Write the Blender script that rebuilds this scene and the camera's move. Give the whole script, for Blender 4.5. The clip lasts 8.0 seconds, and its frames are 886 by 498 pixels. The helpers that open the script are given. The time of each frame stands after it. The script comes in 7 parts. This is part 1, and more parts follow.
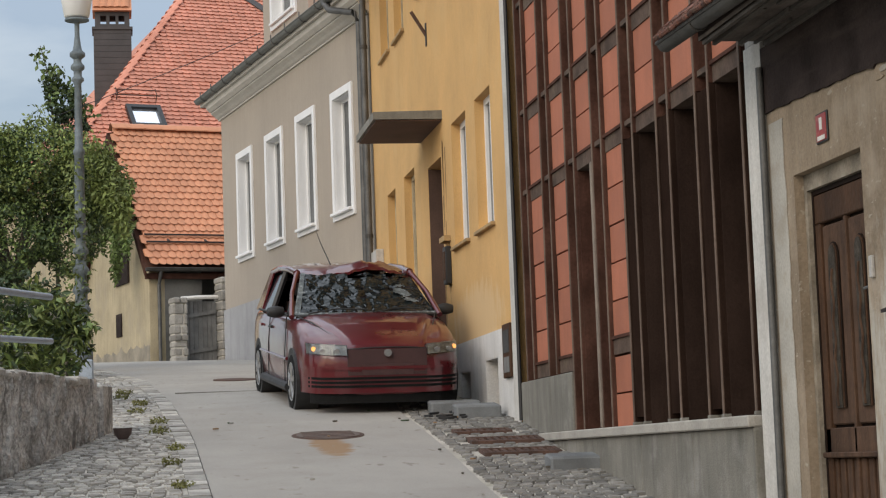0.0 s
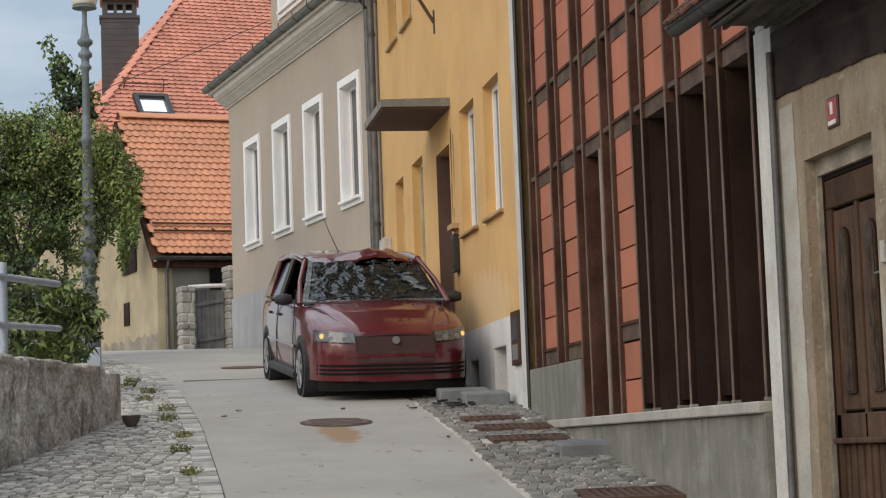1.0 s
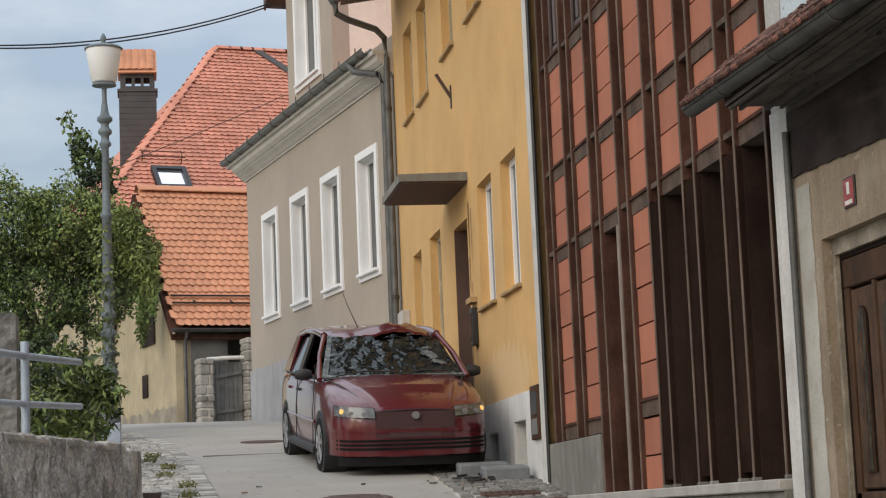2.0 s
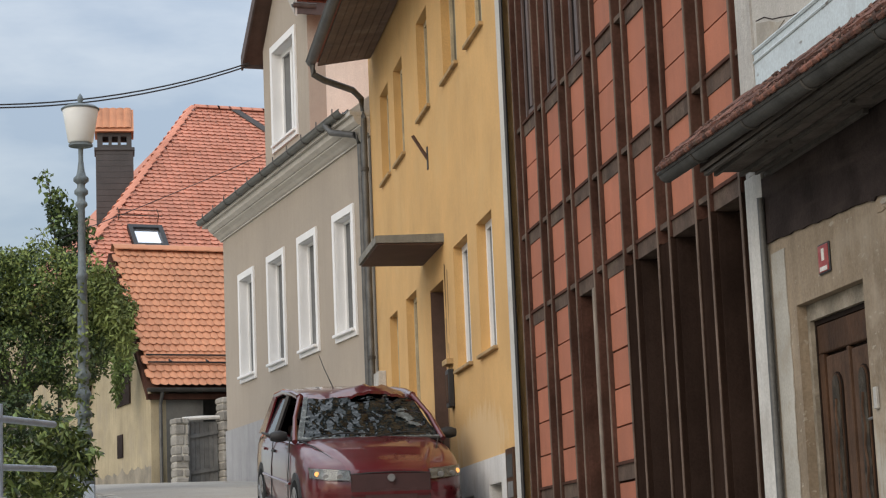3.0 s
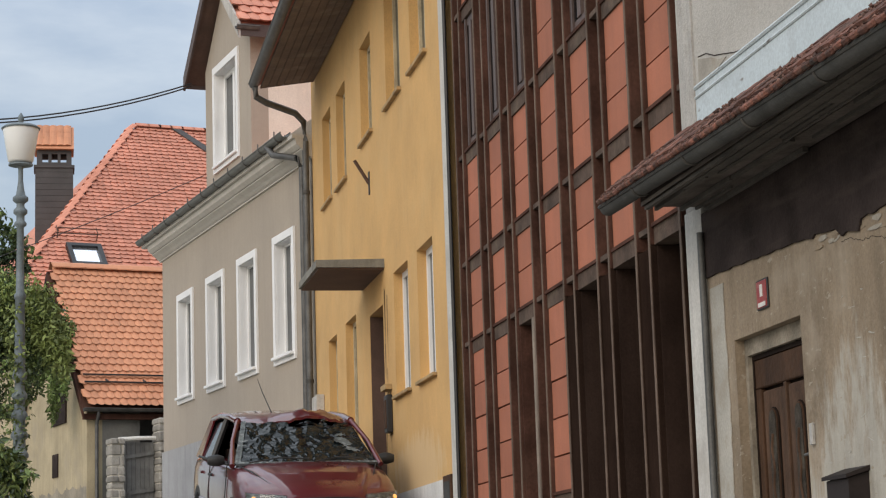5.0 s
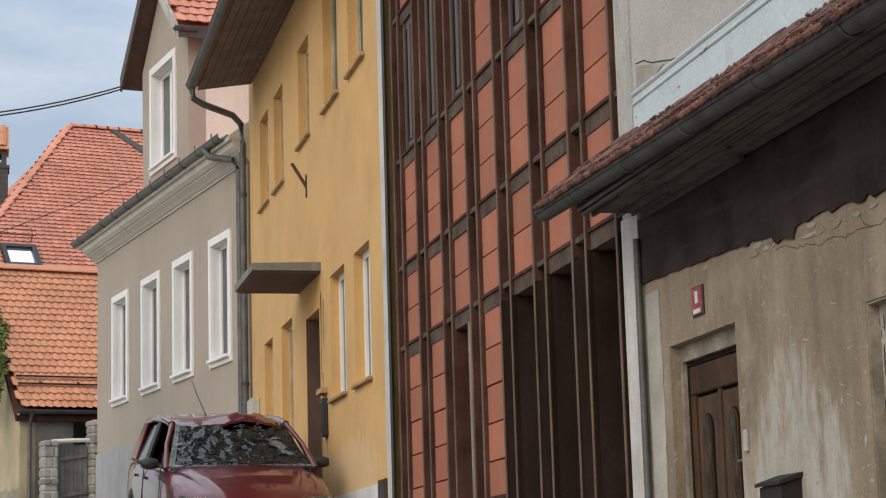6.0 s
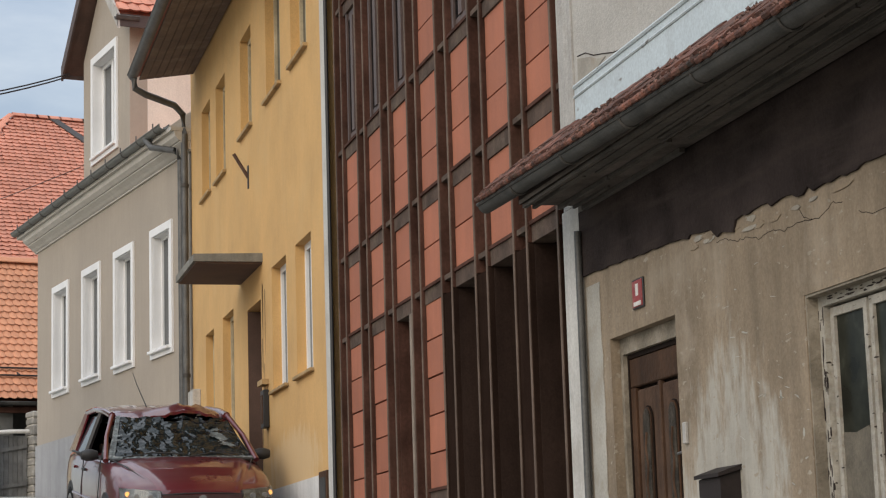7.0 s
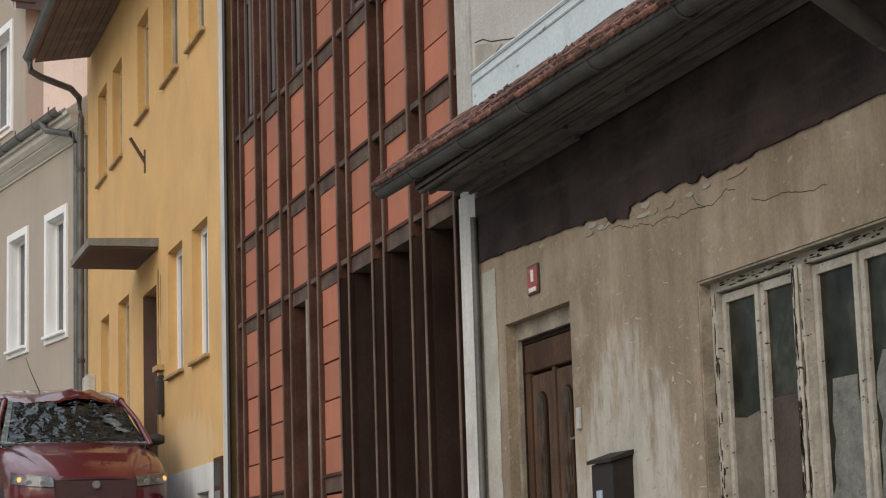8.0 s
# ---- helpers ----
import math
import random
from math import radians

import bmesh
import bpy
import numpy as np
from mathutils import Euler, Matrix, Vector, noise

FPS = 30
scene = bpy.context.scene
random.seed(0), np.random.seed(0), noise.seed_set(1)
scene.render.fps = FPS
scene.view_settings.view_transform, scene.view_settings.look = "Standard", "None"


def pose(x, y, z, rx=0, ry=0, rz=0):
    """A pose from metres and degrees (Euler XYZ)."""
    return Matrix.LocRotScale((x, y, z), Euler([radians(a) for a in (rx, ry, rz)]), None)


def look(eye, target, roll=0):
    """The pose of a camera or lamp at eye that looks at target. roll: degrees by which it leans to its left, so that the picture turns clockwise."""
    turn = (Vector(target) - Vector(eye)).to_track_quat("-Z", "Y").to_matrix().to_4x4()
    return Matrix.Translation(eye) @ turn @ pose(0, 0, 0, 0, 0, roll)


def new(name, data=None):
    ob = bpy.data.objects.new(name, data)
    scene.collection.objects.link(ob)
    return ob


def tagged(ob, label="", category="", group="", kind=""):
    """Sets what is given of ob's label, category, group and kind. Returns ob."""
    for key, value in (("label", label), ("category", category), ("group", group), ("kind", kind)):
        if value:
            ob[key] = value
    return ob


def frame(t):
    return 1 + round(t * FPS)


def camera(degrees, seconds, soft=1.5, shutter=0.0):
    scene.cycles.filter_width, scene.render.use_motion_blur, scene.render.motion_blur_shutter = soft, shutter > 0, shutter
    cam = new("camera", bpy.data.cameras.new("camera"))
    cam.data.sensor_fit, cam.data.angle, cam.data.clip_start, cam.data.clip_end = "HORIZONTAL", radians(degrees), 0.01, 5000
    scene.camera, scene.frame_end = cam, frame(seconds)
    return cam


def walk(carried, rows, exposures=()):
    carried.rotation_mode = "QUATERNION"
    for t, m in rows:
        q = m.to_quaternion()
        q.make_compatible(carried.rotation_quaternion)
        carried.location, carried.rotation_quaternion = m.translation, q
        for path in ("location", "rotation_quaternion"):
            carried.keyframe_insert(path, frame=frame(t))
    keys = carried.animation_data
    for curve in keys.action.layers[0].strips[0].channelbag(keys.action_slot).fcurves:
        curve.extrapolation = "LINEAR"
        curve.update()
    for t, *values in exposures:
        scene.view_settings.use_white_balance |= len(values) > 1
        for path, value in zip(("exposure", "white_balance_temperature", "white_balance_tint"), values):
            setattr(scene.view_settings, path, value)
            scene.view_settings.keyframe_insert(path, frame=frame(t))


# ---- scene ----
cam = camera(25.18, 8.0, soft=1.2)
walk(cam, [
    (0.0, pose(0.024, 0.058, 1.372, 96.025, 2.041, -9.182)),
    (0.5, pose(0.013, 0.058, 1.364, 95.488, 2.110, -9.120)),
    (1.0, pose(0.017, 0.093, 1.353, 95.731, 2.041, -8.976)),
    (1.5, pose(-0.002, 0.046, 1.391, 96.749, 2.306, -8.382)),
    (2.0, pose(-0.015, 0.004, 1.421, 97.690, 2.364, -8.456)),
    (2.2, pose(-0.014, 0.003, 1.429, 98.000, 2.362, -8.470)),
    (3.3, pose(-0.005, 0.001, 1.471, 99.600, 2.340, -9.412)),
    (3.5, pose(-0.004, 0.001, 1.478, 99.633, 2.335, -9.510)),
    (4.0, pose(-0.000, -0.000, 1.500, 99.592, 2.185, -9.623)),
    (4.5, pose(-0.020, -0.034, 1.506, 99.576, 1.876, -10.268)),
    (4.7, pose(-0.020, -0.033, 1.507, 99.748, 1.850, -10.540)),
    (5.8, pose(-0.016, -0.025, 1.516, 99.957, 1.700, -12.462)),
    (6.0, pose(-0.016, -0.024, 1.517, 99.924, 1.680, -12.861)),
    (6.5, pose(-0.009, -0.019, 1.510, 99.820, 1.602, -13.426)),
    (7.0, pose(-0.001, -0.011, 1.521, 99.629, 1.751, -14.516)),
    (7.5, pose(0.007, -0.021, 1.516, 99.383, 1.806, -16.141)),
    (8.0, pose(0.017, -0.007, 1.504, 99.201, 1.768, -17.471)),
], exposures=[(0.0, -0.06, 6720, 10), (8.0, -0.06, 6720, 10)])

# ---- world, sun, exposure ----
SUN_EL, SUN_AZ = radians(27), radians(224)
world = bpy.data.worlds.new("overcast_sky")
scene.world = world
world.use_nodes = True
wt = world.node_tree
wn, wl = wt.nodes, wt.links
wn.clear()
sky = wn.new("ShaderNodeTexSky")
sky.sky_type, sky.sun_disc = "NISHITA", False
sky.sun_elevation, sky.sun_rotation = SUN_EL, SUN_AZ
sky_bg = wn.new("ShaderNodeBackground")
sky_bg.inputs["Strength"].default_value = 0.06
wl.new(sky.outputs[0], sky_bg.inputs["Color"])
tc = wn.new("ShaderNodeTexCoord")
wm = wn.new("ShaderNodeMapping")
wm.inputs["Scale"].default_value = (1.0, 1.0, 3.2)
wl.new(tc.outputs["Generated"], wm.inputs["Vector"])
cl = wn.new("ShaderNodeTexNoise")
cl.inputs["Scale"].default_value, cl.inputs["Detail"].default_value, cl.inputs["Roughness"].default_value = 5.5, 6.0, 0.55
wl.new(wm.outputs[0], cl.inputs["Vector"])
cr = wn.new("ShaderNodeValToRGB")
cr.color_ramp.elements[0].position, cr.color_ramp.elements[0].color = 0.38, (0.39, 0.45, 0.54, 1)
cr.color_ramp.elements[1].position, cr.color_ramp.elements[1].color = 0.62, (0.65, 0.69, 0.73, 1)
wl.new(cl.outputs["Fac"], cr.inputs["Fac"])
cloud_bg = wn.new("ShaderNodeBackground")
# an overcast sky is about three times as bright overhead as at the horizon
sx = wn.new("ShaderNodeSeparateXYZ")
wl.new(tc.outputs["Generated"], sx.inputs[0])
lift = wn.new("ShaderNodeMapRange")
lift.inputs["From Min"].default_value, lift.inputs["From Max"].default_value = 0.12, 1.0
lift.inputs["To Min"].default_value, lift.inputs["To Max"].default_value = 0.48, 2.65
wl.new(sx.outputs["Z"], lift.inputs["Value"])
wl.new(lift.outputs["Result"], cloud_bg.inputs["Strength"])
wl.new(cr.outputs["Color"], cloud_bg.inputs["Color"])
add = wn.new("ShaderNodeAddShader")
wl.new(sky_bg.outputs[0], add.inputs[0])
wl.new(cloud_bg.outputs[0], add.inputs[1])
wo = wn.new("ShaderNodeOutputWorld")
wl.new(add.outputs[0], wo.inputs["Surface"])

sun_data = bpy.data.lights.new("sun", "SUN")
sun_data.energy, sun_data.angle, sun_data.color = 1.35, radians(40), (1.0, 0.88, 0.74)
sun = new("sun", sun_data)
sun.matrix_basis = look((-26, -12, 24), (3, 18, 3))

# ---- materials ----
def mat(name, color, rough=0.85, vary=0.12, scale=3.0, fine=60.0, bump=0.15, metal=0.0, spot=None, spot_amt=0.35, spot_scale=1.2,
        streak=0.0, obj_random=0.0, island=0.0, coat=0.0, fine_vary=0.08, bump_scale=None, spec=0.5, spot_stretch=None, specks=None, wash=None):
    """A procedural surface: base colour with broad stains and fine grain, roughness variation and bump."""
    m = bpy.data.materials.new(name)
    m.use_nodes = True
    nt = m.node_tree
    n, l = nt.nodes, nt.links
    bsdf = n["Principled BSDF"]
    geo = n.new("ShaderNodeNewGeometry")
    mapn = n.new("ShaderNodeMapping")
    l.new(geo.outputs["Position"], mapn.inputs["Vector"])

    def nz(s, d=4.0, r=0.6, stretch=None):
        t = n.new("ShaderNodeTexNoise")
        t.inputs["Scale"].default_value, t.inputs["Detail"].default_value, t.inputs["Roughness"].default_value = s, d, r
        if stretch:
            mp = n.new("ShaderNodeMapping")
            mp.inputs["Scale"].default_value = stretch
            l.new(geo.outputs["Position"], mp.inputs["Vector"])
            l.new(mp.outputs[0], t.inputs["Vector"])
        else:
            l.new(mapn.outputs[0], t.inputs["Vector"])
        return t

    def mix(fac, a, b, mode="MIX"):
        x = n.new("ShaderNodeMix")
        x.data_type, x.blend_type = "RGBA", mode
        for sock, v in ((x.inputs[0], fac), (x.inputs[6], a), (x.inputs[7], b)):
            if isinstance(v, bpy.types.NodeSocket):
                l.new(v, sock)
            else:
                sock.default_value = v if not isinstance(v, tuple) else (*v, 1)
        return x.outputs[2]

    def ramp(src, lo, hi):
        r = n.new("ShaderNodeMapRange")
        r.inputs["From Min"].default_value, r.inputs["From Max"].default_value = lo, hi
        l.new(src, r.inputs["Value"])
        return r.outputs["Result"]

    dark = tuple(c * (1 - vary * 1.6) for c in color)
    lite = tuple(min(1, c * (1 + vary)) for c in color)
    broad = nz(scale)
    col = mix(ramp(broad.outputs["Fac"], 0.3, 0.7), dark, lite)
    fn = nz(fine, 3.0)
    if fine_vary:
        v1 = 1 - fine_vary * 2
        v2 = 1 + fine_vary
        col = mix(1.0, col, mix(ramp(fn.outputs["Fac"], 0.3, 0.7), (v1, v1, v1), (v2, v2, v2)), "MULTIPLY")
    if spot:
        sp = nz(spot_scale, 6.0, 0.65, spot_stretch)
        f = ramp(sp.outputs["Fac"], 0.52, 0.66)
        mm = n.new("ShaderNodeMath")
        mm.operation = "MULTIPLY"
        mm.inputs[1].default_value = spot_amt
        l.new(f, mm.inputs[0])
        col = mix(mm.outputs[0], col, spot)
    if wash:
        # a pale patch of its own outline: (axis-aligned centre, half sizes, colour)
        ax, (cy, cz), (hy, hz), wc = wash
        sep = n.new("ShaderNodeSeparateXYZ")
        l.new(geo.outputs["Position"], sep.inputs[0])
        d = []
        for out, c0, h0 in ((sep.outputs[ax[0]], cy, hy), (sep.outputs[ax[1]], cz, hz)):
            m1 = n.new("ShaderNodeMath")
            m1.operation = "SUBTRACT"
            m1.inputs[1].default_value = c0
            l.new(out, m1.inputs[0])
            m2 = n.new("ShaderNodeMath")
            m2.operation = "DIVIDE"
            m2.inputs[1].default_value = h0
            l.new(m1.outputs[0], m2.inputs[0])
            m3 = n.new("ShaderNodeMath")
            m3.operation = "POWER"
            m3.inputs[1].default_value = 2.0
            ab = n.new("ShaderNodeMath")
            ab.operation = "ABSOLUTE"
            l.new(m2.outputs[0], ab.inputs[0])
            l.new(ab.outputs[0], m3.inputs[0])
            d.append(m3.outputs[0])
        ad = n.new("ShaderNodeMath")
        l.new(d[0], ad.inputs[0])
        l.new(d[1], ad.inputs[1])
        wn_ = nz(3.2, 6.0, 0.7, (1.0, 2.4, 0.8))
        rg = n.new("ShaderNodeMath")
        rg.operation = "MULTIPLY_ADD"
        rg.inputs[1].default_value, rg.inputs[2].default_value = 3.4, -1.7
        l.new(wn_.outputs["Fac"], rg.inputs[0])
        ad2 = n.new("ShaderNodeMath")
        l.new(ad.outputs[0], ad2.inputs[0])
        l.new(rg.outputs[0], ad2.inputs[1])
        inv = n.new("ShaderNodeMapRange")
        inv.inputs["From Min"].default_value, inv.inputs["From Max"].default_value = 1.15, 0.5
        inv.inputs["To Max"].default_value = 0.85
        l.new(ad2.outputs[0], inv.inputs["Value"])
        col = mix(inv.outputs["Result"], col, wc)
    if specks:
        sk = nz(specks[0], 2.0, 0.5, (1.0, 0.6, 1.6))
        col = mix(ramp(sk.outputs["Fac"], 0.67, 0.72), col, specks[1])
    if streak:
        st = nz(2.2, 5.0, 0.7, (4.0, 4.0, 0.35))
        v = 1 - streak
        col = mix(1.0, col, mix(ramp(st.outputs["Fac"], 0.42, 0.68), (1.0, 1.0, 1.0), (v, v, v)), "MULTIPLY")
    if obj_random or island:
        if obj_random:
            src = n.new("ShaderNodeObjectInfo").outputs["Random"]
            amt = obj_random
        else:
            src, amt = geo.outputs["Random Per Island"], island
        a, b = 1 - amt, 1 + amt * 0.7
        col = mix(1.0, col, mix(src, (a, a, a), (b, b, b)), "MULTIPLY")
    l.new(col, bsdf.inputs["Base Color"])
    bsdf.inputs["Metallic"].default_value = metal
    bsdf.inputs["Specular IOR Level"].default_value = spec
    rr = n.new("ShaderNodeMapRange")
    rr.inputs["To Min"].default_value, rr.inputs["To Max"].default_value = max(0.02, rough - 0.1), min(1, rough + 0.08)
    l.new(broad.outputs["Fac"], rr.inputs["Value"])
    l.new(rr.outputs["Result"], bsdf.inputs["Roughness"])
    if coat:
        bsdf.inputs["Coat Weight"].default_value, bsdf.inputs["Coat Roughness"].default_value = coat, 0.08
    if bump:
        bp = n.new("ShaderNodeBump")
        bp.inputs["Strength"].default_value, bp.inputs["Distance"].default_value = bump, 0.02
        l.new((nz(bump_scale, 5.0) if bump_scale else fn).outputs["Fac"], bp.inputs["Height"])
        l.new(bp.outputs[0], bsdf.inputs["Normal"])
    return m


def glass(name, tint=(0.9, 0.95, 0.95), rough=0.03):
    m = bpy.data.materials.new(name)
    m.use_nodes = True
    b = m.node_tree.nodes["Principled BSDF"]
    b.inputs["Base Color"].default_value = (*tint, 1)
    b.inputs["Roughness"].default_value = rough
    b.inputs["Transmission Weight"].default_value = 1.0
    b.inputs["IOR"].default_value = 1.45
    return m


M = {}
M["yellow_plaster"] = mat("yellow_plaster", (0.64, 0.39, 0.155), 0.9, 0.08, 1.1, 90, 0.25, spot=(0.63, 0.42, 0.19), spot_amt=0.4, streak=0.035, wash=("YZ", (20.6, 2.8), (1.5, 0.4), (0.64, 0.45, 0.24)))
M["grey_plaster"] = mat("grey_beige_plaster", (0.40, 0.345, 0.285), 0.92, 0.05, 0.8, 90, 0.15, streak=0.06)
M["plinth_grey"] = mat("grey_plinth_plaster", (0.36, 0.36, 0.37), 0.9, 0.1, 1.5, 70, 0.2, streak=0.15)
M["plinth_white"] = mat("white_plinth_plaster", (0.68, 0.67, 0.65), 0.9, 0.08, 1.6, 70, 0.25, spot=(0.50, 0.48, 0.44), spot_amt=0.6, spot_scale=2.0, streak=0.12)
M["white_paint"] = mat("white_window_paint", (0.80, 0.80, 0.80), 0.55, 0.04, 2.0, 60, 0.0, fine_vary=0.015)
M["peeled_paint"] = mat("peeling_white_paint", (0.41, 0.385, 0.335), 0.85, 0.15, 6.0, 50, 0.6, spot=(0.30, 0.25, 0.19), spot_amt=0.6, spot_scale=14.0, bump_scale=30, spec=0.2, specks=(24.0, (0.035, 0.026, 0.02)))
M["old_plaster"] = mat("old_stained_plaster", (0.305, 0.242, 0.175), 0.95, 0.2, 1.1, 60, 0.8, spot=(0.385, 0.325, 0.255), spot_amt=0.6, spot_scale=2.0, streak=0.2, bump_scale=9, spec=0.2, specks=(21.0, (0.37, 0.325, 0.26)), wash=("YZ", (8.85, 1.45), (0.72, 1.15), (0.46, 0.44, 0.39)))
M["stone_trim"] = mat("old_stone_trim", (0.25, 0.215, 0.165), 0.95, 0.25, 5.0, 50, 0.5, spot=(0.40, 0.36, 0.30), spot_amt=0.4, spot_scale=5.0)
M["white_pilaster"] = mat("worn_white_render", (0.50, 0.48, 0.45), 0.9, 0.12, 2.0, 50, 0.3, spot=(0.33, 0.3, 0.26), spot_amt=0.6, spot_scale=3.0, streak=0.2)
M["concrete"] = mat("grey_concrete", (0.225, 0.215, 0.185), 0.92, 0.2, 1.2, 80, 0.4, spot=(0.31, 0.30, 0.275), spot_amt=0.6, spot_scale=2.5, streak=0.25)
M["concrete_cap"] = mat("pale_concrete_cap", (0.40, 0.38, 0.34), 0.9, 0.14, 2.5, 60, 0.3, spot=(0.27, 0.25, 0.22), spot_amt=0.6, spot_scale=4)
M["terracotta"] = mat("terracotta_panel", (0.40, 0.140, 0.078), 0.8, 0.08, 2.5, 120, 0.12, obj_random=0.13, streak=0.1)
M["brown_timber"] = mat("brown_stained_timber", (0.088, 0.043, 0.032), 0.8, 0.3, 2.5, 40, 0.3, spot=(0.08, 0.046, 0.034), spot_amt=0.5, spot_scale=2.2, streak=0.25, spec=0.05)
M["rail_timber"] = mat("weathered_rail_timber", (0.105, 0.073, 0.057), 0.85, 0.3, 4.0, 40, 0.3, spot=(0.15, 0.115, 0.085), spot_amt=0.6, spot_scale=3.5, spec=0.15)
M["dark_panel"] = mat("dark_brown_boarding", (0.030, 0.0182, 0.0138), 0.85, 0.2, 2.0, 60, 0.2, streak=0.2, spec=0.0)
M["window_brown"] = mat("brown_window_timber", (0.095, 0.064, 0.056), 0.6, 0.2, 3.0, 60, 0.15)
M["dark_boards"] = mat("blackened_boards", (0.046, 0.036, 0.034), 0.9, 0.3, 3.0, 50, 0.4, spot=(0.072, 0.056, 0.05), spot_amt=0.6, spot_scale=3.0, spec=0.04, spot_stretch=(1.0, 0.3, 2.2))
M["soffit_wood"] = mat("brown_soffit_boards", (0.15, 0.105, 0.08), 0.85, 0.25, 2.5, 50, 0.3, island=0.2, spot=(0.24, 0.2, 0.17), spot_amt=0.5, spot_scale=3.0)
M["gutter"] = mat("dull_grey_gutter", (0.12, 0.12, 0.118), 0.55, 0.25, 5.0, 60, 0.1, metal=0.3)
M["old_gutter"] = mat("old_dark_gutter", (0.055, 0.052, 0.048), 0.7, 0.3, 6.0, 60, 0.2, spot=(0.11, 0.1, 0.09), spot_amt=0.5, spot_scale=5)
M["blue_metal"] = mat("pale_blue_sheet_metal", (0.54, 0.61, 0.64), 0.55, 0.06, 2.0, 60, 0.05, spot=(0.30, 0.32, 0.33), spot_amt=0.35, spot_scale=4, specks=(7.0, (0.2, 0.19, 0.18)))
M["roof_tile"] = mat("orange_clay_tile", (0.60, 0.265, 0.145), 0.8, 0.10, 1.2, 70, 0.2, obj_random=0.10, spot=(0.50, 0.205, 0.11), spot_amt=0.5, spot_scale=2.0)
M["roof_tile_far"] = mat("orange_clay_tiles_far", (0.62, 0.255, 0.172), 0.8, 0.10, 0.8, 70, 0.2, island=0.13, spot=(0.44, 0.155, 0.09), spot_amt=0.5, spot_scale=1.4)
M["mossy_tile"] = mat("mossy_red_tile", (0.19, 0.082, 0.06), 0.9, 0.4, 9.0, 60, 0.6, obj_random=0.55, spot=(0.05, 0.04, 0.028), spot_amt=0.85, spot_scale=11, bump_scale=30)
M["asphalt"] = mat("pale_worn_road", (0.39, 0.372, 0.34), 0.92, 0.10, 0.55, 140, 0.25, spot=(0.30, 0.28, 0.25), spot_amt=0.45, spot_scale=0.9, fine_vary=0.1, spec=0.25, wash=("XY", (1.80, 17.0), (0.17, 0.75), (0.30, 0.185, 0.095)), specks=(9.0, (0.27, 0.25, 0.22)))
M["joint_soil"] = mat("pale_mortar_and_soil", (0.56, 0.53, 0.47), 0.98, 0.18, 3.0, 60, 0.5, spot=(0.22, 0.215, 0.15), spot_amt=0.6, spot_scale=1.6)
M["cobble"] = mat("grey_cobble_stone", (0.43, 0.415, 0.38), 0.88, 0.2, 7.0, 70, 0.5, obj_random=0.38, spot=(0.52, 0.50, 0.455), spot_amt=0.5, spot_scale=6.0)
M["cobble_joined"] = mat("grey_cobble_stones", (0.43, 0.415, 0.38), 0.88, 0.2, 7.0, 70, 0.5, island=0.38, spot=(0.52, 0.50, 0.455), spot_amt=0.5, spot_scale=6.0)
M["rubble"] = mat("grey_rubble_stone", (0.60, 0.585, 0.55), 0.95, 0.25, 3.0, 30, 1.0, spot=(0.125, 0.12, 0.112), spot_amt=0.8, spot_scale=5.5, fine_vary=0.25, bump_scale=20, spec=0.2, streak=0.1, spot_stretch=(1.8, 1.8, 0.38))
M["rubble_piece"] = mat("rubble_wall_stone", (0.32, 0.305, 0.275), 0.93, 0.2, 4.0, 30, 0.6, obj_random=0.35, bump_scale=14)
M["cap_pale"] = mat("pale_crumbling_cap", (0.46, 0.44, 0.40), 0.95, 0.25, 5.0, 40, 0.7, obj_random=0.2, spot=(0.2, 0.19, 0.16), spot_amt=0.7, spot_scale=7.0, bump_scale=18)
M["cobble_dark"] = mat("dark_grey_cobble_stone", (0.23, 0.222, 0.205), 0.88, 0.2, 7.0, 70, 0.5, obj_random=0.38, spot=(0.31, 0.295, 0.265), spot_amt=0.5, spot_scale=6.0)
M["cobble_dark_joined"] = mat("dark_grey_cobble_stones", (0.23, 0.222, 0.205), 0.88, 0.2, 7.0, 70, 0.5, island=0.38, spot=(0.31, 0.295, 0.265), spot_amt=0.5, spot_scale=6.0)
M["pillar_stone"] = mat("dark_grey_pillar_stone", (0.17, 0.165, 0.155), 0.95, 0.3, 4.0, 30, 0.8, spot=(0.27, 0.26, 0.24), spot_amt=0.6, spot_scale=6.0, bump_scale=16)
M["rust"] = mat("rusty_iron", (0.10, 0.055, 0.04), 0.85, 0.3, 7.0, 80, 0.4, spot=(0.055, 0.036, 0.03), spot_amt=0.6, spot_scale=6)
M["kerb"] = mat("blue_grey_kerb_stone", (0.185, 0.195, 0.20), 0.85, 0.18, 4.0, 90, 0.3, spot=(0.13, 0.13, 0.13), spot_amt=0.5, spot_scale=6)
M["grey_wood"] = mat("grey_weathered_boards", (0.19, 0.19, 0.185), 0.9, 0.2, 3.0, 60, 0.3, obj_random=0.15, streak=0.2)
M["shed_dark"] = mat("dark_shed_boards", (0.075, 0.073, 0.07), 0.9, 0.2, 2.0, 50, 0.2, streak=0.2)
M["house_yellow"] = mat("faded_yellow_render", (0.46, 0.388, 0.255), 0.93, 0.13, 1.2, 60, 0.3, spot=(0.36, 0.31, 0.23), spot_amt=0.6, spot_scale=1.0, streak=0.15)
M["grey_front"] = mat("grey_rendered_front", (0.17, 0.168, 0.155), 0.93, 0.2, 1.5, 50, 0.4, spot=(0.11, 0.108, 0.1), spot_amt=0.6, spot_scale=2.5)
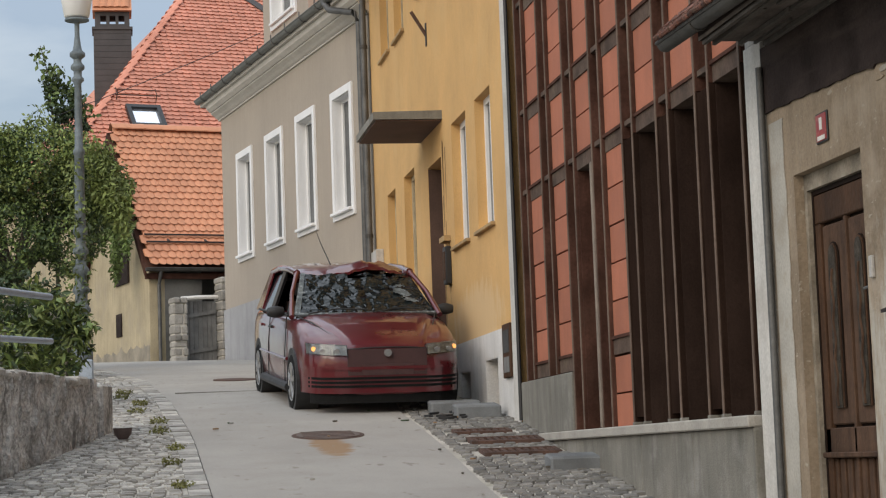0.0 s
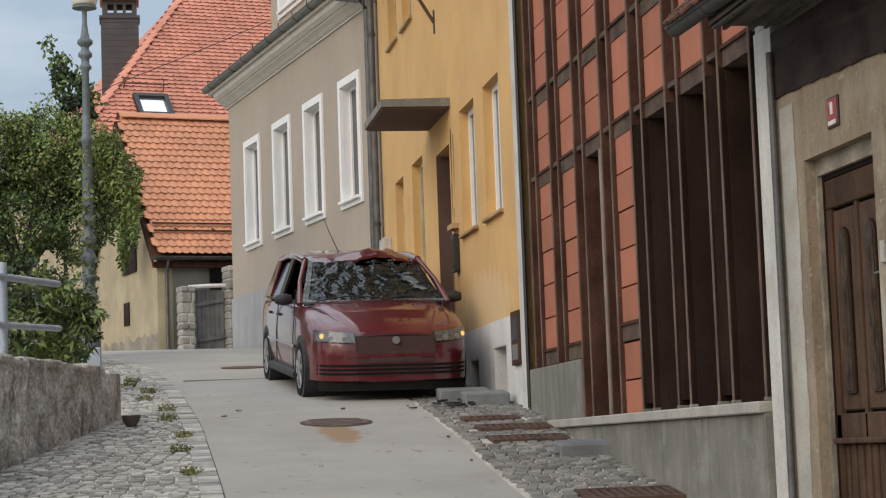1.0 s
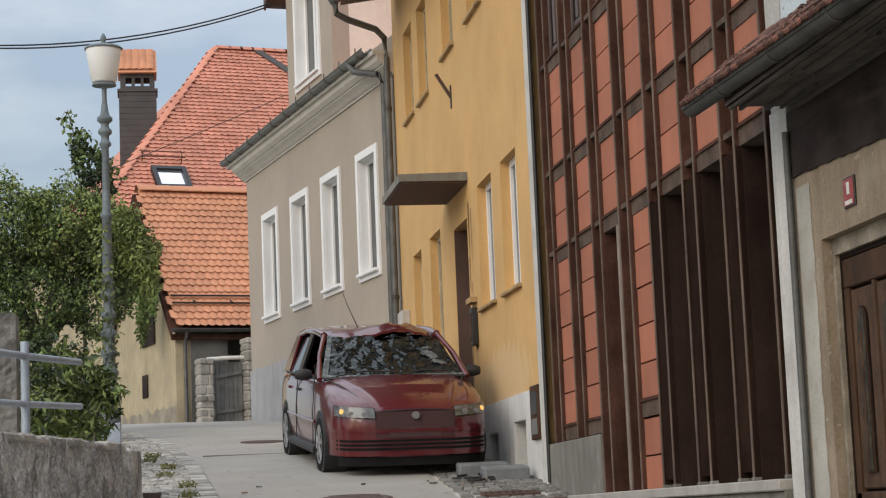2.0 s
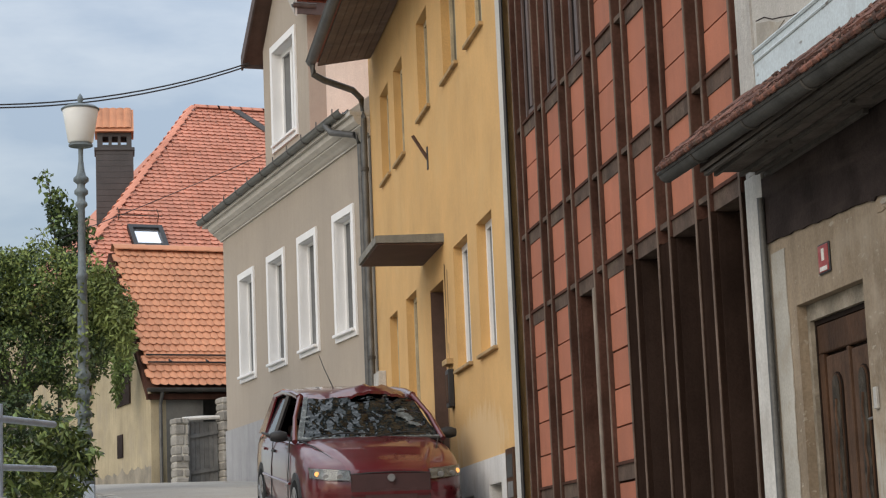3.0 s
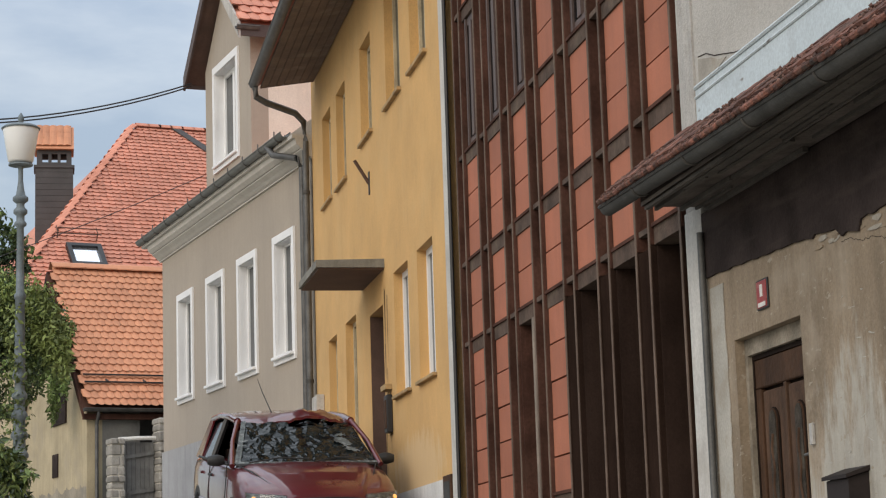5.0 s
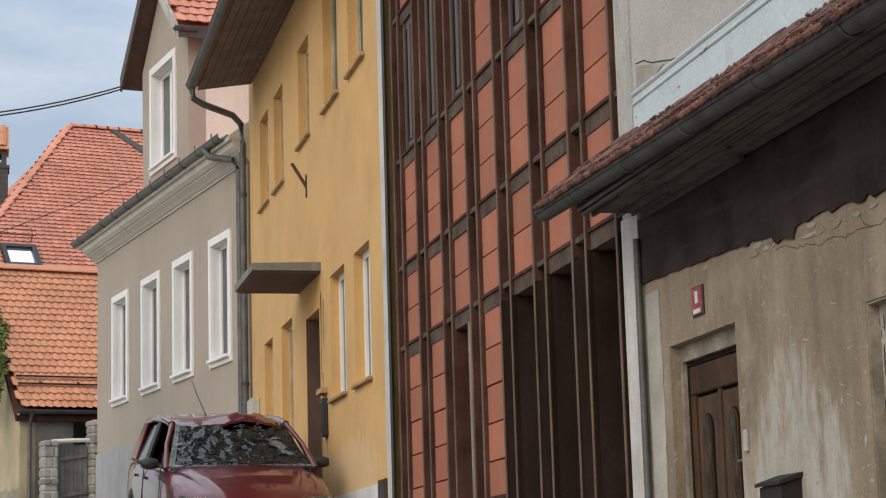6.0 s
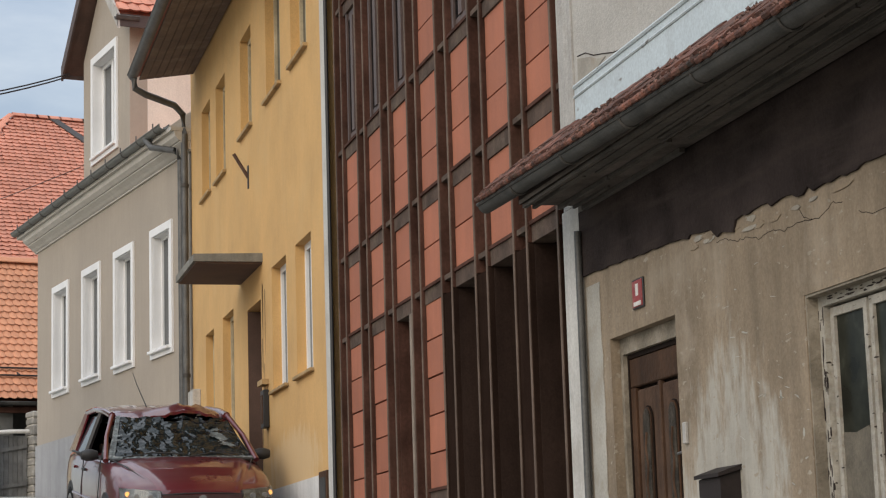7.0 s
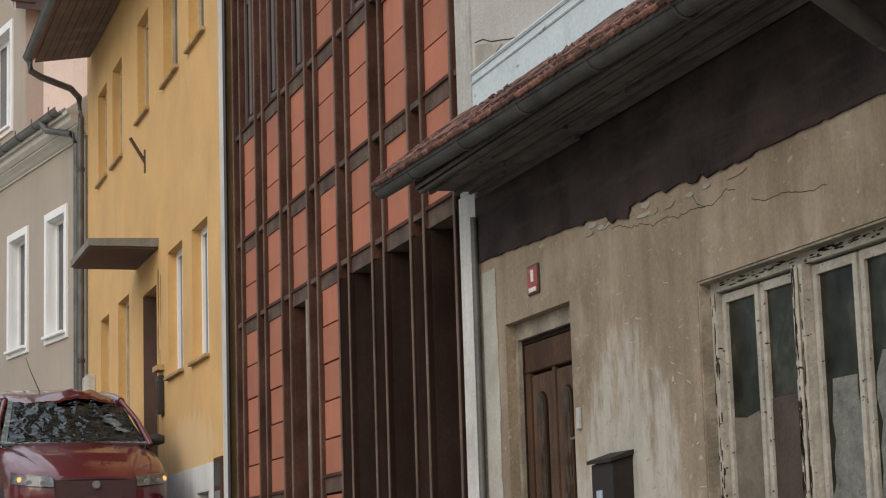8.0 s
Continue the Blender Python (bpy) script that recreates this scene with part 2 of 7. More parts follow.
M["damp"] = mat("brown_damp_run", (0.30, 0.19, 0.085), 0.95, 0.3, 5.0, 60, 0.2, spot=(0.45, 0.29, 0.13), spot_amt=0.7, spot_scale=6.0)
M["chimney"] = mat("dark_slate_cladding", (0.075, 0.068, 0.068), 0.8, 0.15, 2.0, 60, 0.1)
M["lamp_iron"] = mat("grey_green_cast_iron", (0.15, 0.185, 0.205), 0.6, 0.25, 6.0, 60, 0.15, spot=(0.12, 0.145, 0.13), spot_amt=0.5, spot_scale=5)
M["opal"] = mat("opal_white_glass", (0.80, 0.81, 0.80), 0.25, 0.03, 3.0, 60, 0.0, coat=0.4, fine_vary=0)
M["steel"] = mat("galvanised_steel", (0.36, 0.42, 0.49), 0.55, 0.12, 6.0, 60, 0.05, metal=0.1)
M["black"] = mat("black_plastic", (0.018, 0.018, 0.02), 0.5, 0.1, 4.0, 60, 0.05)
M["cable"] = mat("black_cable", (0.02, 0.02, 0.022), 0.6, 0.0, 4.0, 60, 0.0)
M["pane"] = mat("dark_window_glass", (0.045, 0.052, 0.055), 0.08, 0.3, 1.5, 30, 0.0, fine_vary=0.0)
# near-black room tone, the indoor gloom is in the colour
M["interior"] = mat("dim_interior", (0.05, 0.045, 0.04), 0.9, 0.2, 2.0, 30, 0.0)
M["curtain"] = mat("pale_net_curtain", (0.5, 0.5, 0.47), 0.95, 0.1, 5.0, 60, 0.2)
M["door_wood"] = mat("brown_varnished_door", (0.078, 0.04, 0.022), 0.72, 0.25, 3.0, 30, 0.3, streak=0.4, spec=0.2)
M["door_dark"] = mat("black_brown_door_groove", (0.018, 0.011, 0.008), 0.8, 0.2, 3.0, 40, 0.1, spec=0.1)
M["door_glass"] = mat("dim_ribbed_door_glass", (0.045, 0.037, 0.028), 0.6, 0.4, 9.0, 60, 0.4, bump_scale=40, spot=(0.10, 0.085, 0.065), spot_amt=0.6, spot_scale=18, spec=0.15)
M["door_light"] = mat("bleached_door_wood", (0.10, 0.057, 0.036), 0.75, 0.25, 4.0, 40, 0.2, streak=0.45, spec=0.2)
M["red_enamel"] = mat("red_enamel_plate", (0.30, 0.022, 0.02), 0.4, 0.15, 8.0, 60, 0.05, spot=(0.5, 0.25, 0.2), spot_amt=0.4, spot_scale=25)
M["white_enamel"] = mat("white_enamel", (0.7, 0.68, 0.64), 0.5, 0.05, 8.0, 60, 0.0)
M["rust_stain"] = mat("rusty_dirt_stain", (0.26, 0.16, 0.085), 0.95, 0.3, 5.0, 60, 0.2)
M["bark"] = mat("grey_brown_bark", (0.10, 0.085, 0.065), 0.95, 0.3, 8.0, 40, 0.5)
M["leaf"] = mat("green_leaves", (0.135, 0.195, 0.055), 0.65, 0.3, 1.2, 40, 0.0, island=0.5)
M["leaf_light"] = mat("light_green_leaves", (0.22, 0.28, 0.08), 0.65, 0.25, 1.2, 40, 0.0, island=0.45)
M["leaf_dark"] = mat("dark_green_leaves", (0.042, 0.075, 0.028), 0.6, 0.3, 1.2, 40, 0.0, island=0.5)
M["car_paint"] = mat("dark_red_car_paint", (0.105, 0.0095, 0.014), 0.3, 0.08, 1.5, 50, 0.0, coat=0.85, spec=0.35, fine_vary=0.03, spot=(0.125, 0.016, 0.021), spot_amt=0.25, spot_scale=3, metal=0.1)
_c = M["car_paint"].node_tree.nodes["Principled BSDF"]
_c.inputs["Coat Roughness"].default_value, _c.inputs["Coat IOR"].default_value = 0.05, 1.6
M["car_trim"] = mat("black_car_plastic", (0.02, 0.02, 0.021), 0.55, 0.15, 6.0, 60, 0.05)
M["tyre"] = mat("tyre_rubber", (0.012, 0.012, 0.012), 0.9, 0.2, 8.0, 60, 0.2, spec=0.15)
M["rim"] = mat("silver_wheel", (0.42, 0.42, 0.42), 0.4, 0.15, 8.0, 60, 0.0, metal=0.7)
M["car_glass"] = mat("dark_car_glass", (0.008, 0.009, 0.010), 0.12, 0.2, 2.0, 40, 0.0, fine_vary=0, spec=0.4)
# crazed glass whose pale colour also holds broken reflections
M["crazed_reflecting"] = mat("crazed_glass_painted_reflections", (0.10, 0.12, 0.122), 0.35, 0.6, 14.0, 90, 0.6, spot=(0.38, 0.405, 0.405), spot_amt=0.8, spot_scale=22, bump_scale=60)
M["shattered_glass"] = mat("dark_shattered_glass", (0.010, 0.014, 0.015), 0.14, 0.4, 6.0, 60, 1.0, spot=(0.035, 0.045, 0.048), spot_amt=0.7, spot_scale=16, bump_scale=7, fine_vary=0.2, spec=0.35)
_g = M["shattered_glass"].node_tree.nodes["Bump"]
_g.inputs["Distance"].default_value = 0.06
_g.inputs["Height"].links[0].from_node.inputs["Detail"].default_value = 1.6
M["cream_render"] = mat("cream_white_render", (0.78, 0.71, 0.62), 0.9, 0.05, 1.5, 70, 0.15, streak=0.06)
M["window_board"] = mat("dark_brown_window_board", (0.06, 0.042, 0.03), 0.9, 0.25, 5.0, 50, 0.3)
M["bubble_film"] = mat("crumpled_pale_film", (0.17, 0.17, 0.15), 0.6, 0.3, 12.0, 60, 0.6, bump_scale=35, spot=(0.14, 0.14, 0.12), spot_amt=0.7, spot_scale=24)
M["lens"] = glass("clear_lamp_glass")
M["lamp_refl"] = mat("headlamp_reflector", (0.22, 0.22, 0.215), 0.4, 0.35, 22.0, 60, 0.0, metal=0.3)
M["bulb"] = mat("amber_bulb", (0.8, 0.45, 0.15), 0.3, 0.0, 4, 60, 0.0)
_b = M["bulb"].node_tree.nodes["Principled BSDF"]
_b.inputs["Emission Color"].default_value, _b.inputs["Emission Strength"].default_value = (1.0, 0.48, 0.14, 1), 1.0
M["sky_pane"] = mat("skylight_glass", (0.9, 0.92, 0.95), 0.1, 0.03, 1.5, 30, 0.0, fine_vary=0.0, metal=0.9)
# opaque panes, the dim room and dull reflections put into the colour
M["near_glass"] = mat("dim_room_window_glass", (0.030, 0.032, 0.024), 0.2, 0.5, 3.0, 30, 0.0, spot=(0.085, 0.085, 0.065), spot_amt=0.6, spot_scale=3.0, fine_vary=0.0, spec=0.08)
M["car_grille"] = mat("dull_maroon_plastic", (0.050, 0.020, 0.020), 0.6, 0.15, 4.0, 60, 0.05)
M["plate_grey"] = mat("dull_plate", (0.062, 0.028, 0.028), 0.6, 0.2, 5.0, 60, 0.0)
M["weed"] = mat("yellow_green_weeds", (0.17, 0.17, 0.05), 0.8, 0.3, 5.0, 40, 0.0, island=0.4)
M["iron_lid"] = mat("worn_iron_lid", (0.12, 0.09, 0.075), 0.7, 0.3, 6.0, 60, 0.3)
M["box_brown"] = mat("dark_brown_metal", (0.026, 0.02, 0.019), 0.6, 0.15, 6.0, 60, 0.05, spec=0.2)
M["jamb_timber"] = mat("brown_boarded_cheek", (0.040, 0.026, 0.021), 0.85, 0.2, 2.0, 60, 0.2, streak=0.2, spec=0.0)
M["mullion_timber"] = mat("worn_mullion_timber", (0.16, 0.115, 0.09), 0.8, 0.25, 2.5, 40, 0.3, spot=(0.22, 0.17, 0.135), spot_amt=0.6, spot_scale=2.5, streak=0.25, spec=0.15, spot_stretch=(3.0, 3.0, 0.4))
M["sill_tan"] = mat("tan_painted_sill", (0.42, 0.28, 0.13), 0.8, 0.2, 4.0, 60, 0.2, spot=(0.2, 0.13, 0.07), spot_amt=0.6, spot_scale=5)
M["faded_frame"] = mat("faded_cream_frame", (0.50, 0.42, 0.28), 0.8, 0.2, 4.0, 60, 0.2)
M["dark_sheet_grey"] = mat("dark_grey_sheet", (0.05, 0.05, 0.048), 0.9, 0.25, 5.0, 60, 0.3)
M["cornice"] = mat("pale_cornice_plaster", (0.56, 0.53, 0.48), 0.9, 0.06, 1.5, 70, 0.1, streak=0.1)
M["pale_wash"] = mat("pale_washed_plaster", (0.38, 0.35, 0.30), 0.95, 0.15, 3.0, 60, 0.4, spot=(0.28, 0.24, 0.19), spot_amt=0.8, spot_scale=4.0, bump_scale=9)
M["lath_wood"] = mat("grey_old_laths", (0.075, 0.066, 0.058), 0.9, 0.3, 4.0, 50, 0.3)
M["moss"] = mat("moss_and_crumbled_tile", (0.15, 0.08, 0.062), 0.95, 0.4, 14.0, 60, 0.3, island=0.6)
M["seat_cloth"] = mat("brown_seat_cloth", (0.10, 0.055, 0.04), 0.95, 0.2, 6.0, 60, 0.2)
M["headrest_cloth"] = mat("pale_headrest_cloth", (0.28, 0.28, 0.28), 0.95, 0.2, 6.0, 60, 0.2)
M["lamp_bowl"] = mat("grey_lamp_bowl", (0.42, 0.42, 0.42), 0.45, 0.1, 8.0, 60, 0.0, metal=0.6)
M["pale_strip"] = mat("pale_worn_strip", (0.58, 0.565, 0.53), 0.9, 0.08, 2.0, 50, 0.2, spot=(0.38, 0.35, 0.31), spot_amt=0.5, spot_scale=3.0, streak=0.15)
M["stained_base"] = mat("grey_stained_render", (0.31, 0.275, 0.215), 0.95, 0.25, 1.6, 50, 0.4, spot=(0.2, 0.185, 0.155), spot_amt=0.7, spot_scale=2.5)
M["soffit_brown"] = mat("brown_canopy_soffit", (0.12, 0.072, 0.055), 0.9, 0.15, 3.0, 60, 0.2)
M["zinc_gutter"] = mat("weathered_zinc_gutter", (0.16, 0.165, 0.155), 0.6, 0.2, 4.0, 60, 0.1, spot=(0.09, 0.09, 0.085), spot_amt=0.5, spot_scale=4)
M["emblem_grey"] = mat("pale_emblem_metal", (0.2, 0.19, 0.19), 0.4, 0.05, 8.0, 60, 0.0)
M["upper_render"] = mat("pale_upper_render", (0.46, 0.44, 0.405), 0.9, 0.09, 1.2, 60, 0.3, spot=(0.38, 0.35, 0.31), spot_amt=0.5, spot_scale=2.5, streak=0.06)
M["roof_tile_joined"] = mat("orange_clay_tiles", (0.60, 0.265, 0.145), 0.8, 0.10, 1.2, 70, 0.2, island=0.10, spot=(0.50, 0.205, 0.11), spot_amt=0.5, spot_scale=2.0)
M["soffit_old"] = mat("old_grey_soffit", (0.125, 0.108, 0.098), 0.9, 0.3, 3.0, 50, 0.4, spot=(0.16, 0.138, 0.12), spot_amt=0.6, spot_scale=4.0, spec=0.1, spot_stretch=(2.0, 0.3, 1.0))
M["eave_gutter"] = mat("dark_eave_gutter", (0.075, 0.074, 0.071), 0.75, 0.3, 5.0, 60, 0.2, spot=(0.06, 0.055, 0.05), spot_amt=0.5, spot_scale=5, spec=0.3)
M["bare_post"] = mat("bare_grey_post", (0.27, 0.215, 0.17), 0.85, 0.25, 4.0, 40, 0.3, streak=0.3)
M["bell_grey"] = mat("pale_grey_bell", (0.42, 0.41, 0.39), 0.5, 0.1, 8.0, 60, 0.0)
M["curtain_beige"] = mat("yellowed_card", (0.15, 0.13, 0.10), 0.9, 0.2, 6.0, 60, 0.2, spot=(0.08, 0.07, 0.05), spot_amt=0.6, spot_scale=7)
M["pale_edge"] = mat("pale_limewash", (0.43, 0.41, 0.365), 0.95, 0.12, 2.5, 60, 0.4, spot=(0.32, 0.285, 0.23), spot_amt=0.7, spot_scale=4.0, bump_scale=12, spec=0.2)
M["earth"] = mat("sandy_brown_earth", (0.30, 0.27, 0.22), 0.98, 0.25, 3.0, 60, 0.5, spot=(0.12, 0.13, 0.07), spot_amt=0.6, spot_scale=1.2)


# ---- building helpers ----
def thing(name, at, label, category, group="", kind=""):
    ob = new(name)
    ob.matrix_basis = Matrix.Translation(at)
    return tagged(ob, label, category, group, kind)


def part(name, bm, material, parent=None, label="", smooth=False):
    """Links a bmesh, in world coordinates, as one mesh under a thing or a part."""
    me = bpy.data.meshes.new(name)
    bmesh.ops.recalc_face_normals(bm, faces=bm.faces)
    bm.to_mesh(me)
    bm.free()
    if smooth:
        me.polygons.foreach_set("use_smooth", [True] * len(me.polygons))
        me.set_sharp_from_angle(angle=radians(50))
    me.materials.append(material)
    ob = new(name, me)
    if parent:
        ob.parent = parent
        if parent.type == "EMPTY":
            ob.matrix_parent_inverse = parent.matrix_basis.inverted()
    if label:
        tagged(ob, label)
    return ob


def solid(name, bm, material, label, category, group="", kind="", smooth=False):
    return tagged(part(name, bm, material, smooth=smooth), label, category, group, kind)


def box(bm, x0, x1, y0, y1, z0, z1, f=None):
    """A box; f maps local (u, w, z) to the world."""
    pts = [(x, y, z) for z in (z0, z1) for x, y in ((x0, y0), (x1, y0), (x1, y1), (x0, y1))]
    v = [bm.verts.new(f(*p) if f else p) for p in pts]
    for q in ((0, 3, 2, 1), (4, 5, 6, 7), (0, 1, 5, 4), (1, 2, 6, 5), (2, 3, 7, 6), (3, 0, 4, 7)):
        bm.faces.new([v[i] for i in q])
    return v


def bx(*a, f=None, bevel=0.0):
    bm = bmesh.new()
    box(bm, *a, f=f)
    if bevel:
        bmesh.ops.bevel(bm, geom=list(bm.edges), offset=bevel, segments=1, affect="EDGES")
    return bm


def prism(points, h0, h1, f):
    """A flat outline (a, b) pushed from h0 to h1; f maps (a, b, h) to the world."""
    bm = bmesh.new()
    lo = [bm.verts.new(f(a, b, h0)) for a, b in points]
    hi = [bm.verts.new(f(a, b, h1)) for a, b in points]
    bm.faces.new(lo[::-1])
    bm.faces.new(hi)
    k = len(points)
    for i in range(k):
        bm.faces.new((lo[i], lo[(i + 1) % k], hi[(i + 1) % k], hi[i]))
    return bm


def tube(bm, path, r, seg=10, cap=True):
    """A round bar along points; r is a number or one per point."""
    path = [Vector(p) for p in path]
    rings = []
    for i, p in enumerate(path):
        d = (path[min(i + 1, len(path) - 1)] - path[max(i - 1, 0)]).normalized()
        a = d.orthogonal().normalized() if abs(d.z) > 0.95 else Vector((0, 0, 1)).cross(d).normalized()
        b = d.cross(a)
        rr = r[i] if isinstance(r, (list, tuple)) else r
        rings.append([bm.verts.new(p + (a * math.cos(2 * math.pi * k / seg) + b * math.sin(2 * math.pi * k / seg)) * rr) for k in range(seg)])
    for q, w in zip(rings, rings[1:]):
        for k in range(seg):
            bm.faces.new((q[k], q[(k + 1) % seg], w[(k + 1) % seg], w[k]))
    if cap:
        bm.faces.new(rings[0][::-1])
        bm.faces.new(rings[-1])


def tb(path, r, seg=10):
    bm = bmesh.new()
    tube(bm, path, r, seg)
    return bm


def lathe(profile, at, seg=20):
    """A turned shape from (radius, height) pairs."""
    bm = bmesh.new()
    rings = [[bm.verts.new((at[0] + r * math.cos(2 * math.pi * k / seg), at[1] + r * math.sin(2 * math.pi * k / seg), at[2] + z))
              for k in range(seg)] for r, z in profile]
    for q, w in zip(rings, rings[1:]):
        for k in range(seg):
            bm.faces.new((q[k], q[(k + 1) % seg], w[(k + 1) % seg], w[k]))
    bm.faces.new(rings[0][::-1])
    bm.faces.new(rings[-1])
    return bm


def face_frame(ox, oy, azimuth):
    """A facade's own axes: u along it, w out of it towards the street, z up."""
    a = radians(azimuth)
    d, n = (math.sin(a), math.cos(a)), (-math.cos(a), math.sin(a))
    return lambda u, w, z: (ox + d[0] * u + n[0] * w, oy + d[1] * u + n[1] * w, z)


def wall(f, u0, u1, z0, z1, w0, w1, holes=()):
    """A wall in one closed mesh with openings (u0, u1, z0, z1) right through it."""
    us = sorted({u0, u1, *(h[0] for h in holes), *(h[1] for h in holes)})
    zs = sorted({z0, z1, *(h[2] for h in holes), *(h[3] for h in holes)})
    us = [u for u in us if u0 <= u <= u1]
    zs = [z for z in zs if z0 <= z <= z1]
    full = {}
    for i in range(len(us) - 1):
        for j in range(len(zs) - 1):
            c, e = (us[i] + us[i + 1]) / 2, (zs[j] + zs[j + 1]) / 2
            full[i, j] = not any(h[0] < c < h[1] and h[2] < e < h[3] for h in holes)
    bm = bmesh.new()
    cache = {}

    def v(i, j, k):
        if (i, j, k) not in cache:
            cache[i, j, k] = bm.verts.new(f(us[i], (w0, w1)[k], zs[j]))
        return cache[i, j, k]
    for (i, j), on in full.items():
        if not on:
            continue
        for k in (0, 1):
            bm.faces.new((v(i, j, k), v(i + 1, j, k), v(i + 1, j + 1, k), v(i, j + 1, k)))
        for di, dj, a, b in ((-1, 0, (i, j), (i, j + 1)), (1, 0, (i + 1, j), (i + 1, j + 1)), (0, -1, (i, j), (i + 1, j)), (0, 1, (i, j + 1), (i + 1, j + 1))):
            if not full.get((i + di, j + dj), False):
                bm.faces.new((v(*a, 0), v(*b, 0), v(*b, 1), v(*a, 1)))
    return bm


def window(f, u0, u1, z0, z1, parent, material, depth=0.16, bar=0.06, mullions=1, sill=None, pane_mat=None, transom=None, casing=0.0, casing_mat=None, sill_label="", blind=None):
    """A window set back in its opening: frame (mesh), panes under it, a sill and an outer casing."""
    bm = bmesh.new()
    w0, w1 = -depth - 0.06, -depth
    for a in ((u0, u0 + bar, w0, w1, z0, z1), (u1 - bar, u1, w0, w1, z0, z1), (u0 + bar, u1 - bar, w0, w1, z0, z0 + bar), (u0 + bar, u1 - bar, w0, w1, z1 - bar, z1)):
        box(bm, *a, f=f)
    for k in range(mullions):
        c = u0 + (u1 - u0) * (k + 1) / (mullions + 1)
        box(bm, c - bar * 0.7, c + bar * 0.7, w0, w1 + 0.012, z0 + bar, z1 - bar, f=f)
    if transom:
        box(bm, u0 + bar, u1 - bar, w0, w1 + 0.006, transom - bar / 2, transom + bar / 2, f=f)
    fr = part("window_frame", bm, material, parent)
    for k in range(mullions + 1):
        a = u0 + (u1 - u0) * k / (mullions + 1)
        b = u0 + (u1 - u0) * (k + 1) / (mullions + 1)
        part("pane", bx(a + 0.02, b - 0.02, w0 + 0.02, w0 + 0.03, z0 + 0.02, z1 - 0.02, f=f), pane_mat or M["pane"], fr)
    if blind:
        part("roller_blind", bx(u0 + bar, u1 - bar, w0 - 0.03, w0 - 0.02, z0 + (z1 - z0) * blind, z1 - 0.02, f=f), M["curtain"], fr)
    if sill:
        part("window_sill", bx(u0 - 0.06, u1 + 0.06, -depth, sill, z0 - 0.05, z0 - 0.002, f=f, bevel=0.006), casing_mat or material, parent, sill_label)
    if casing:
        part("reveal_lining", wall(f, u0 + 0.004, u1 - 0.004, z0 + 0.004, z1 - 0.004, -depth, 0.006, [(u0 + 0.012, u1 - 0.012, z0 + 0.012, z1 - 0.012)]), casing_mat or material, parent)
        bm = bmesh.new()
        c, t = casing, 0.035
        box(bm, u0 - c, u0 - 0.001, 0.002, t, z0 - c, z1 + c, f=f)
        box(bm, u1 + 0.001, u1 + c, 0.002, t, z0 - c, z1 + c, f=f)
        box(bm, u0, u1, 0.002, t, z1 + 0.001, z1 + c, f=f)
        box(bm, u0, u1, 0.002, t, z0 - c, z0 - 0.055, f=f)
        part("window_casing", bm, casing_mat or material, parent)
    return fr


def ground_z(y):
    d = y - 18.33
    if y < 11:
        e = max(y, -1.0) - 11
        return 0.682 + 0.1334 * e + 0.0055 * e * e
    if d < 0:
        return 1.66 + 0.1334 * d
    return 1.66 + 0.118 * d - 0.0016 * d * d if d < 30 else 3.76 + 0.022 * (d - 30)


def interp(table, y):
    for (a, p), (b, q) in zip(table, table[1:]):
        if y <= b:
            t = max(0.0, (y - a) / (b - a))
            t = t * t * (3 - 2 * t) * 0.5 + t * 0.5
            return p + (q - p) * t
    return table[-1][1]


ROAD_LEFT = ((-25, 0.2), (10, 0.62), (14.5, 0.67), (17.5, 0.67), (21.2, 0.6), (25.5, 0.41), (29.4, -0.06), (34, -1.2), (40, -3.4), (46, -7.0))
ROAD_RIGHT = ((-25, 2.3), (10, 2.58), (14, 2.65), (17, 2.74), (19.4, 2.78), (22, 3.0), (24, 3.72), (28.5, 3.72), (37.7, 1.98), (46, 2.4))

# ---- ground, road and pavements ----
XF = 3.76
bm = bmesh.new()
ys = [-400, -120, -40, -20, -10] + [-5 + 1.0 * i for i in range(70)] + [80, 130, 220, 400, 900]
xs = [-900, -300, -100, -40, -20, -12, -8, -5, -3, -1, 1, 3, 5, 8, 12, 20, 40, 100, 300, 900]
grid = [[bm.verts.new((x, y, ground_z(min(y, 70)) - (0.0 if y < 70 else 0.02 * (y - 70) ** 0.9))) for x in xs] for y in ys]
for r, q in zip(grid, grid[1:]):
    for i in range(len(xs) - 1):
        bm.faces.new((r[i], r[i + 1], q[i + 1], q[i]))
solid("ground", bm, M["earth"], "sandy brown earth sloping up between the houses", "ground", kind="structure", smooth=True)

bm = bmesh.new()
last = None
for i in range(0, 145):
    y = -25 + i * 0.5
    a, b = interp(ROAD_LEFT, y), interp(ROAD_RIGHT, y)
    z = ground_z(y)
    row = [bm.verts.new((a, y, z - 0.03))] + [bm.verts.new((a + (b - a) * k / 8, y, z + 0.022 + 0.012 * math.sin(math.pi * k / 8))) for k in range(9)] + [bm.verts.new((b, y, z - 0.03))]
    if last:
        for k in range(10):
            bm.faces.new((last[k], last[k + 1], row[k + 1], row[k]))
    last = row
solid("road", bm, M["asphalt"], "pale worn concrete road climbing a narrow lane", "road", kind="structure", smooth=True)

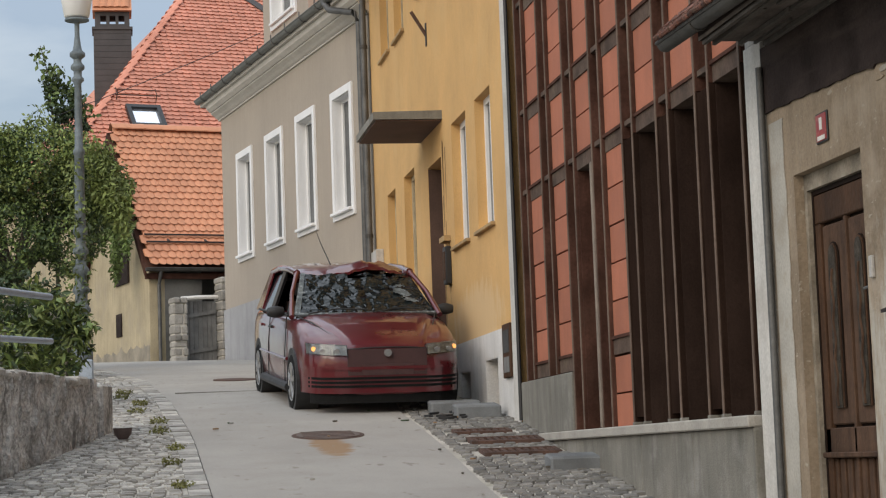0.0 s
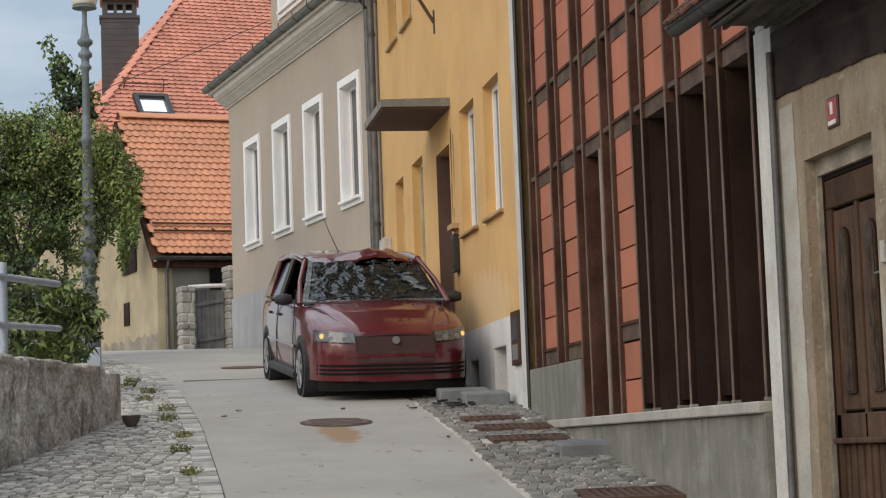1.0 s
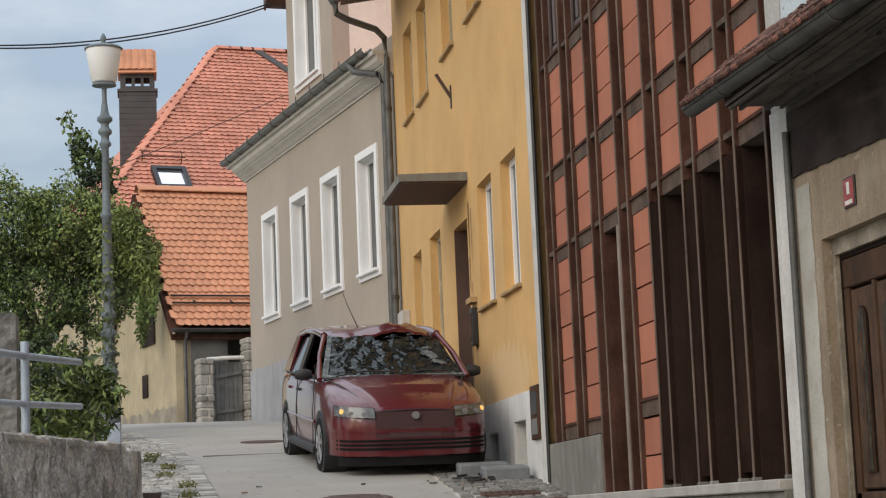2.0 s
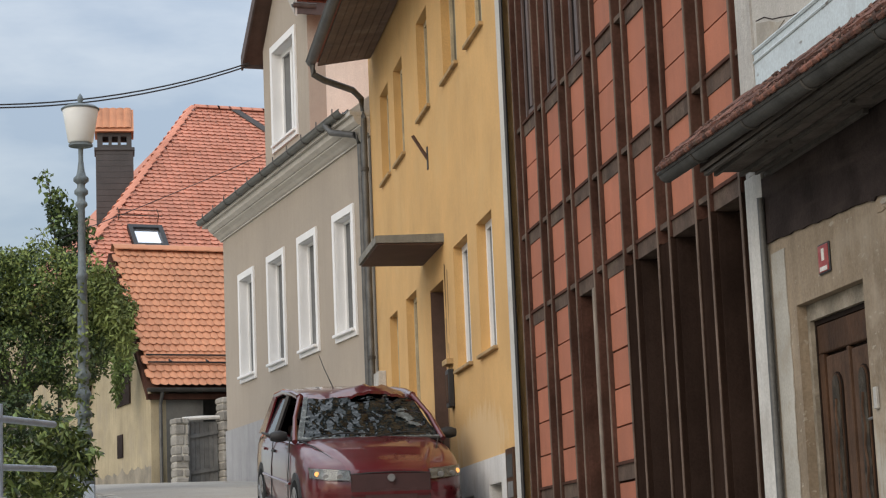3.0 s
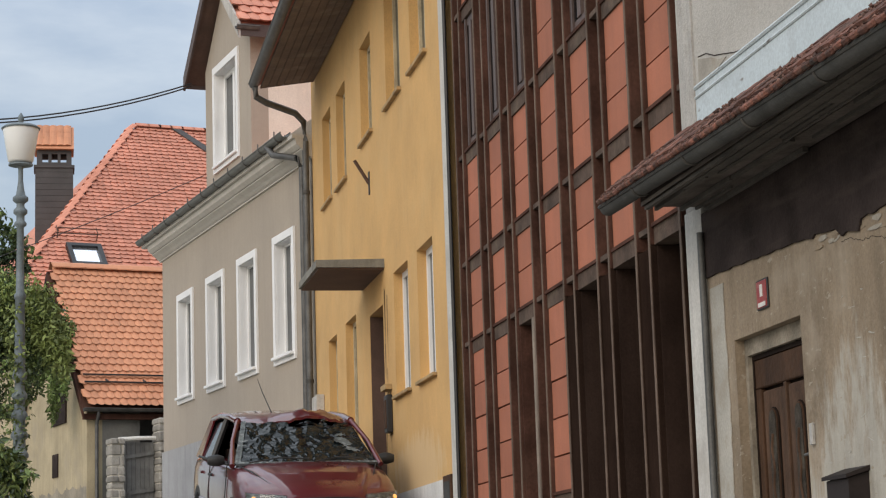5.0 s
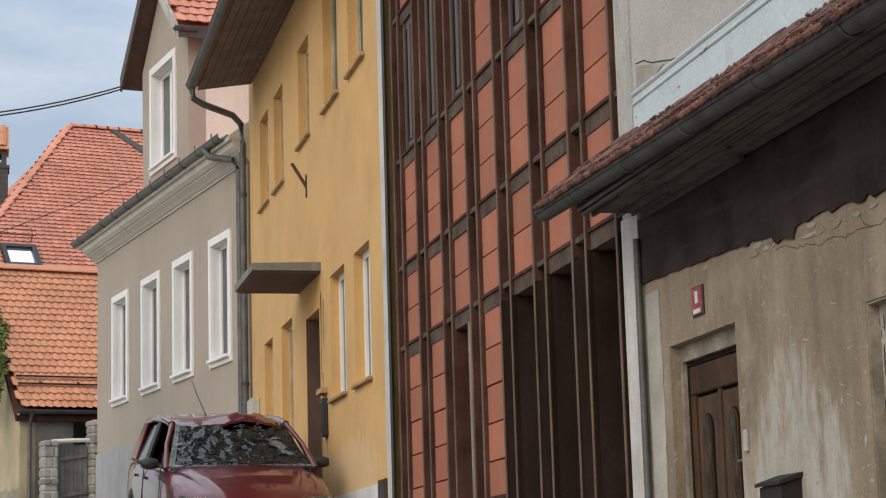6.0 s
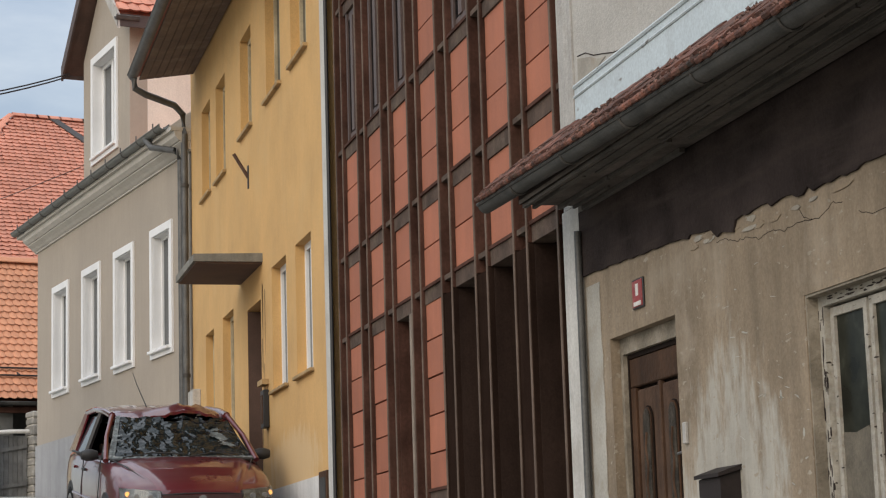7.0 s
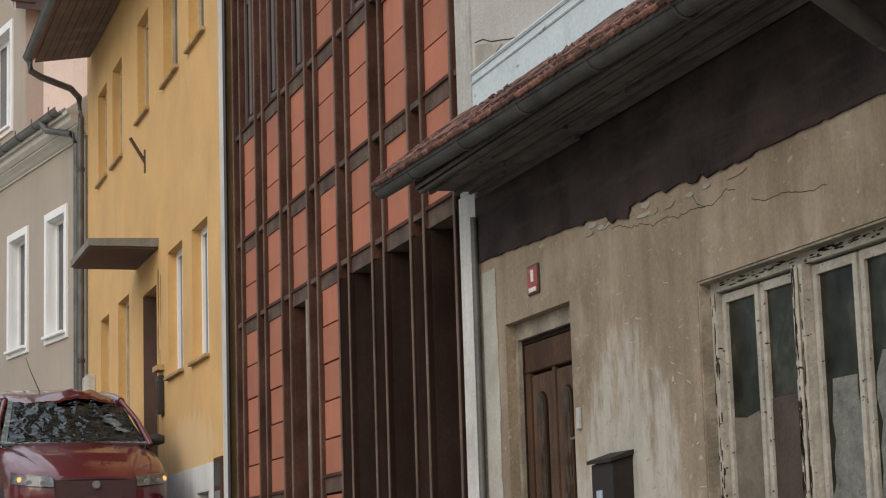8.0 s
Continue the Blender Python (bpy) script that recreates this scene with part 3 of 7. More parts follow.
# ---- brown timber and terracotta building ----
FB = face_frame(XF, 0, 0)
BAY = [17.9 - 0.945 * k for k in range(8)]
brown = thing("timber_clad_building", (5, 14.7, 1.2), "brown timber-framed building clad with terracotta panels on a concrete base", "building")
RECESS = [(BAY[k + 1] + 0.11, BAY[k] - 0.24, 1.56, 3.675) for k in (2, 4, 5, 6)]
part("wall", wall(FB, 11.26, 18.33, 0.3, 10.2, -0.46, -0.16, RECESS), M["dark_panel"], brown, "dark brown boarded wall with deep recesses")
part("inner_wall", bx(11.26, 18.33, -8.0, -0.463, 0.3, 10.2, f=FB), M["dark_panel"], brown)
part("roof", bx(11.26, 18.33, -8.1, 0.25, 10.2, 10.4, f=FB), M["gutter"], brown)
RAILS = (3.80, 4.55, 5.57, 6.95, 7.95, 8.95)
# terracotta panels, bay by bay
for k in range(7):
    u1, u0 = BAY[k] - 0.24, BAY[k + 1] + 0.11
    rows = [(4.43, 3.80, 2), (5.45, 4.55, 3), (6.83, 5.57, 4), (7.83, 6.95, 3), (8.83, 7.95, 3)]
    if k in (0, 1):
        rows.append((3.68, 2.18, 5))
    if k == 3:
        rows += [(3.68, 2.23, 5), (2.10, 1.53, 2)]
    for top, bot, cnt in rows:
        if k in (0, 1, 2, 4) and bot in (5.57, 7.95):
            continue
        h = (top - bot) / cnt
        for j in range(cnt):
            part("terracotta_panel", bx(u0 + 0.004, u1 - 0.004, -0.16, -0.010 - 0.005 * ((j * 7 + k * 3) % 3) / 2, bot + j * h + 0.007, bot + (j + 1) * h - 0.007, f=FB), M["terracotta"], brown)
# paired slim mullions with a groove between, its shade in the dark colour, and a cover strip
for k, u in enumerate(BAY):
    z0 = 2.05 if k in (0, 1) else 1.56
    for c in (-0.215, 0.085):
        if k == 7 and c < 0:
            continue
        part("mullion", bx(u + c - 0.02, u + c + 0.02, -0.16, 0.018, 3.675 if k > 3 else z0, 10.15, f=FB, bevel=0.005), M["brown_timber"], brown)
        # lower lengths turn near-black, the recess shade put into their colour
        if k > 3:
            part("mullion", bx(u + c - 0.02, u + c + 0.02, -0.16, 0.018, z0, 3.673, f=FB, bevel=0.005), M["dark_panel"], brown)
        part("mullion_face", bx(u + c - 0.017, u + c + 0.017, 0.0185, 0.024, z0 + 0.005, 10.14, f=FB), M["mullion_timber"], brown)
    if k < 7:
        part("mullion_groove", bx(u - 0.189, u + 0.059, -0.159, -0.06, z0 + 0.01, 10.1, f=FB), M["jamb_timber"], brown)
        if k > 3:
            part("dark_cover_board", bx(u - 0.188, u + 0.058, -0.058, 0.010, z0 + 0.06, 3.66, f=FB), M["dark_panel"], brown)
# cross rails, one piece in each bay, with a thin drip ledge
for zr in RAILS:
    for k in range(7):
        u1, u0 = BAY[k] - 0.2405, BAY[k + 1] + 0.1105
        part("rail", bx(u0, u1, -0.155, -0.006 + 0.003 * (k % 3), zr - 0.125, zr - 0.012, f=FB), M["rail_timber"], brown)
        part("drip_ledge", bx(u0, u1, -0.15, 0.012, zr - 0.012, zr + 0.012, f=FB), M["brown_timber"], brown)
    for k in range(8):
        part("rail_clip", bx(BAY[k] - 0.189, BAY[k] + 0.059, -0.05, 0.004, zr - 0.03, zr + 0.008, f=FB), M["rail_timber"], brown)
for u0, u1, zr in ((16.12, 16.715, 2.19), (17.065, 17.66, 2.19), (14.23, 14.825, 2.24)):
    part("rail", bx(u0, u1, -0.155, -0.004, zr - 0.13, zr - 0.012, f=FB), M["rail_timber"], brown)
    part("drip_ledge", bx(u0, u1, -0.15, 0.012, zr - 0.012, zr + 0.012, f=FB), M["brown_timber"], brown)
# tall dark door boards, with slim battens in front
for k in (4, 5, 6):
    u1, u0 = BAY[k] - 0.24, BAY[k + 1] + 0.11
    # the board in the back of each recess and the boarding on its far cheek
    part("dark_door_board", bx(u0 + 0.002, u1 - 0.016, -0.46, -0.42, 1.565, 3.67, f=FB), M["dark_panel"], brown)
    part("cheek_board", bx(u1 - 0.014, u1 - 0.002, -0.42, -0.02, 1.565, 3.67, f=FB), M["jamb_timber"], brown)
for k in (4, 5, 6, 7):
    for c in (-0.215, 0.085):
        if k == 7 and c < 0:
            continue
        part("mullion_shoe", bx(BAY[k] + c - 0.024, BAY[k] + c + 0.024, -0.1, 0.03, 1.562, 1.585, f=FB, bevel=0.004), M["concrete"], brown)
# entrance recess with a bare post
part("entrance_cheek", bx(15.755, 15.768, -0.42, -0.005, 1.565, 3.67, f=FB), M["brown_timber"], brown, "brown boarded cheek of the entrance")
part("entrance_post", bx(15.20, 15.275, -0.10, 0.018, 1.565, 3.67, f=FB, bevel=0.008), M["bare_post"], brown, "weathered bare timber post")
part("entrance_door", bx(15.178, 15.753, -0.46, -0.43, 1.565, 3.67, f=FB), M["dark_boards"], brown)
# upper brown windows with vertical bars
for k in (0, 1, 2, 4):
    u1, u0 = BAY[k] - 0.24, BAY[k + 1] + 0.11
    for zb, zt in ((5.60, 6.82), (7.98, 8.82)):
        wf = window(FB, u0, u1, zb, zt, brown, M["window_brown"], depth=0.03, bar=0.07, mullions=1)
        part("window_bar", bx(u0 + 0.09, u0 + 0.13, -0.03, -0.012, zb, zt, f=FB), M["window_brown"], wf)
        part("window_bar", bx(u1 - 0.13, u1 - 0.09, -0.03, -0.012, zb, zt, f=FB), M["window_brown"], wf)
# concrete base in cast lengths with a projecting cap
for a, b in ((11.27, 12.55), (12.556, 13.85), (13.856, 15.2), (15.206, 16.2)):
    part("base_block", bx(a, b, -0.3, 0.075, 0.2, 1.49, f=FB, bevel=0.008), M["concrete"], brown)
part("base_block", bx(16.206, 17.19, -0.3, 0.075, 0.7, 1.489, f=FB, bevel=0.006), M["concrete"], brown)
part("base_cap", bx(11.27, 17.2, -0.3, 0.11, 1.49, 1.56, f=FB, bevel=0.008), M["concrete_cap"], brown)
for a, b in ((16.2, 17.05), (17.056, 18.3)):
    part("base_block", bx(a, b, -0.3, 0.02, 1.562 if b < 17.2 else 1.3, 2.05, f=FB, bevel=0.006), M["concrete"], brown)
# pale joint strip against the next house
part("joint_strip", bx(18.335, 18.56, 0.022, 0.04, 1.6, 9.0, f=FB), M["pale_strip"], brown, "pale grey joint strip")
part("rain_pipe", tb([(XF - 0.030, 18.312, z) for z in (1.7, 4, 6, 9)], 0.019, 8), M["black"], brown, "thin black rain pipe")

# ---- yellow house ----
yellow = thing("yellow_house", (5, 23.5, 2.0), "yellow plastered house with bare window openings and a white plinth", "house")
Y0, Y1 = 18.46, 28.55
low = [(19.42, 20.30, 3.71, 5.10), (20.86, 21.78, 3.71, 5.10), (24.64, 25.58, 3.6, 5.05), (26.4, 27.2, 3.6, 5.03)]
up = [(19.45, 20.35, 7.07, 8.5), (21.0, 21.95, 7.07, 8.5), (23.0, 23.85, 7.07, 8.3), (25.15, 26.0, 6.95, 8.25), (26.55, 27.4, 6.97, 8.25)]
entry = (22.55, 23.55, 2.2, 4.86)
cellar = [(19.42, 20.08, 1.80, 2.36), (21.0, 21.55, 1.96, 2.30)]
part("wall", wall(FB, Y0, Y1, 1.0, 9.3, -0.42, 0.0, low + up + [entry] + cellar), M["yellow_plaster"], yellow)
part("back_wall", wall(FB, Y0, Y1, 1.0, 9.3, -8.0, -7.7), M["yellow_plaster"], yellow)
for u in (Y0, Y1 - 0.3):
    part("side_wall", wall(FB, u, u + 0.3, 1.0, 9.3, -7.7, -0.42), M["yellow_plaster"], yellow)
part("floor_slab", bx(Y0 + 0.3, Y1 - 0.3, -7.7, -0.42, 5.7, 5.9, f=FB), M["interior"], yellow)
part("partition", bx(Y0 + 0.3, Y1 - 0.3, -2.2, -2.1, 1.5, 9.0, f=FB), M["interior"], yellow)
# dark sheets behind the windows, the unlit rooms put into their colour
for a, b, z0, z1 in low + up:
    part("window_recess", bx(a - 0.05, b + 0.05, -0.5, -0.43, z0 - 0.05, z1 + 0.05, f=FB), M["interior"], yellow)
for a, b, z0, z1 in low[:2]:
    window(FB, a, b, z0, z1, yellow, M["white_paint"], depth=0.10, bar=0.07, mullions=1, blind=0.05)
    part("window_sill", bx(a - 0.05, b + 0.05, -0.1, 0.05, z0 - 0.04, z0 - 0.002, f=FB, bevel=0.006), M["sill_tan"], yellow)
for a, b, z0, z1 in low[2:] + up:
    window(FB, a, b, z0, z1, yellow, M["faded_frame"], depth=0.10, bar=0.06, mullions=1)
    part("window_sill", bx(a - 0.05, b + 0.05, -0.1, 0.05, z0 - 0.045, z0 - 0.002, f=FB, bevel=0.006), M["sill_tan"], yellow)
for a, b, z0, z1 in cellar:
    part("cellar_reveal", wall(FB, a + 0.001, b - 0.001, z0 + 0.001, z1 - 0.001, -0.17, 0.018, [(a + 0.012, b - 0.012, z0 + 0.012, z1 - 0.012)]), M["plinth_white"], yellow)
    # dark sheet closes the open cellar hole, its gloom put into the colour
    part("cellar_shutter", bx(a + 0.003, b - 0.003, -0.3, -0.17, z0 + 0.003, z1 - 0.003, f=FB), M["dark_sheet_grey"], yellow)
part("door", bx(entry[0] + 0.06, entry[1] - 0.06, -0.36, -0.28, 2.2, 4.82, f=FB, bevel=0.01), M["door_wood"], yellow, "dark brown wooden door")
part("door_frame", wall(FB, entry[0] + 0.004, entry[1] - 0.004, 2.2, 4.857, -0.38, -0.22, [(entry[0] + 0.07, entry[1] - 0.07, 2.1, 4.8)]), M["window_brown"], yellow)
part("door_jamb", bx(entry[1] - 0.014, entry[1] - 0.003, -0.215, -0.004, 2.2, 4.85, f=FB), M["soffit_brown"], yellow, "brown boarded door jamb")
damp = random.Random(15)
for i in range(9):
    uu, zz, ln = damp.uniform(21.95, 22.5), damp.uniform(3.7, 5.0), damp.uniform(0.3, 1.0)
    hw = damp.uniform(0.012, 0.045)
    rim = [(uu - hw, zz), (uu + hw * 0.6, zz + 0.03), (uu + hw, zz - 0.1), (uu + hw * 0.5, zz - ln * 0.7), (uu, zz - ln), (uu - hw * 0.8, zz - ln * 0.5)]
    part("damp_run", prism(rim, 0.0005, 0.002, lambda p, q, h: FB(p, h, q)), M["damp"], yellow)
# white plinth in front of the plaster
part("plinth", wall(FB, Y0 + 0.003, entry[0] - 0.12, 1.0, 2.62, 0.002, 0.02, cellar), M["plinth_white"], yellow, "stained white plinth")
part("plinth", wall(FB, entry[1] + 0.12, Y1 - 0.003, 1.0, 2.9, 0.002, 0.02), M["plinth_white"], yellow, "stained white plinth")
# canopy slab over the door
part("canopy", prism([(-0.42, 5.27), (0.80, 5.27), (0.80, 5.355), (-0.42, 5.38)], 22.37, 24.02, lambda a, b, h: FB(h, a, b)), M["concrete"], yellow, "thin concrete canopy slab")
part("canopy_soffit", bx(22.40, 24.0, 0.005, 0.77, 5.25, 5.268, f=FB), M["soffit_brown"], yellow)
# iron bracket stub
br = part("iron_bracket", tb([FB(23.29, 0.004, 6.45), FB(23.29, 0.18, 6.74)], 0.022, 8), M["rust"], yellow, "slanting iron flag holder")
part("bracket_plate", bx(23.26, 23.32, 0.0, 0.014, 6.32, 6.60, f=FB), M["old_gutter"], br)
# notice board on the plinth and meter box by the door
nb = part("notice_board", bx(18.60, 18.98, 0.02, 0.055, 2.12, 2.64, f=FB, bevel=0.006), M["door_wood"], yellow, "weathered brown notice board")
part("notice_sheet", bx(18.65, 18.93, 0.0555, 0.058, 2.36, 2.58, f=FB), M["dark_sheet_grey"], nb)
part("notice_sheet", bx(18.66, 18.92, 0.0555, 0.058, 2.17, 2.32, f=FB), M["grey_wood"], nb)
part("meter_box", bx(27.75, 28.25, 0.0, 0.12, 3.75, 4.35, f=FB, bevel=0.01), M["white_pilaster"], yellow, "pale grey meter box")
# roof with deep boarded eave
EV = 0.84
roof_f = lambda a, b, h: FB(h, a, b)
part("roof", prism([(EV, 8.92), (EV, 9.00), (-4.0, 12.2), (-8.6, 9.2), (-8.6, 9.1), (-4.0, 12.1), (-0.4, 9.42)], Y0 - 0.02, Y1 - 0.45, roof_f), M["roof_tile_far"], yellow)
for i in range(7):
    w0 = 0.02 + i * (EV - 0.05) / 7
    part("soffit_board", bx(Y0, Y1 - 0.45, w0, w0 + (EV - 0.05) / 7 - 0.008, 8.80, 8.83, f=lambda u, w, z: FB(u, w, z + (0.20 - 0.15 * w))), M["soffit_wood"], yellow)


def half_gutter(path_a, path_b, r, down=0.0, t=0.006):
    """A half-round gutter from one end to the other."""
    bm = bmesh.new()
    a, b = Vector(path_a), Vector(path_b)
    d = (b - a).normalized()
    s = Vector((d.y, -d.x, 0))
    rows = []
    for p in (a, b):
        out = []
        for rr in (r, r - t):
            out.append([bm.verts.new(p + s * (rr * math.cos(math.pi * k / 10)) - Vector((0, 0, rr * math.sin(math.pi * k / 10)))) for k in range(11)])
        rows.append(out)
    for q in (0, 1):
        for k in range(10):
            bm.faces.new((rows[0][q][k], rows[0][q][k + 1], rows[1][q][k + 1], rows[1][q][k]))
    for e in (0, 1):
        for k in range(10):
            bm.faces.new((rows[e][0][k], rows[e][0][k + 1], rows[e][1][k + 1], rows[e][1][k]))
    for k in (0, 10):
        bm.faces.new((rows[0][0][k], rows[0][1][k], rows[1][1][k], rows[1][0][k]))
    tube(bm, [a + s * r, b + s * r], 0.012, 6)
    tube(bm, [a - s * r, b - s * r], 0.012, 6)
    return bm


part("gutter", half_gutter(FB(Y0, EV + 0.05, 8.96), FB(Y1 - 0.4, EV + 0.05, 8.96), 0.075), M["gutter"], yellow, smooth=True)
part("downpipe", tb([FB(Y1 - 0.5, EV + 0.05, 8.90), FB(Y1 - 0.5, EV + 0.03, 8.74), FB(Y1 - 0.45, 0.72, 8.67), FB(Y1 - 0.05, 0.25, 8.62), FB(Y1 + 0.0, 0.12, 8.5), FB(Y1, 0.1, 8.2), FB(Y1, 0.1, 5), FB(Y1, 0.1, 2.6)], 0.05, 10), M["gutter"], yellow, smooth=True)

for z in (7.4, 6.0, 4.6, 3.2):
    part("pipe_collar", tb([FB(Y1, 0.1, z), FB(Y1, 0.1, z + 0.05)], 0.062, 10), M["old_gutter"], yellow, smooth=True)

# ---- grey house, turned a little to the lane's bend ----
GA = -10.7
FG = face_frame(XF, 28.6, GA)
grey = thing("grey_house", (6, 33, 3.0), "grey-beige plastered house with white-framed windows and moulded cornice", "house")
GL = 9.25
gw = [(1.0, 1.88, 5.2, 6.98), (3.02, 3.92, 5.2, 6.98), (4.98, 5.9, 5.2, 6.98), (7.05, 7.95, 5.2, 6.98)]
part("wall", wall(FG, 0.02, GL, 2.0, 8.3, -0.4, 0.0, gw), M["grey_plaster"], grey)
part("end_wall", wall(FG, GL - 0.4, GL, 2.0, 8.3, -7.0, -0.4), M["grey_plaster"], grey)
part("back_wall", wall(FG, 0.02, GL, 2.0, 8.3, -7.4, -7.0), M["grey_plaster"], grey)
part("plinth", wall(FG, 0.02, GL + 0.015, 2.0, 4.3, 0.002, 0.03), M["plinth_grey"], grey, "grey painted plinth")
for a, b, z0, z1 in gw:
    window(FG, a, b, z0, z1, grey, M["white_paint"], depth=0.12, bar=0.055, mullions=1, sill=0.1, casing=0.12, blind=0.3)
# cornice in three coved mouldings
CORN = ([(-0.3, 7.945), (0.03, 7.945), (0.03, 7.970), (-0.3, 7.970)], [(-0.3, 7.974), (0.035, 7.974), (0.06, 7.99), (0.10, 8.03), (0.17, 8.08), (0.17, 8.10), (-0.3, 8.10)], [(-0.3, 8.104), (0.19, 8.104), (0.25, 8.16), (0.27, 8.24), (-0.3, 8.24)])
for prof in CORN:
    part("cornice_moulding", prism(prof, -0.05, GL + 0.12, lambda a, b, h: FG(h, a, b)), M["cornice"], grey)
part("eave_board", bx(-0.05, GL + 0.36, -0.1, 0.32, 8.243, 8.30, f=FG), M["cornice"], grey)
part("roof", prism([(0.215, 8.305), (0.215, 8.36), (-3.6, 11.25), (-7.8, 8.4), (-7.8, 8.3)], 0.35, GL + 0.4, lambda a, b, h: FG(h, a, b)), M["roof_tile_far"], grey)
part("verge_board", prism([(0.21, 8.31), (0.21, 8.40), (-3.6, 11.29), (-7.8, 8.44), (-7.8, 8.31)], 0.31, 0.346, lambda a, b, h: FG(h, a, b)), M["cornice"], grey, "pale plastered roof verge")
part("fascia", bx(0.3, GL + 0.36, 0.22, 0.26, 8.302, 8.40, f=FG), M["cornice"], grey)
part("gutter", half_gutter(FG(0.15, 0.36, 8.365), FG(GL + 0.36, 0.36, 8.365), 0.075), M["zinc_gutter"], grey, smooth=True)
part("downpipe", tb([FG(1.0, 0.39, 8.33), FG(0.8, 0.36, 8.16), FG(0.3, 0.14, 8.02), FG(0.18, 0.1, 7.85), FG(0.18, 0.1, 5.5), FG(0.18, 0.1, 2.8)], 0.05, 10), M["gutter"], grey, smooth=True)
for i in range(11):
    uu = 0.45 + i * 0.86
    part("gutter_hook", tb([FG(uu, 0.27, 8.40)] + [FG(uu, 0.36 - 0.082 * math.cos(math.pi * t / 8), 8.365 - 0.082 * math.sin(math.pi * t / 8)) for t in range(9)] + [FG(uu, 0.442, 8.44)], 0.011, 5), M["gutter"], grey)
# dormer standing on the eave
DU0, DU1 = 3.3, 6.15
dz = 10.87
dw = [(4.1, 5.45, 9.0, 10.65)]
part("dormer_wall", wall(FG, DU0, DU1, 8.45, dz, -0.35, -0.05, dw), M["grey_plaster"], grey)
part("dormer_gable", prism([(DU0, dz), (DU1, dz), ((DU0 + DU1) / 2, dz + 1.45)], -0.35, -0.05, lambda a, b, h: FG(a, h, b)), M["grey_plaster"], grey)
for u in (DU0, DU1 - 0.3):
    part("dormer_cheek", wall(FG, u, u + 0.3, 8.45, dz, -3.2, -0.35), M["cream_render"], grey)
FGD = lambda u, w, z: FG(u, w - 0.05, z)
window(FGD, *dw[0], grey, M["white_paint"], depth=0.14, bar=0.09, mullions=1, sill=0.08, casing=0.13, blind=0.4)
mid = (DU0 + DU1) / 2
for s in (-1, 1):
    e = DU0 if s < 0 else DU1
    pts = [(mid, dz + 1.47), (e + s * 0.35, dz - 0.12), (e + s * 0.35, dz - 0.04), (mid, dz + 1.6)]
    part("dormer_soffit", prism([(mid, dz + 1.44), (e + s * 0.35, dz - 0.15), (e + s * 0.35, dz - 0.123), (mid, dz + 1.467)], -3.6, 0.22, lambda a, b, h: FG(a, h, b)), M["soffit_brown"], grey)
    part("dormer_roof", prism(pts, -3.6, 0.22, lambda a, b, h: FG(a, h, b)), M["roof_tile_far"], grey)
    pts = [(mid, dz + 1.40), (e + s * 0.381, dz - 0.26), (e + s * 0.381, dz - 0.0), (mid, dz + 1.66)]
    part("barge_board", prism(pts, 0.222, 0.26, lambda a, b, h: FG(a, h, b)), M["window_brown"] if s > 0 else M["white_pilaster"], grey)
for s in (-1, 1):
    e = DU0 if s < 0 else DU1
    part("dormer_fascia", bx(min(e + s * 0.352, e + s * 0.38), max(e + s * 0.352, e + s * 0.38), -3.6, 0.262, dz - 0.22, dz - 0.01, f=FG), M["window_brown"], grey)
part("dormer_gutter", half_gutter(FG(DU0 - 0.38, -0.1, dz - 0.06), FG(DU0 - 0.38, 0.3, dz - 0.06), 0.06), M["gutter"], grey)

# ---- near old house ----
XN = 3.74
FN = face_frame(XN, 0, 0)
near = thing("old_house", (5, 7, 0.6), "shabby plastered house with stained wall, old door and low tiled eave", "house")
NB = 11.24
ndoor = (9.50, 10.51, 0.35, 2.862)
nwin = (4.5, 7.95, 1.25, 2.73)
part("wall", wall(FN, -6.0, 10.93, -2.2, 3.623, -0.45, 0.0, [ndoor, nwin]), M["old_plaster"], near)
part("corner_pilaster", bx(10.935, NB, -0.3, 0.012, -0.3, 3.72, f=FN), M["pale_strip"], near, "worn white corner strip")
part("rain_pipe", tb([(XN - 0.035, 10.90, z) for z in (0.6, 2, 3.55)], 0.022, 8), M["gutter"], near, "thin grey pipe", smooth=True)
part("side_wall", wall(FN, NB - 0.3, NB, 3.63, 10.0, -8.0, 0.0), M["white_pilaster"], near)
part("back_wall", wall(FN, -6.0, NB, -2.2, 10.0, -8.3, -8.0), M["old_plaster"], near)
part("end_wall", wall(FN, -6.0, -5.7, -2.2, 6.0, -8.0, -0.45), M["old_plaster"], near)
part("room_partition", bx(-5.6, 10.9, -3.2, -3.1, -1.5, 3.6, f=FN), M["interior"], near)
part("room_floor", bx(-5.6, 10.9, -8.0, -0.45, 0.2, 0.3, f=FN), M["interior"], near)
# stone frame set back in the plaster, with a panelled leaf
random.seed(19)
a, b, z0, z1 = ndoor
part("stone_frame", wall(FN, a + 0.003, b - 0.003, z0, z1 - 0.003, -0.16, -0.055, [(a + 0.04, b - 0.045, z0 - 1, z1 - 0.095)]), M["stone_trim"], near, "crumbling stone door frame set back in the plaster")
u0, u1, zt = a + 0.043, b - 0.048, z1 - 0.098
FN_ = FN
FN = lambda u, w, z: FN_(u, w + 0.045, z)
part("door_frame", wall(FN, u0, u1, z0, zt, -0.21, -0.125, [(u0 + 0.02, u1 - 0.02, z0 - 1, zt - 0.025)]), M["door_dark"], near)
u0, u1, zt = u0 + 0.022, u1 - 0.022, zt - 0.028
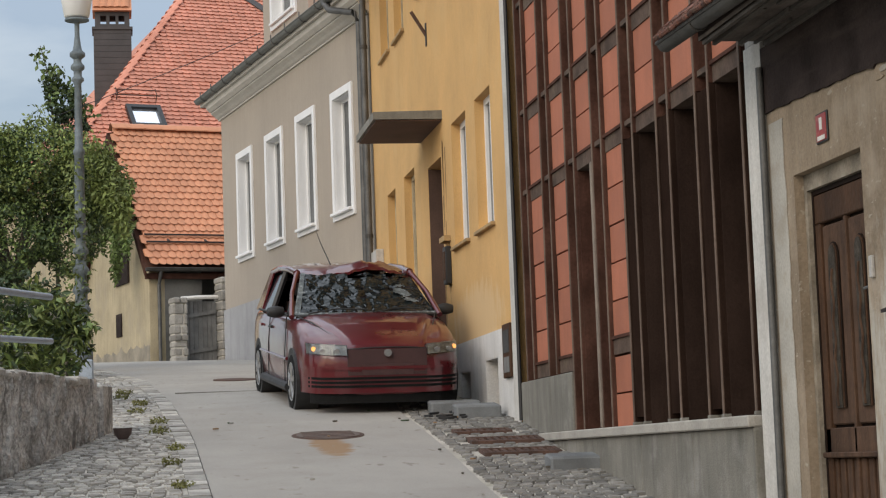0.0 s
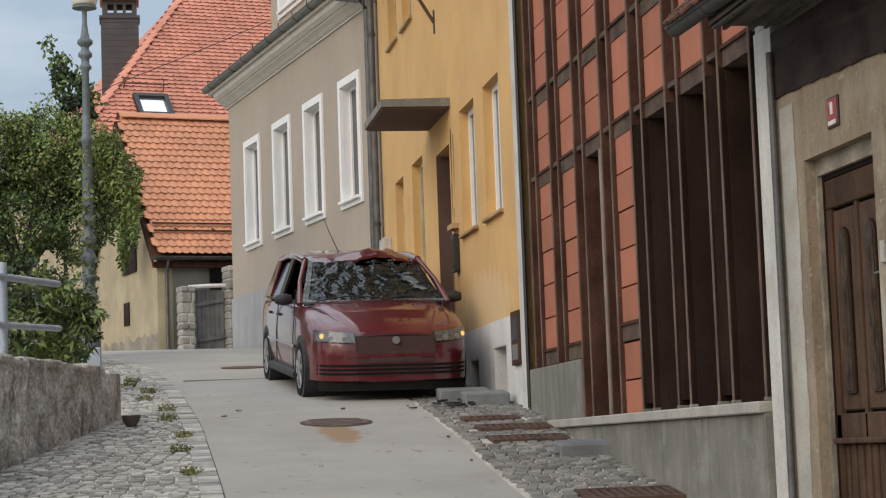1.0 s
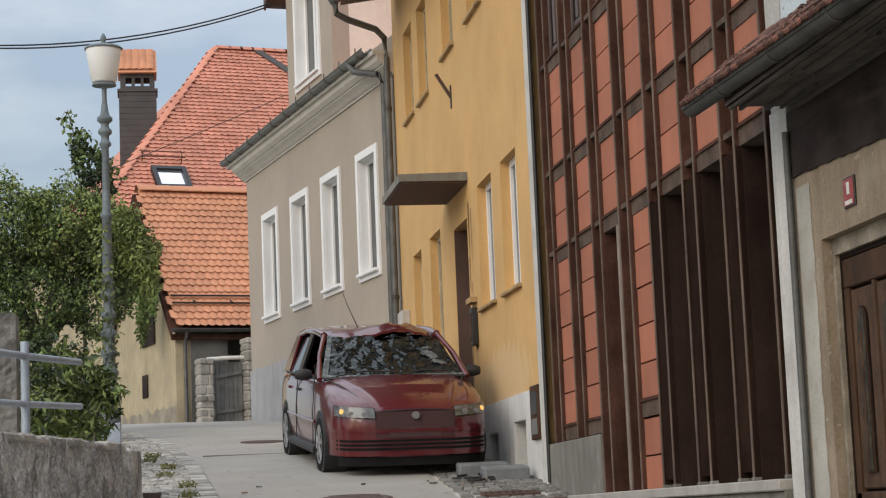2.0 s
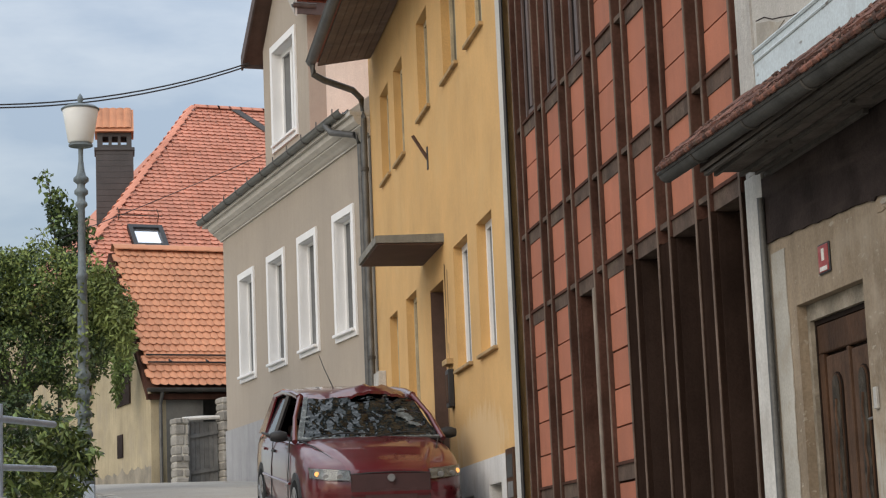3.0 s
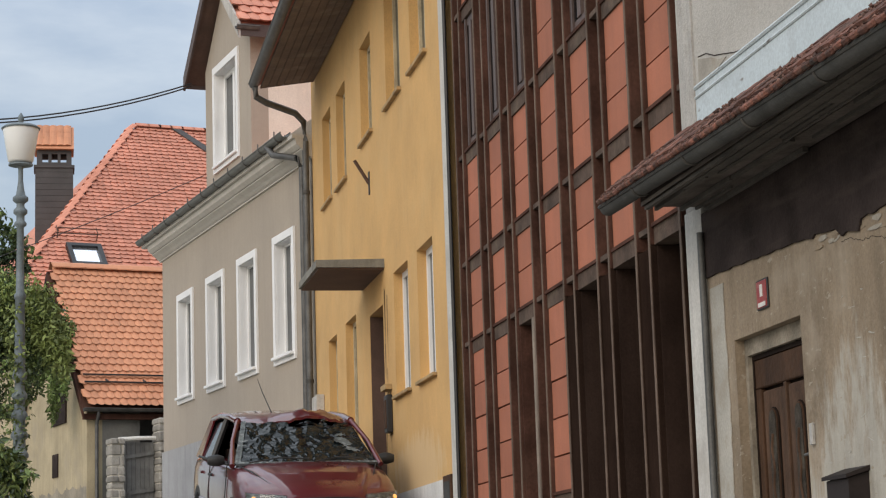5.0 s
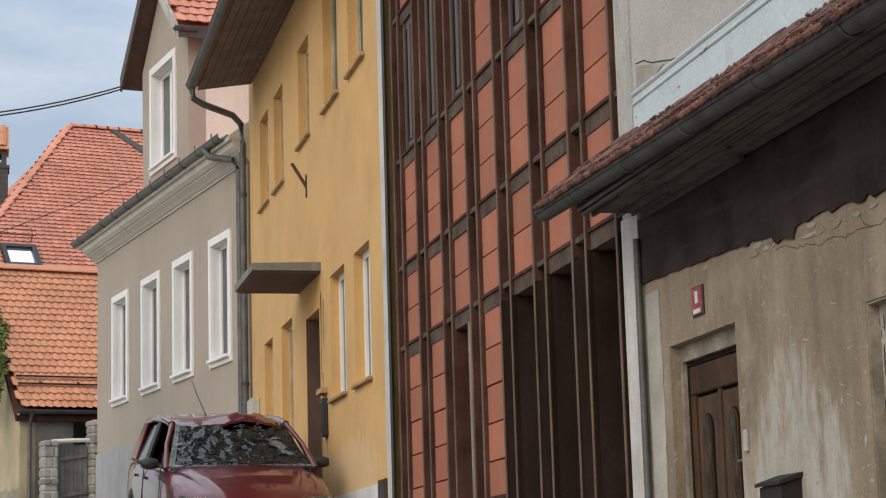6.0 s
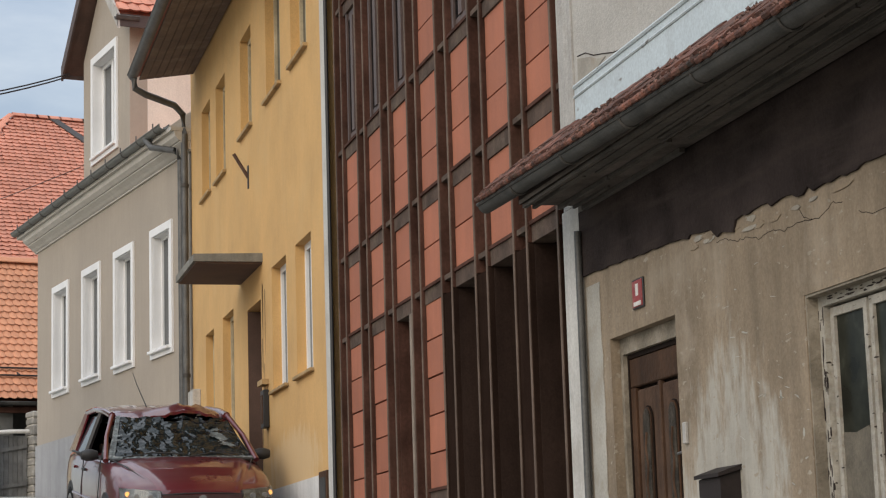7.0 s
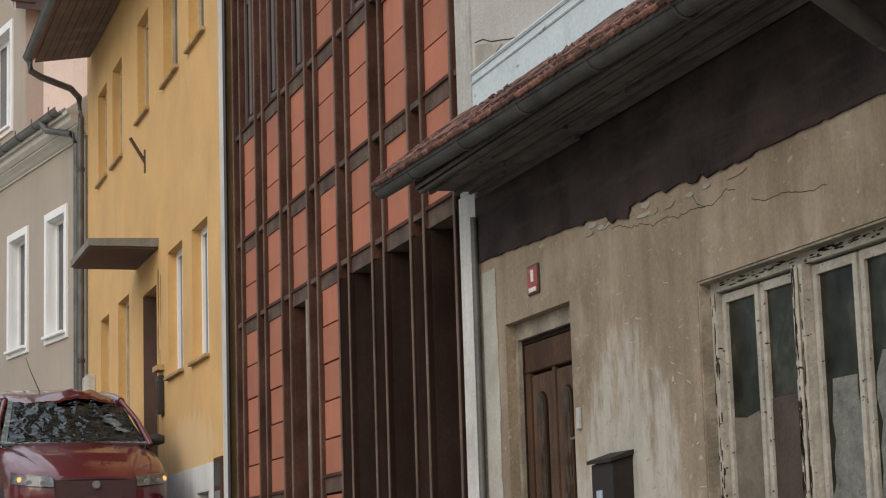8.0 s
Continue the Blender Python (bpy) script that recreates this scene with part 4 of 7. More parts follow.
leaf = part("door_leaf", bx(u0, u1, -0.20, -0.165, z0 + 0.05, zt, f=FN), M["door_dark"], near, "brown panelled wooden door leaf")
part("top_rail", bx(u0, u1, -0.164, -0.128, zt - 0.16, zt, f=FN, bevel=0.006), M["door_wood"], leaf)
part("lock_rail", bx(u0, u1, -0.164, -0.128, 1.30, 1.46, f=FN, bevel=0.006), M["door_light"], leaf)
part("ledge", bx(u0, u1, -0.127, -0.10, 1.30, 1.33, f=FN, bevel=0.006), M["door_light"], leaf)
for c, h in ((u0 + 0.03, 0.03), ((u0 + u1) / 2, 0.016), (u1 - 0.035, 0.035)):
    part("stile", bx(c - h, c + h, -0.164, -0.128, z0 + 0.05, zt - 0.162, f=FN, bevel=0.005), M["door_light"] if h < 0.02 else M["door_wood"], leaf)
pm = (u0 + u1) / 2
for p0, p1 in ((u0 + 0.072, pm - 0.030), (pm + 0.030, u1 - 0.082)):
    c = (p0 + p1) / 2
    pz0, pz1 = 1.475, zt - 0.178
    # raised field with an arched opening, a dark groove round it
    part("raised_panel", bx(p0, p1, -0.164, -0.138, pz0, pz1, f=FN, bevel=0.008), M["door_light"], leaf)
    for hw, top, w0, w1, m in ((0.078, pz1 - 0.10, -0.138, -0.130, "door_dark"), (0.064, pz1 - 0.108, -0.130, -0.124, "door_wood"), (0.050, pz1 - 0.118, -0.124, -0.119, "door_glass")):
        arch = [(c - hw, pz0 + 0.09), (c + hw, pz0 + 0.09)] + [(c + hw * math.cos(t * math.pi / 8), top - hw * 1.2 + hw * 1.2 * math.sin(t * math.pi / 8)) for t in range(9)]
        part("arched_glass" if m == "door_glass" else "arched_moulding", prism(arch, w0, w1, lambda p, q, h: FN(p, h, q)), M[m], leaf)
    # wavy turned bar in the glass
    part("glass_bar", tb([FN(c + 0.012 * math.sin(t * 1.1), -0.117, pz0 + 0.1 + t * 0.035) for t in range(int((pz1 - pz0 - 0.3) / 0.035))], 0.008, 6), M["door_light"], leaf)
for i in range(8):
    c = u0 + 0.075 + i * (u1 - u0 - 0.15) / 7
    part("lower_board", bx(c - 0.034, c + 0.034, -0.164, -0.143, z0 + 0.08, 1.295, f=FN, bevel=0.004), M["door_light"], leaf)
part("door_handle", tb([FN(u0 + 0.03, -0.128, 2.16), FN(u0 + 0.03, -0.085, 2.16), FN(u0 + 0.09, -0.085, 2.157)], 0.008, 8), M["gutter"], leaf, "pale metal door handle")
FN = FN_
part("door_bell", bx(9.39, 9.43, 0.0, 0.02, 2.19, 2.30, f=FN, bevel=0.004), M["bell_grey"], near, "small pale grey doorbell")
# window with peeling casements
part("window_reveal", wall(FN, nwin[0] + 0.002, nwin[1] - 0.002, nwin[2] + 0.002, nwin[3] - 0.002, -0.3, -0.005, [(nwin[0] + 0.012, nwin[1] - 0.012, nwin[2] + 0.012, nwin[3] - 0.012)]), M["stone_trim"], near)
wn_frame = bmesh.new()
U0, U1, Z0, Z1 = nwin
fw = (-0.16, -0.06)
for q in ((7.89, 7.945, *fw, Z0 + 0.02, Z1 - 0.005), (U0 + 0.01, U0 + 0.12, *fw, Z0 + 0.02, Z1 - 0.005), (U0 + 0.12, 7.89, *fw, Z1 - 0.055, Z1 - 0.005), (U0 + 0.12, 7.89, *fw, Z0 + 0.02, Z0 + 0.11)):
    box(wn_frame, *q, f=FN)
for c in (7.10, 6.25, 5.4):
    box(wn_frame, c - 0.046, c + 0.046, -0.16, -0.045, Z0 + 0.11, Z1 - 0.055, f=FN)
nfr = part("window_frame", wn_frame, M["peeled_paint"], near, "window frame with peeling white paint")
for p0, p1 in ((7.146, 7.89), (6.296, 7.054), (5.446, 6.204), (U0 + 0.12, 5.354)):
    for h in (0, 1):
        s0 = p0 + (p1 - p0) * h / 2
        s1 = p0 + (p1 - p0) * (h + 1) / 2
        part("casement", wall(FN, s0 + 0.012, s1 - 0.012, Z0 + 0.12, Z1 - 0.067, -0.13, -0.085, [(s0 + 0.046, s1 - 0.046, Z0 + 0.18, Z1 - 0.105)]), M["peeled_paint"], nfr)
        part("pane", bx(s0 + 0.045, s1 - 0.045, -0.105, -0.1, Z0 + 0.17, Z1 - 0.1, f=FN), M["near_glass"], nfr)
part("torn_card", prism([(7.84, Z0 + 0.18), (7.84, 2.12), (7.72, 2.11), (7.60, 2.13), (7.555, 2.05), (7.555, Z0 + 0.18)], -0.099, -0.096, lambda p, q, h: FN(p, h, q)), M["curtain_beige"], nfr, "yellowed card in the lower pane")
part("window_board", bx(7.20, 7.475, -0.099, -0.096, Z0 + 0.185, 2.17, f=FN), M["window_board"], nfr, "brown board behind the lower pane")
g_ = random.Random(12)
for c, w_, top in ((6.86, 0.15, 2.20), (6.48, 0.17, 2.27), (5.9, 0.2, 2.2)):
    rim = [(c - w_, Z0 + 0.18)] + [(c - w_ * (1 - 0.25 * t / 8) + g_.uniform(-0.02, 0.02), Z0 + 0.3 + (top - Z0 - 0.3) * t / 8) for t in range(9)] + [(c + w_ * (1 - 0.45 * t / 8) + g_.uniform(-0.025, 0.025), Z0 + 0.3 + (top - Z0 - 0.3) * t / 8) for t in range(8, -1, -1)] + [(c + w_, Z0 + 0.18)]
    part("crumpled_film", prism(rim, -0.0985, -0.0955, lambda p, q, h: FN(p, h, q)), M["bubble_film"], nfr, "crumpled pale film hung against the pane")
for c in (7.10, 6.25, 5.4):
    part("cover_strip", bx(c - 0.02, c + 0.02, -0.044, -0.028, Z0 + 0.12, Z1 - 0.06, f=FN, bevel=0.006), M["peeled_paint"], nfr)
# flakes where the paint has come away from the timber
for i in range(420):
    if i % 4:
        c, hw = g_.choice((7.917, 7.10, 7.10, 6.25)), 0.03
        u_, z_, fu, fz, w_ = c + g_.uniform(-hw, hw), g_.uniform(Z0 + 0.1, Z1 - 0.08), g_.uniform(0.002, 0.007), g_.uniform(0.012, 0.06), -0.0595 if c > 7.5 else (-0.0275 if g_.random() < 0.5 else -0.0445)
        if w_ == -0.0275:
            u_ = c + g_.uniform(-0.012, 0.012)
    else:
        u_, z_, fu, fz, w_ = g_.uniform(5.4, 7.86), Z1 - 0.03 + g_.uniform(-0.015, 0.015), g_.uniform(0.015, 0.05), g_.uniform(0.002, 0.006), -0.0595
    rim = [(u_ + fu * g_.uniform(0.5, 1.0) * math.cos(t * 0.9), z_ + fz * g_.uniform(0.5, 1.0) * math.sin(t * 0.9)) for t in range(7)]
    part("bare_flake", prism(rim, w_ - 0.004, w_ + 0.0015, lambda p, q, h: FN(p, h, q)), M["dark_boards"], nfr)
# repairs and damage in the plaster
for pts in ([(8.9, 3.14), (8.77, 3.13), (8.63, 3.09), (8.55, 3.10), (8.4, 3.065), (8.23, 3.075), (8.1, 3.05), (7.95, 3.06), (7.75, 3.04), (7.6, 3.08), (7.5, 3.06)], [(7.37, 3.0), (7.25, 2.965), (7.07, 2.97), (6.9, 2.935), (6.69, 2.93)], [(7.95, 3.13), (7.9, 3.07), (7.8, 3.045)]):
    fine = []
    for (ua, za), (ub, zb) in zip(pts, pts[1:]):
        for q in range(6):
            t = q / 6
            u, z = ua + (ub - ua) * t, za + (zb - za) * t
            fine.append(FN(u, 0.0005, z + 0.016 * noise.noise(Vector((u * 22, 2, 1)))))
    part("plaster_crack", tb(fine, 0.0016, 4), M["dark_boards"], near)
scr_ = random.Random(31)
for i in range(34):
    u_, z_ = (scr_.uniform(7.95, 8.5), scr_.uniform(1.75, 2.6)) if i % 2 else (scr_.uniform(8.0, 9.3), scr_.uniform(1.9, 3.0))
    h_, v_ = scr_.uniform(0.012, 0.055), scr_.uniform(0.002, 0.006)
    if i in (3, 17):
        h_, v_ = 0.014, 0.03
    tilt = scr_.uniform(-0.2, 0.3)
    rim = [(u_ + h_ * scr_.uniform(0.5, 1.0) * math.cos(t * 0.9), z_ + tilt * h_ * math.cos(t * 0.9) + v_ * scr_.uniform(0.5, 1.0) * math.sin(t * 0.9)) for t in range(7)]
    part("plaster_scratch", prism(rim, 0.0004, 0.0018, lambda p, q, h: FN(p, h, q)), M["pale_edge"], near)
random.seed(23)
side = [(10.64 + 0.05 * noise.noise(Vector((z * 1.4, 1, 7))) + random.uniform(-0.012, 0.012), z) for z in [0.62 + 0.07 * i for i in range(38)]]
part("pale_edge", prism([(10.87, 0.62)] + [(10.87, 3.21)] + side[::-1], 0.0015, 0.006, lambda p, q, h: FN(p, h, q)), M["pale_edge"], near, "pale lime-washed plaster edge")
part("downpipe", tb([FN(5.95, 0.49, 3.60), FN(5.95, 0.46, 3.48), FN(6.03, 0.12, 3.32), FN(6.03, 0.07, 3.22), FN(6.03, 0.07, 0.5)], 0.042, 10), M["old_gutter"], near, "grey downpipe bending back to the wall", smooth=True)
for i in range(26):
    w0 = random.uniform(0.03, 0.42)
    u0_ = random.uniform(3.0, 10.6)
    part("soffit_lath", bx(u0_, min(10.71, u0_ + random.uniform(1.0, 4.0)), w0, w0 + random.uniform(0.012, 0.03), 3.650 - random.uniform(0, 0.012), 3.664, f=FN), M["lath_wood"], near)
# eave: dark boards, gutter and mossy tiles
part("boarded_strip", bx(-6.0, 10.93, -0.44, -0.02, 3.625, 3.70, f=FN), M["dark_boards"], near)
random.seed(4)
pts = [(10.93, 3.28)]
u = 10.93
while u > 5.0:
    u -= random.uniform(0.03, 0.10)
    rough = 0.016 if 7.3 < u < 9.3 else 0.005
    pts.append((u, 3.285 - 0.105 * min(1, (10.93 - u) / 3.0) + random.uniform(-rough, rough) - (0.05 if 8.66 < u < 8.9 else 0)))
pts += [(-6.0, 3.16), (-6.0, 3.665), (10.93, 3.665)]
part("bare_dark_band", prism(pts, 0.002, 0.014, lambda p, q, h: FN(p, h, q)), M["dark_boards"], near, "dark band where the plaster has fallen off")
for i in range(14):
    u_ = random.uniform(7.3, 9.2)
    z_ = 3.265 - 0.105 * min(1, (10.93 - u_) / 3.0) - random.uniform(0.0, 0.05)
    h_, v_ = random.uniform(0.05, 0.14), random.uniform(0.010, 0.022)
    rim = [(u_ + h_ * random.uniform(0.4, 1.0) * math.cos(t * 0.9), z_ + v_ * random.uniform(0.6, 1.0) * math.sin(t * 0.9)) for t in range(7)]
    part("broken_plaster", prism(rim, 0.001, random.uniform(0.003, 0.007), lambda p, q, h: FN(p, h, q)), M["pale_wash"] if i % 2 else M["old_plaster"], near)
NE, GW = 11.20, 0.49
EDGE = lambda u: 0.10 - 0.0225 * (11.2 - max(u, -2.0))
for i in range(5):
    w0 = 0.02 + i * 0.086
    part("soffit_board", bx(-6.0, 10.72 - 0.015 * (i % 2), w0, w0 + 0.079, 3.668 - 0.004 * (i % 2), 3.69, f=FN), M["soffit_old"], near)
for i in range(24):
    part("rafter_tail", bx(10.66 - i * 0.7, 10.72 - i * 0.7, 0.02, 0.43, 3.692, 3.73, f=FN), M["dark_boards"], near)
part("fascia", prism([(0.428, 3.668 - 0.105), (0.438, 3.668 - 0.105), (0.438, 3.668), (0.428, 3.668)], 5.0, 10.72, lambda p, q, h: FN(h, p, q + (0.095 if q > 3.6 else 0.105))), M["dark_boards"], near)
part("eave_end_board", bx(10.722, 10.74, 0.005, 0.438, 3.672, 3.80, f=FN), M["dark_boards"], near)
part("gutter", half_gutter(FN(-2.0, GW, 3.665 + EDGE(-2)), FN(NE + 0.04, GW, 3.665 + EDGE(NE)), 0.052), M["eave_gutter"], near, smooth=True)
for i in range(12):
    uu = NE - 0.65 - i * 0.92
    zc = 3.665 + EDGE(uu)
    part("gutter_hook", tb([FN(uu, GW - 0.065, zc + 0.015)] + [FN(uu, GW + 0.057 * -math.cos(math.pi * t / 8), zc - 0.057 * math.sin(math.pi * t / 8)) for t in range(9)], 0.008, 5), M["old_gutter"], near)
part("roof_deck", prism([(0.50, 3.655), (0.50, 3.67), (0.03, 3.90), (0.03, 3.88)], -2.0, 10.9, lambda p, q, h: FN(h, p, q + EDGE(h))), M["dark_boards"], near)

# near house: sheet-metal strip, set-back white wall and the eave's mossy tiles
part("metal_flashing", bx(-6.0, 10.9, 0.004, 0.016, 3.80, 4.42, f=FN), M["blue_metal"], near, "pale blue sheet-metal strip above the eave")
for zf, rf in ((4.36, 0.010), (4.42, 0.014)):
    part("flashing_fold", tb([FN(-6.0, 0.016, zf), FN(10.9, 0.016, zf)], rf, 6), M["blue_metal"], near)
part("upper_wall", wall(FN, -6.0, 10.93, 3.71, 10.0, -0.4, 0.0), M["upper_render"], near, "pale cracked upper wall")
part("corner_strip", bx(10.935, NB - 0.06, -0.3, 0.012, 3.723, 10.0, f=FN), M["white_pilaster"], near)
part("plaster_crack", tb([FN(u, 0.001, z) for u, z in [(10.861, 4.604), (10.716, 4.586), (10.578, 4.535), (10.422, 4.502), (10.251, 4.462), (10.121, 4.443)]], 0.0035, 5), M["dark_boards"], near)
part("rough_patch", prism([(10.853, 4.588), (10.629, 4.538), (10.483, 4.489), (10.367, 4.471), (10.53, 4.441), (10.672, 4.451), (10.864, 4.425)], 0.001, 0.005, lambda p, q, h: FN(p, h, q)), M["pale_wash"], near, "patch of bare rough plaster")


def tile_mesh(name, w, l, t, arc, material, round_end=0.0, under=0.0):
    """One clay tile: x across, y down the slope, z off the roof."""
    bm = bmesh.new()
    n = 4
    top, low = [], []
    for j, yy in enumerate((0.0, l)):
        ra, rb = [], []
        for i in range(n + 1):
            q = i / n
            x = (q - 0.5) * w
            z = arc * math.sin(math.pi * q)
            yb = yy + (round_end * math.sin(math.pi * q) if j else 0)
            ra.append(bm.verts.new((x, yb, z + t)))
            rb.append(bm.verts.new((x, yb, z)))
        top.append(ra)
        low.append(rb)
    for v in low[1]:
        v.co.y -= under
    for i in range(n):
        bm.faces.new((top[0][i], top[0][i + 1], top[1][i + 1], top[1][i]))
        bm.faces.new((low[0][i], low[0][i + 1], low[1][i + 1], low[1][i]))
        bm.faces.new((top[1][i], top[1][i + 1], low[1][i + 1], low[1][i]))
    for i in (0, n):
        bm.faces.new((top[0][i], top[1][i], low[1][i], low[0][i]))
    bmesh.ops.recalc_face_normals(bm, faces=bm.faces)
    me = bpy.data.meshes.new(name)
    bm.to_mesh(me)
    bm.free()
    me.materials.append(material)
    return me


def piece(me, m, parent, name):
    """A small piece that shares its mesh with its like."""
    ob = new(name, me)
    ob.parent = parent
    if parent.type == "EMPTY":
        ob.matrix_parent_inverse = parent.matrix_basis.inverted()
    ob.matrix_basis = m
    return ob


def frame_matrix(o, ex, ey):
    ex, ey = Vector(ex).normalized(), Vector(ey).normalized()
    ez = ex.cross(ey).normalized()
    return Matrix((( *(ex[0], ey[0], ez[0]), o[0]), (*(ex[1], ey[1], ez[1]), o[1]), (*(ex[2], ey[2], ez[2]), o[2]), (0, 0, 0, 1)))


random.seed(11)
eave_tile = tile_mesh("roof_tile", 0.195, 0.19, 0.016, 0.006, M["mossy_tile"])
sl = Vector((-0.80, 0, -0.60)).normalized()
part("moss_bed", prism([(0.53, 3.665), (0.545, 3.695), (0.14, 4.00), (0.14, 3.96)], -2.0, NE - 0.02, lambda p, q, h: FN(h, p, q + EDGE(h))), M["mossy_tile"], near)
for r in range(3):
    for i in range(40):
        u = NE - 0.1 - i * 0.2 - 0.1 * (r % 2)
        if r == 2 and (i // 3) % 2:
            continue
        base = Vector(FN(u, 0.385 - 0.15 * r, 3.825 + 0.115 * r + EDGE(u)))
        base += Vector((0, random.uniform(-0.008, 0.008), random.uniform(-0.006, 0.010)))
        piece(eave_tile, frame_matrix(base, (0, 1, 0), (sl.x, random.uniform(-0.03, 0.03), sl.z)), near, "roof_tile")

nose_me = bpy.data.meshes.new("tile_nose")
bm = bx(-0.032, 0.032, -0.03, 0.03, -0.014, 0.014, bevel=0.007)
bm.to_mesh(nose_me)
bm.free()
nose_me.materials.append(M["mossy_tile"])
for r in range(2):
    for i in range(82):
        u = NE - 0.05 - i * 0.088 - 0.04 * r
        o = Vector(FN(u, 0.553 - 0.045 * r, 3.690 + 0.044 * r + EDGE(u) + random.uniform(-0.004, 0.006)))
        piece(nose_me, frame_matrix(o, (random.uniform(-0.1, 0.1), 1, 0), (sl.x, random.uniform(-0.1, 0.1), sl.z)), near, "tile_nose")
g_ = random.Random(6)
V, F = [], []
for i in range(3200):
    u = g_.uniform(4.0, NE)
    q = g_.random() ** 1.3
    q *= 0.62 + 0.38 * (math.floor(u / 0.55) % 2)
    c = Vector(FN(u, 0.565 - 0.26 * q, 3.69 + 0.225 * q + EDGE(u) + g_.uniform(-0.006, 0.014)))
    k, s_ = len(V), g_.uniform(0.006, 0.015)
    for dx, dy, dz in ((1, 0, 0), (-1, 0, 0), (0, 1, 0), (0, -1, 0), (0, 0, 1), (0, 0, -1)):
        V.append(tuple(c + Vector((dx, dy, dz)) * s_ * g_.uniform(0.6, 1.3)))
    for a in (0, 1):
        for b in (2, 3):
            for e in (4, 5):
                F.append((k + a, k + b, k + e))
me = bpy.data.meshes.new("moss_clumps")
me.from_pydata(V, [], F)
me.materials.append(M["moss"])
mc = new("moss_clumps", me)
mc.parent, mc.matrix_parent_inverse = near, near.matrix_basis.inverted()
tagged(mc, kind="stuff")

# ---- low yellow house with the orange roof ----
LA = radians(75)
LD, LN = (math.sin(LA), math.cos(LA)), (math.cos(LA), -math.sin(LA))
FL = lambda u, w, z: (0.72 + LD[0] * u + LN[0] * w, 44.0 + LD[1] * u + LN[1] * w, z)
lowh = thing("low_yellow_house", FL(2, -2, 3.6), "old low house with faded yellow gable and steep orange tiled roof", "house")
RW, RZ, EZL, EWL = -2.8, 9.30, 5.80, 0.22
gable = [(0, 3.0), (0, 5.95), (RW, 9.12), (-5.6, 5.95), (-5.6, 3.0)]
part("gable_wall", prism(gable, 0.0, 0.35, lambda a, b, h: FL(h, a, b)), M["house_yellow"], lowh)
part("front_wall", bx(0.35, 1.2, -0.35, 0.0, 3.0, 5.75, f=FL), M["grey_front"], lowh, "grey rendered front wall")
part("rear_wall", bx(0.35, 7.0, -5.6, -5.3, 3.0, 5.9, f=FL), M["house_yellow"], lowh)
part("recess_wall", bx(1.2, 7.0, -1.2, -1.0, 3.0, 5.75, f=FL), M["shed_dark"], lowh)
part("eave_beam", bx(-0.1, 6.5, 0.0, 0.16, 5.52, 5.64, f=FL), M["brown_timber"], lowh)
part("roof_deck", prism([(EWL, EZL - 0.10), (EWL, EZL - 0.04), (RW, RZ - 0.05), (-5.9, 5.5), (-5.9, 5.42), (RW, RZ - 0.14)], -0.12, 7.0, lambda a, b, h: FL(h, a, b)), M["brown_timber"], lowh)
part("gutter", half_gutter(FL(-0.15, EWL + 0.07, EZL - 0.06), FL(6.8, EWL + 0.07, EZL - 0.06), 0.07), M["old_gutter"], lowh)
part("downpipe", tb([FL(0.2, EWL + 0.05, EZL - 0.1), FL(0.2, 0.08, 5.4), FL(0.2, 0.08, 3.5)], 0.04, 8), M["gutter"], lowh)
edge = [(-0.03 - 5.5 * i / 60, 4.08 + 0.16 * noise.noise(Vector((i * 0.21, 3, 1))) + 0.08 * noise.noise(Vector((i * 0.9, 5, 1)))) for i in range(61)]
part("stained_base", prism([(-0.03, 3.0)] + edge + [(-5.53, 3.0)], -0.006, -0.002, lambda a, b, h: FL(h, a, b)), M["stained_base"], lowh, "grey stained base of the gable")
# window with dark shutter and small slit on the gable
part("shutter", bx(-0.05, -0.005, -2.75, -1.6, 5.6, 7.3, f=lambda u, w, z: FL(u, w, z)), M["dark_boards"], lowh, "dark wooden shutter")
part("slit_window", bx(-0.03, -0.003, -2.75, -2.3, 4.42, 4.95, f=FL), M["dark_boards"], lowh, "small dark window slit")
part("barge_board", prism([(EWL, EZL - 0.26), (EWL, EZL - 0.05), (RW, RZ - 0.06), (RW, RZ - 0.32)], -0.16, -0.122, lambda a, b, h: FL(h, a, b)), M["brown_timber"], lowh)
part("rear_barge_board", prism([(-5.9, 5.3), (-5.9, 5.5), (RW, RZ - 0.06), (RW, RZ - 0.32)], -0.16, -0.122, lambda a, b, h: FL(h, a, b)), M["dark_boards"], lowh)
slope = Vector(FL(0, EWL, EZL)) - Vector(FL(0, RW, RZ))
S_LEN = slope.length
sdir = slope.normalized()
low_tile = tile_mesh("roof_tile", 0.172, 0.27, 0.05, 0.012, M["roof_tile"], 0.065, 0.07)
rows_n, cols_n = 21, 22
random.seed(5)
V, F = [], []
for r in range(rows_n):
    for c in range(cols_n):
        o = Vector(FL(0.06 + c * 0.176 - (0.088 if r % 2 else 0), RW, RZ)) + sdir * (S_LEN * r / rows_n) + Vector((0, 0, 0.02 + random.uniform(0, 0.006)))
        m = frame_matrix(o, (-LD[0], -LD[1], 0), sdir + Vector((0, 0, 0.17 + random.uniform(-0.012, 0.012))))
        if r >= 8:
            piece(low_tile, m, lowh, "roof_tile")
        else:
            k = len(V)
            V += [tuple(m @ v.co) for v in low_tile.vertices]
            F += [tuple(k + q for q in p.vertices) for p in low_tile.polygons]
me = bpy.data.meshes.new("roof_tiles")
me.from_pydata(V, [], F)
me.materials.append(M["roof_tile_joined"])
ut = new("roof_tiles", me)
ut.parent, ut.matrix_parent_inverse = lowh, lowh.matrix_basis.inverted()
